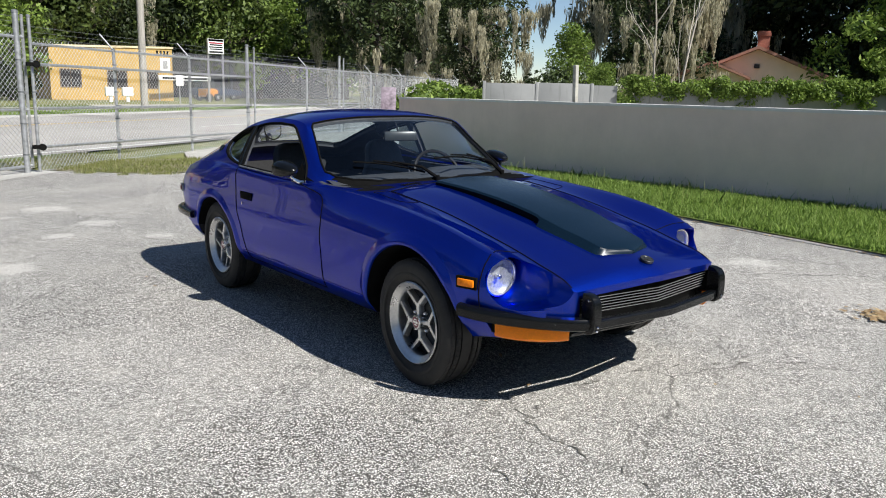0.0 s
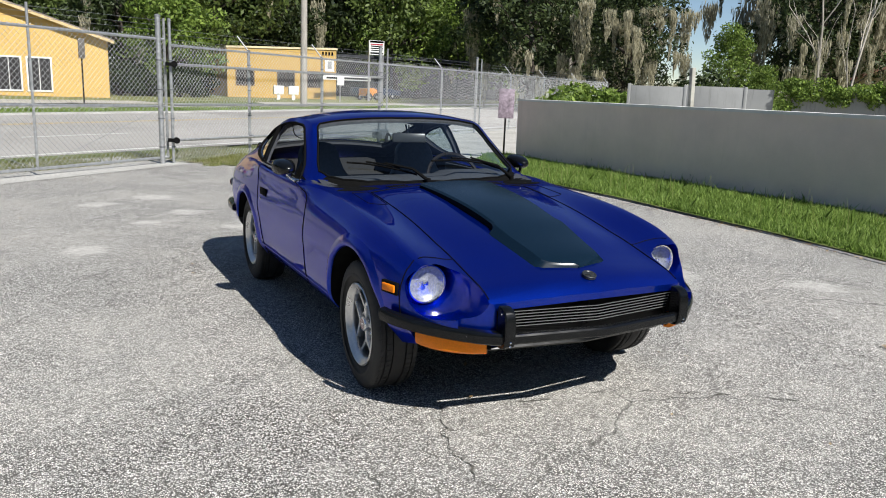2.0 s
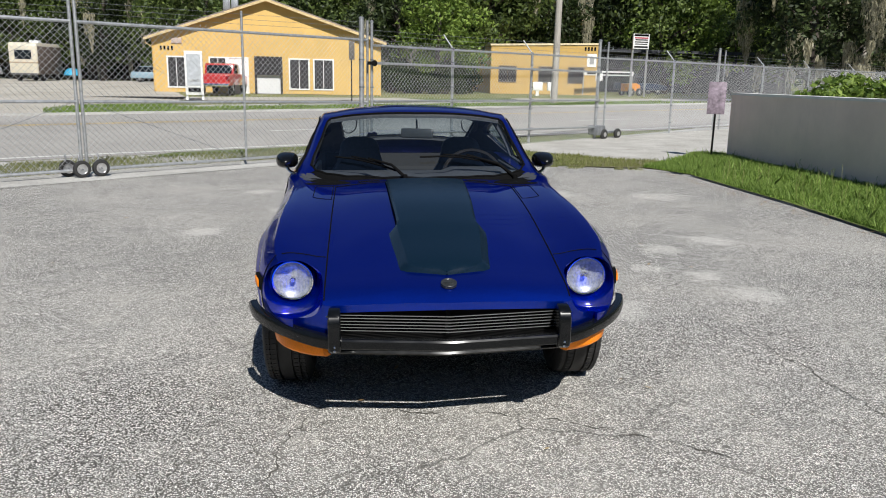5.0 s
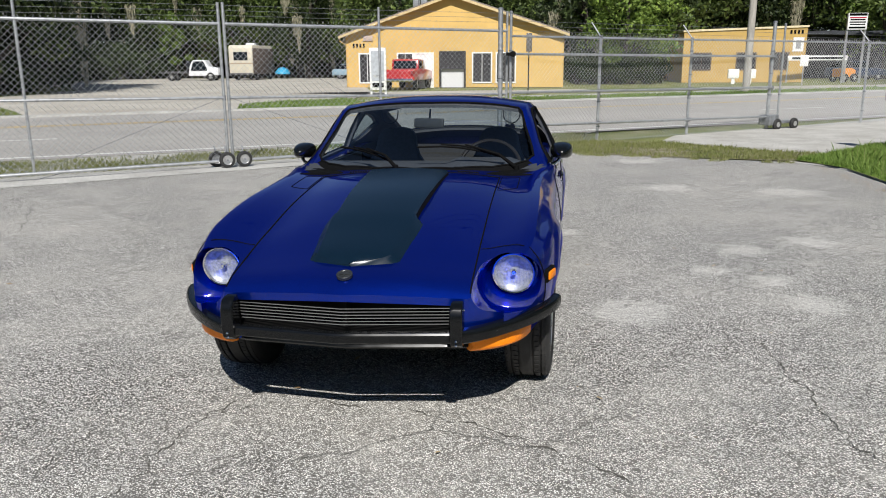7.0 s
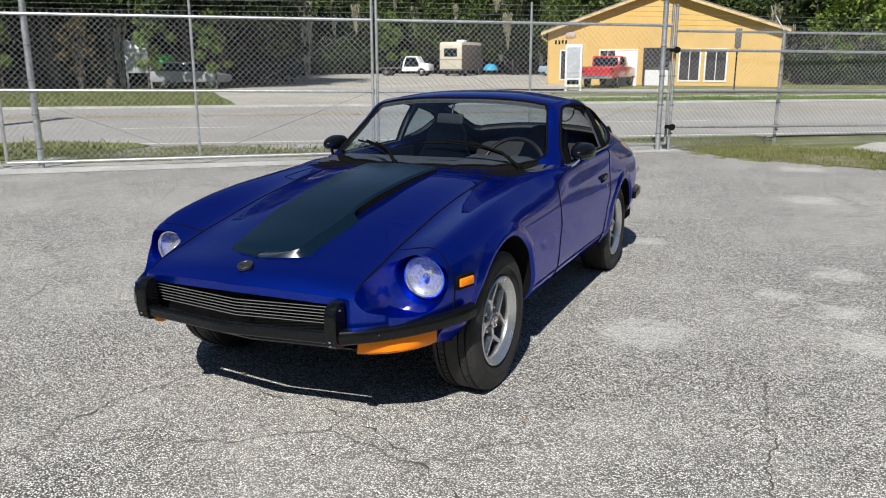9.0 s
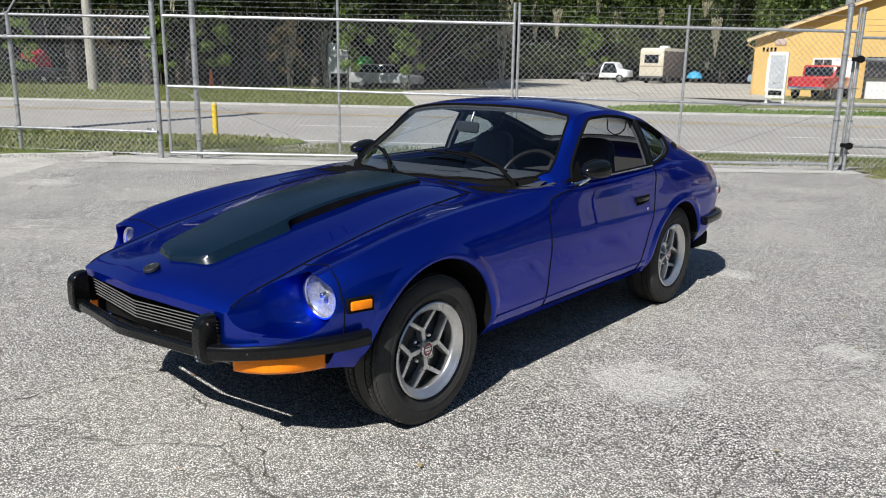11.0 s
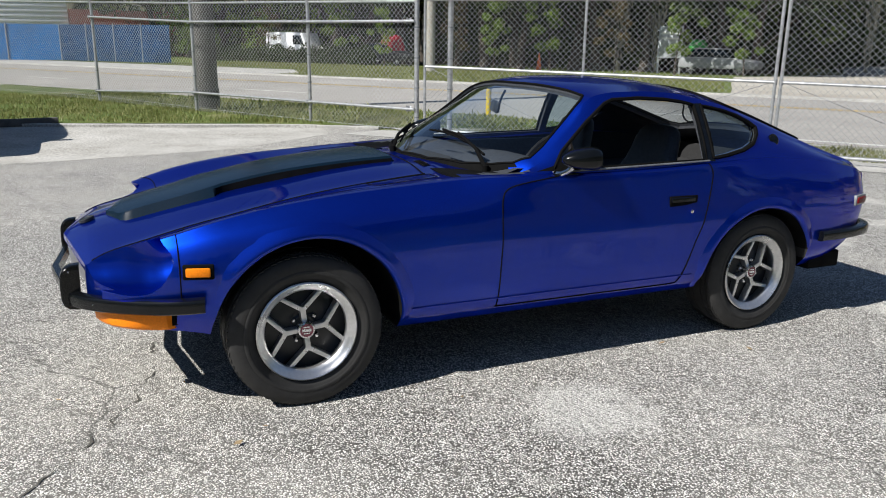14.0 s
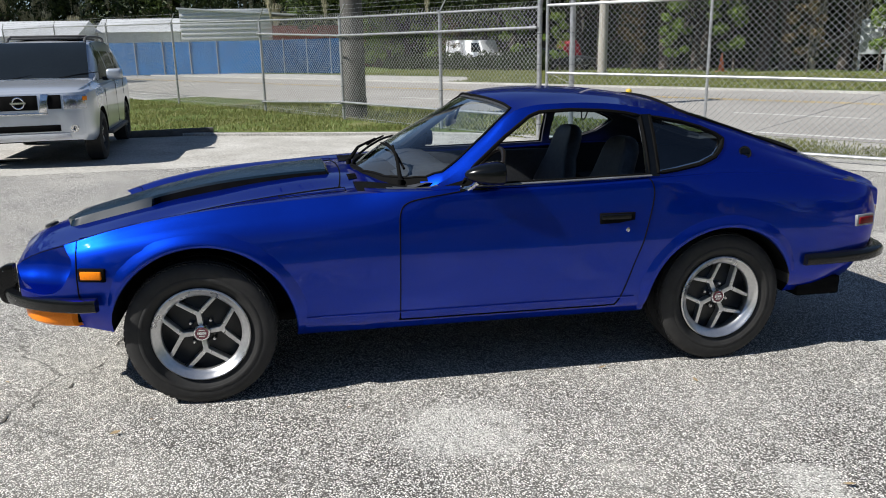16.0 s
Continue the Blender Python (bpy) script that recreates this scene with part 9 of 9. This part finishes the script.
for s in (1, -1):
    for x in (0.4, -0.45):
        vehicle_wheel(dg, x, s * 0.55, 0.3, 0.2, s)
b = Build()
b.lathe([(0, 1.6), (0.5, 1.5), (1.2, 0.9), (1.45, 0.0)], 18, "z")
solo("blue_canopy", b, simple("cyan_tarp", (0.03, 0.30, 0.50), 0.6, 0, 0.2, 2), "bright blue canvas canopy in the yard", "canopy", m=Matrix.Translation((-28.9, 77, 0.3)) @ Matrix.Scale(0.5, 4))

# ---- dry leaves and grit on the asphalt ----
DRYLEAF = make_leaf("dry_leaves", (0.24, 0.15, 0.07), (0.55, 0.42, 0.24), 0.1)


def litter(name, spots, label, seed, size=0.028):
    """Fallen leaves lying flat: each spot is x, y, radius, count."""
    rng = np.random.default_rng(seed)
    out = []
    for x, y, r, n in spots:
        for _ in range(n):
            a, d = rng.uniform(0, 2 * np.pi), r * rng.uniform() ** 0.7
            px, py = x + d * np.cos(a), y + d * np.sin(a)
            s = size * rng.uniform(0.5, 1.3)
            t = np.array([np.cos(a * 3), np.sin(a * 3), rng.uniform(-0.25, 0.25)]) * s
            u = np.array([-np.sin(a * 3), np.cos(a * 3), rng.uniform(-0.25, 0.25)]) * s * 0.45
            p = np.array([px, py, lot_z(px, py) + 0.008 + 0.25 * s])
            out += [p - t, p - u, p + t, p + u]
    solo(name, quads_mesh(name, np.array(out), 4, DRYLEAF), None, label, "leaves", kind="stuff")


_r5 = random.Random(12)
litter("leaf_litter", [(2.24, -0.83, 0.13, 110), (2.24, -0.83, 0.25, 40)], "small heap of brown leaves on the asphalt", 3)
litter("edge_litter", [(4.12 + 0.05 * _r5.random() + (0.3 if y > 2 else 0.14 * max(0, y)), y, 0.12, 5 + _r5.randrange(6)) for y in [-3.5 + 0.22 * i for i in range(54)]], "dry leaves and dirt along the grass edge", 4, 0.022)
litter("stray_leaves", [(_r5.uniform(-4, 4), _r5.uniform(-2.5, 8), 0.5, 1) for _ in range(70)], "stray dry leaves on the lot", 5, 0.018)

# seed stalks that stand above the grass along the wall
_rg5 = np.random.default_rng(44)
_sv = []
for _ in range(150):
    px, py = _rg5.uniform(4.7, 6.55), _rg5.uniform(-4, 9)
    h, w = _rg5.uniform(0.16, 0.30), 0.0022
    lx, ly = _rg5.normal(0, 0.03, 2)
    z = lot_z(px, py) + 0.02
    _sv += [(px - w, py, z), (px + w, py, z), (px + lx + w, py + ly, z + h), (px + lx - w, py + ly, z + h)]
    for k in range(3):
        q = 0.012
        cx, cy, cz = px + lx * (1 - 0.06 * k), py + ly * (1 - 0.06 * k), z + h * (1 - 0.05 * k)
        _sv += [(cx - q, cy, cz), (cx, cy - q * 0.6, cz + q * 0.4), (cx + q, cy, cz + 0.004), (cx, cy + q * 0.6, cz - q * 0.3)]
solo("seed_stalks", quads_mesh("seed_stalks", np.array(_sv), 4, DRYBLADE), None, "thin seed stalks above the grass by the wall", "grass", kind="stuff")
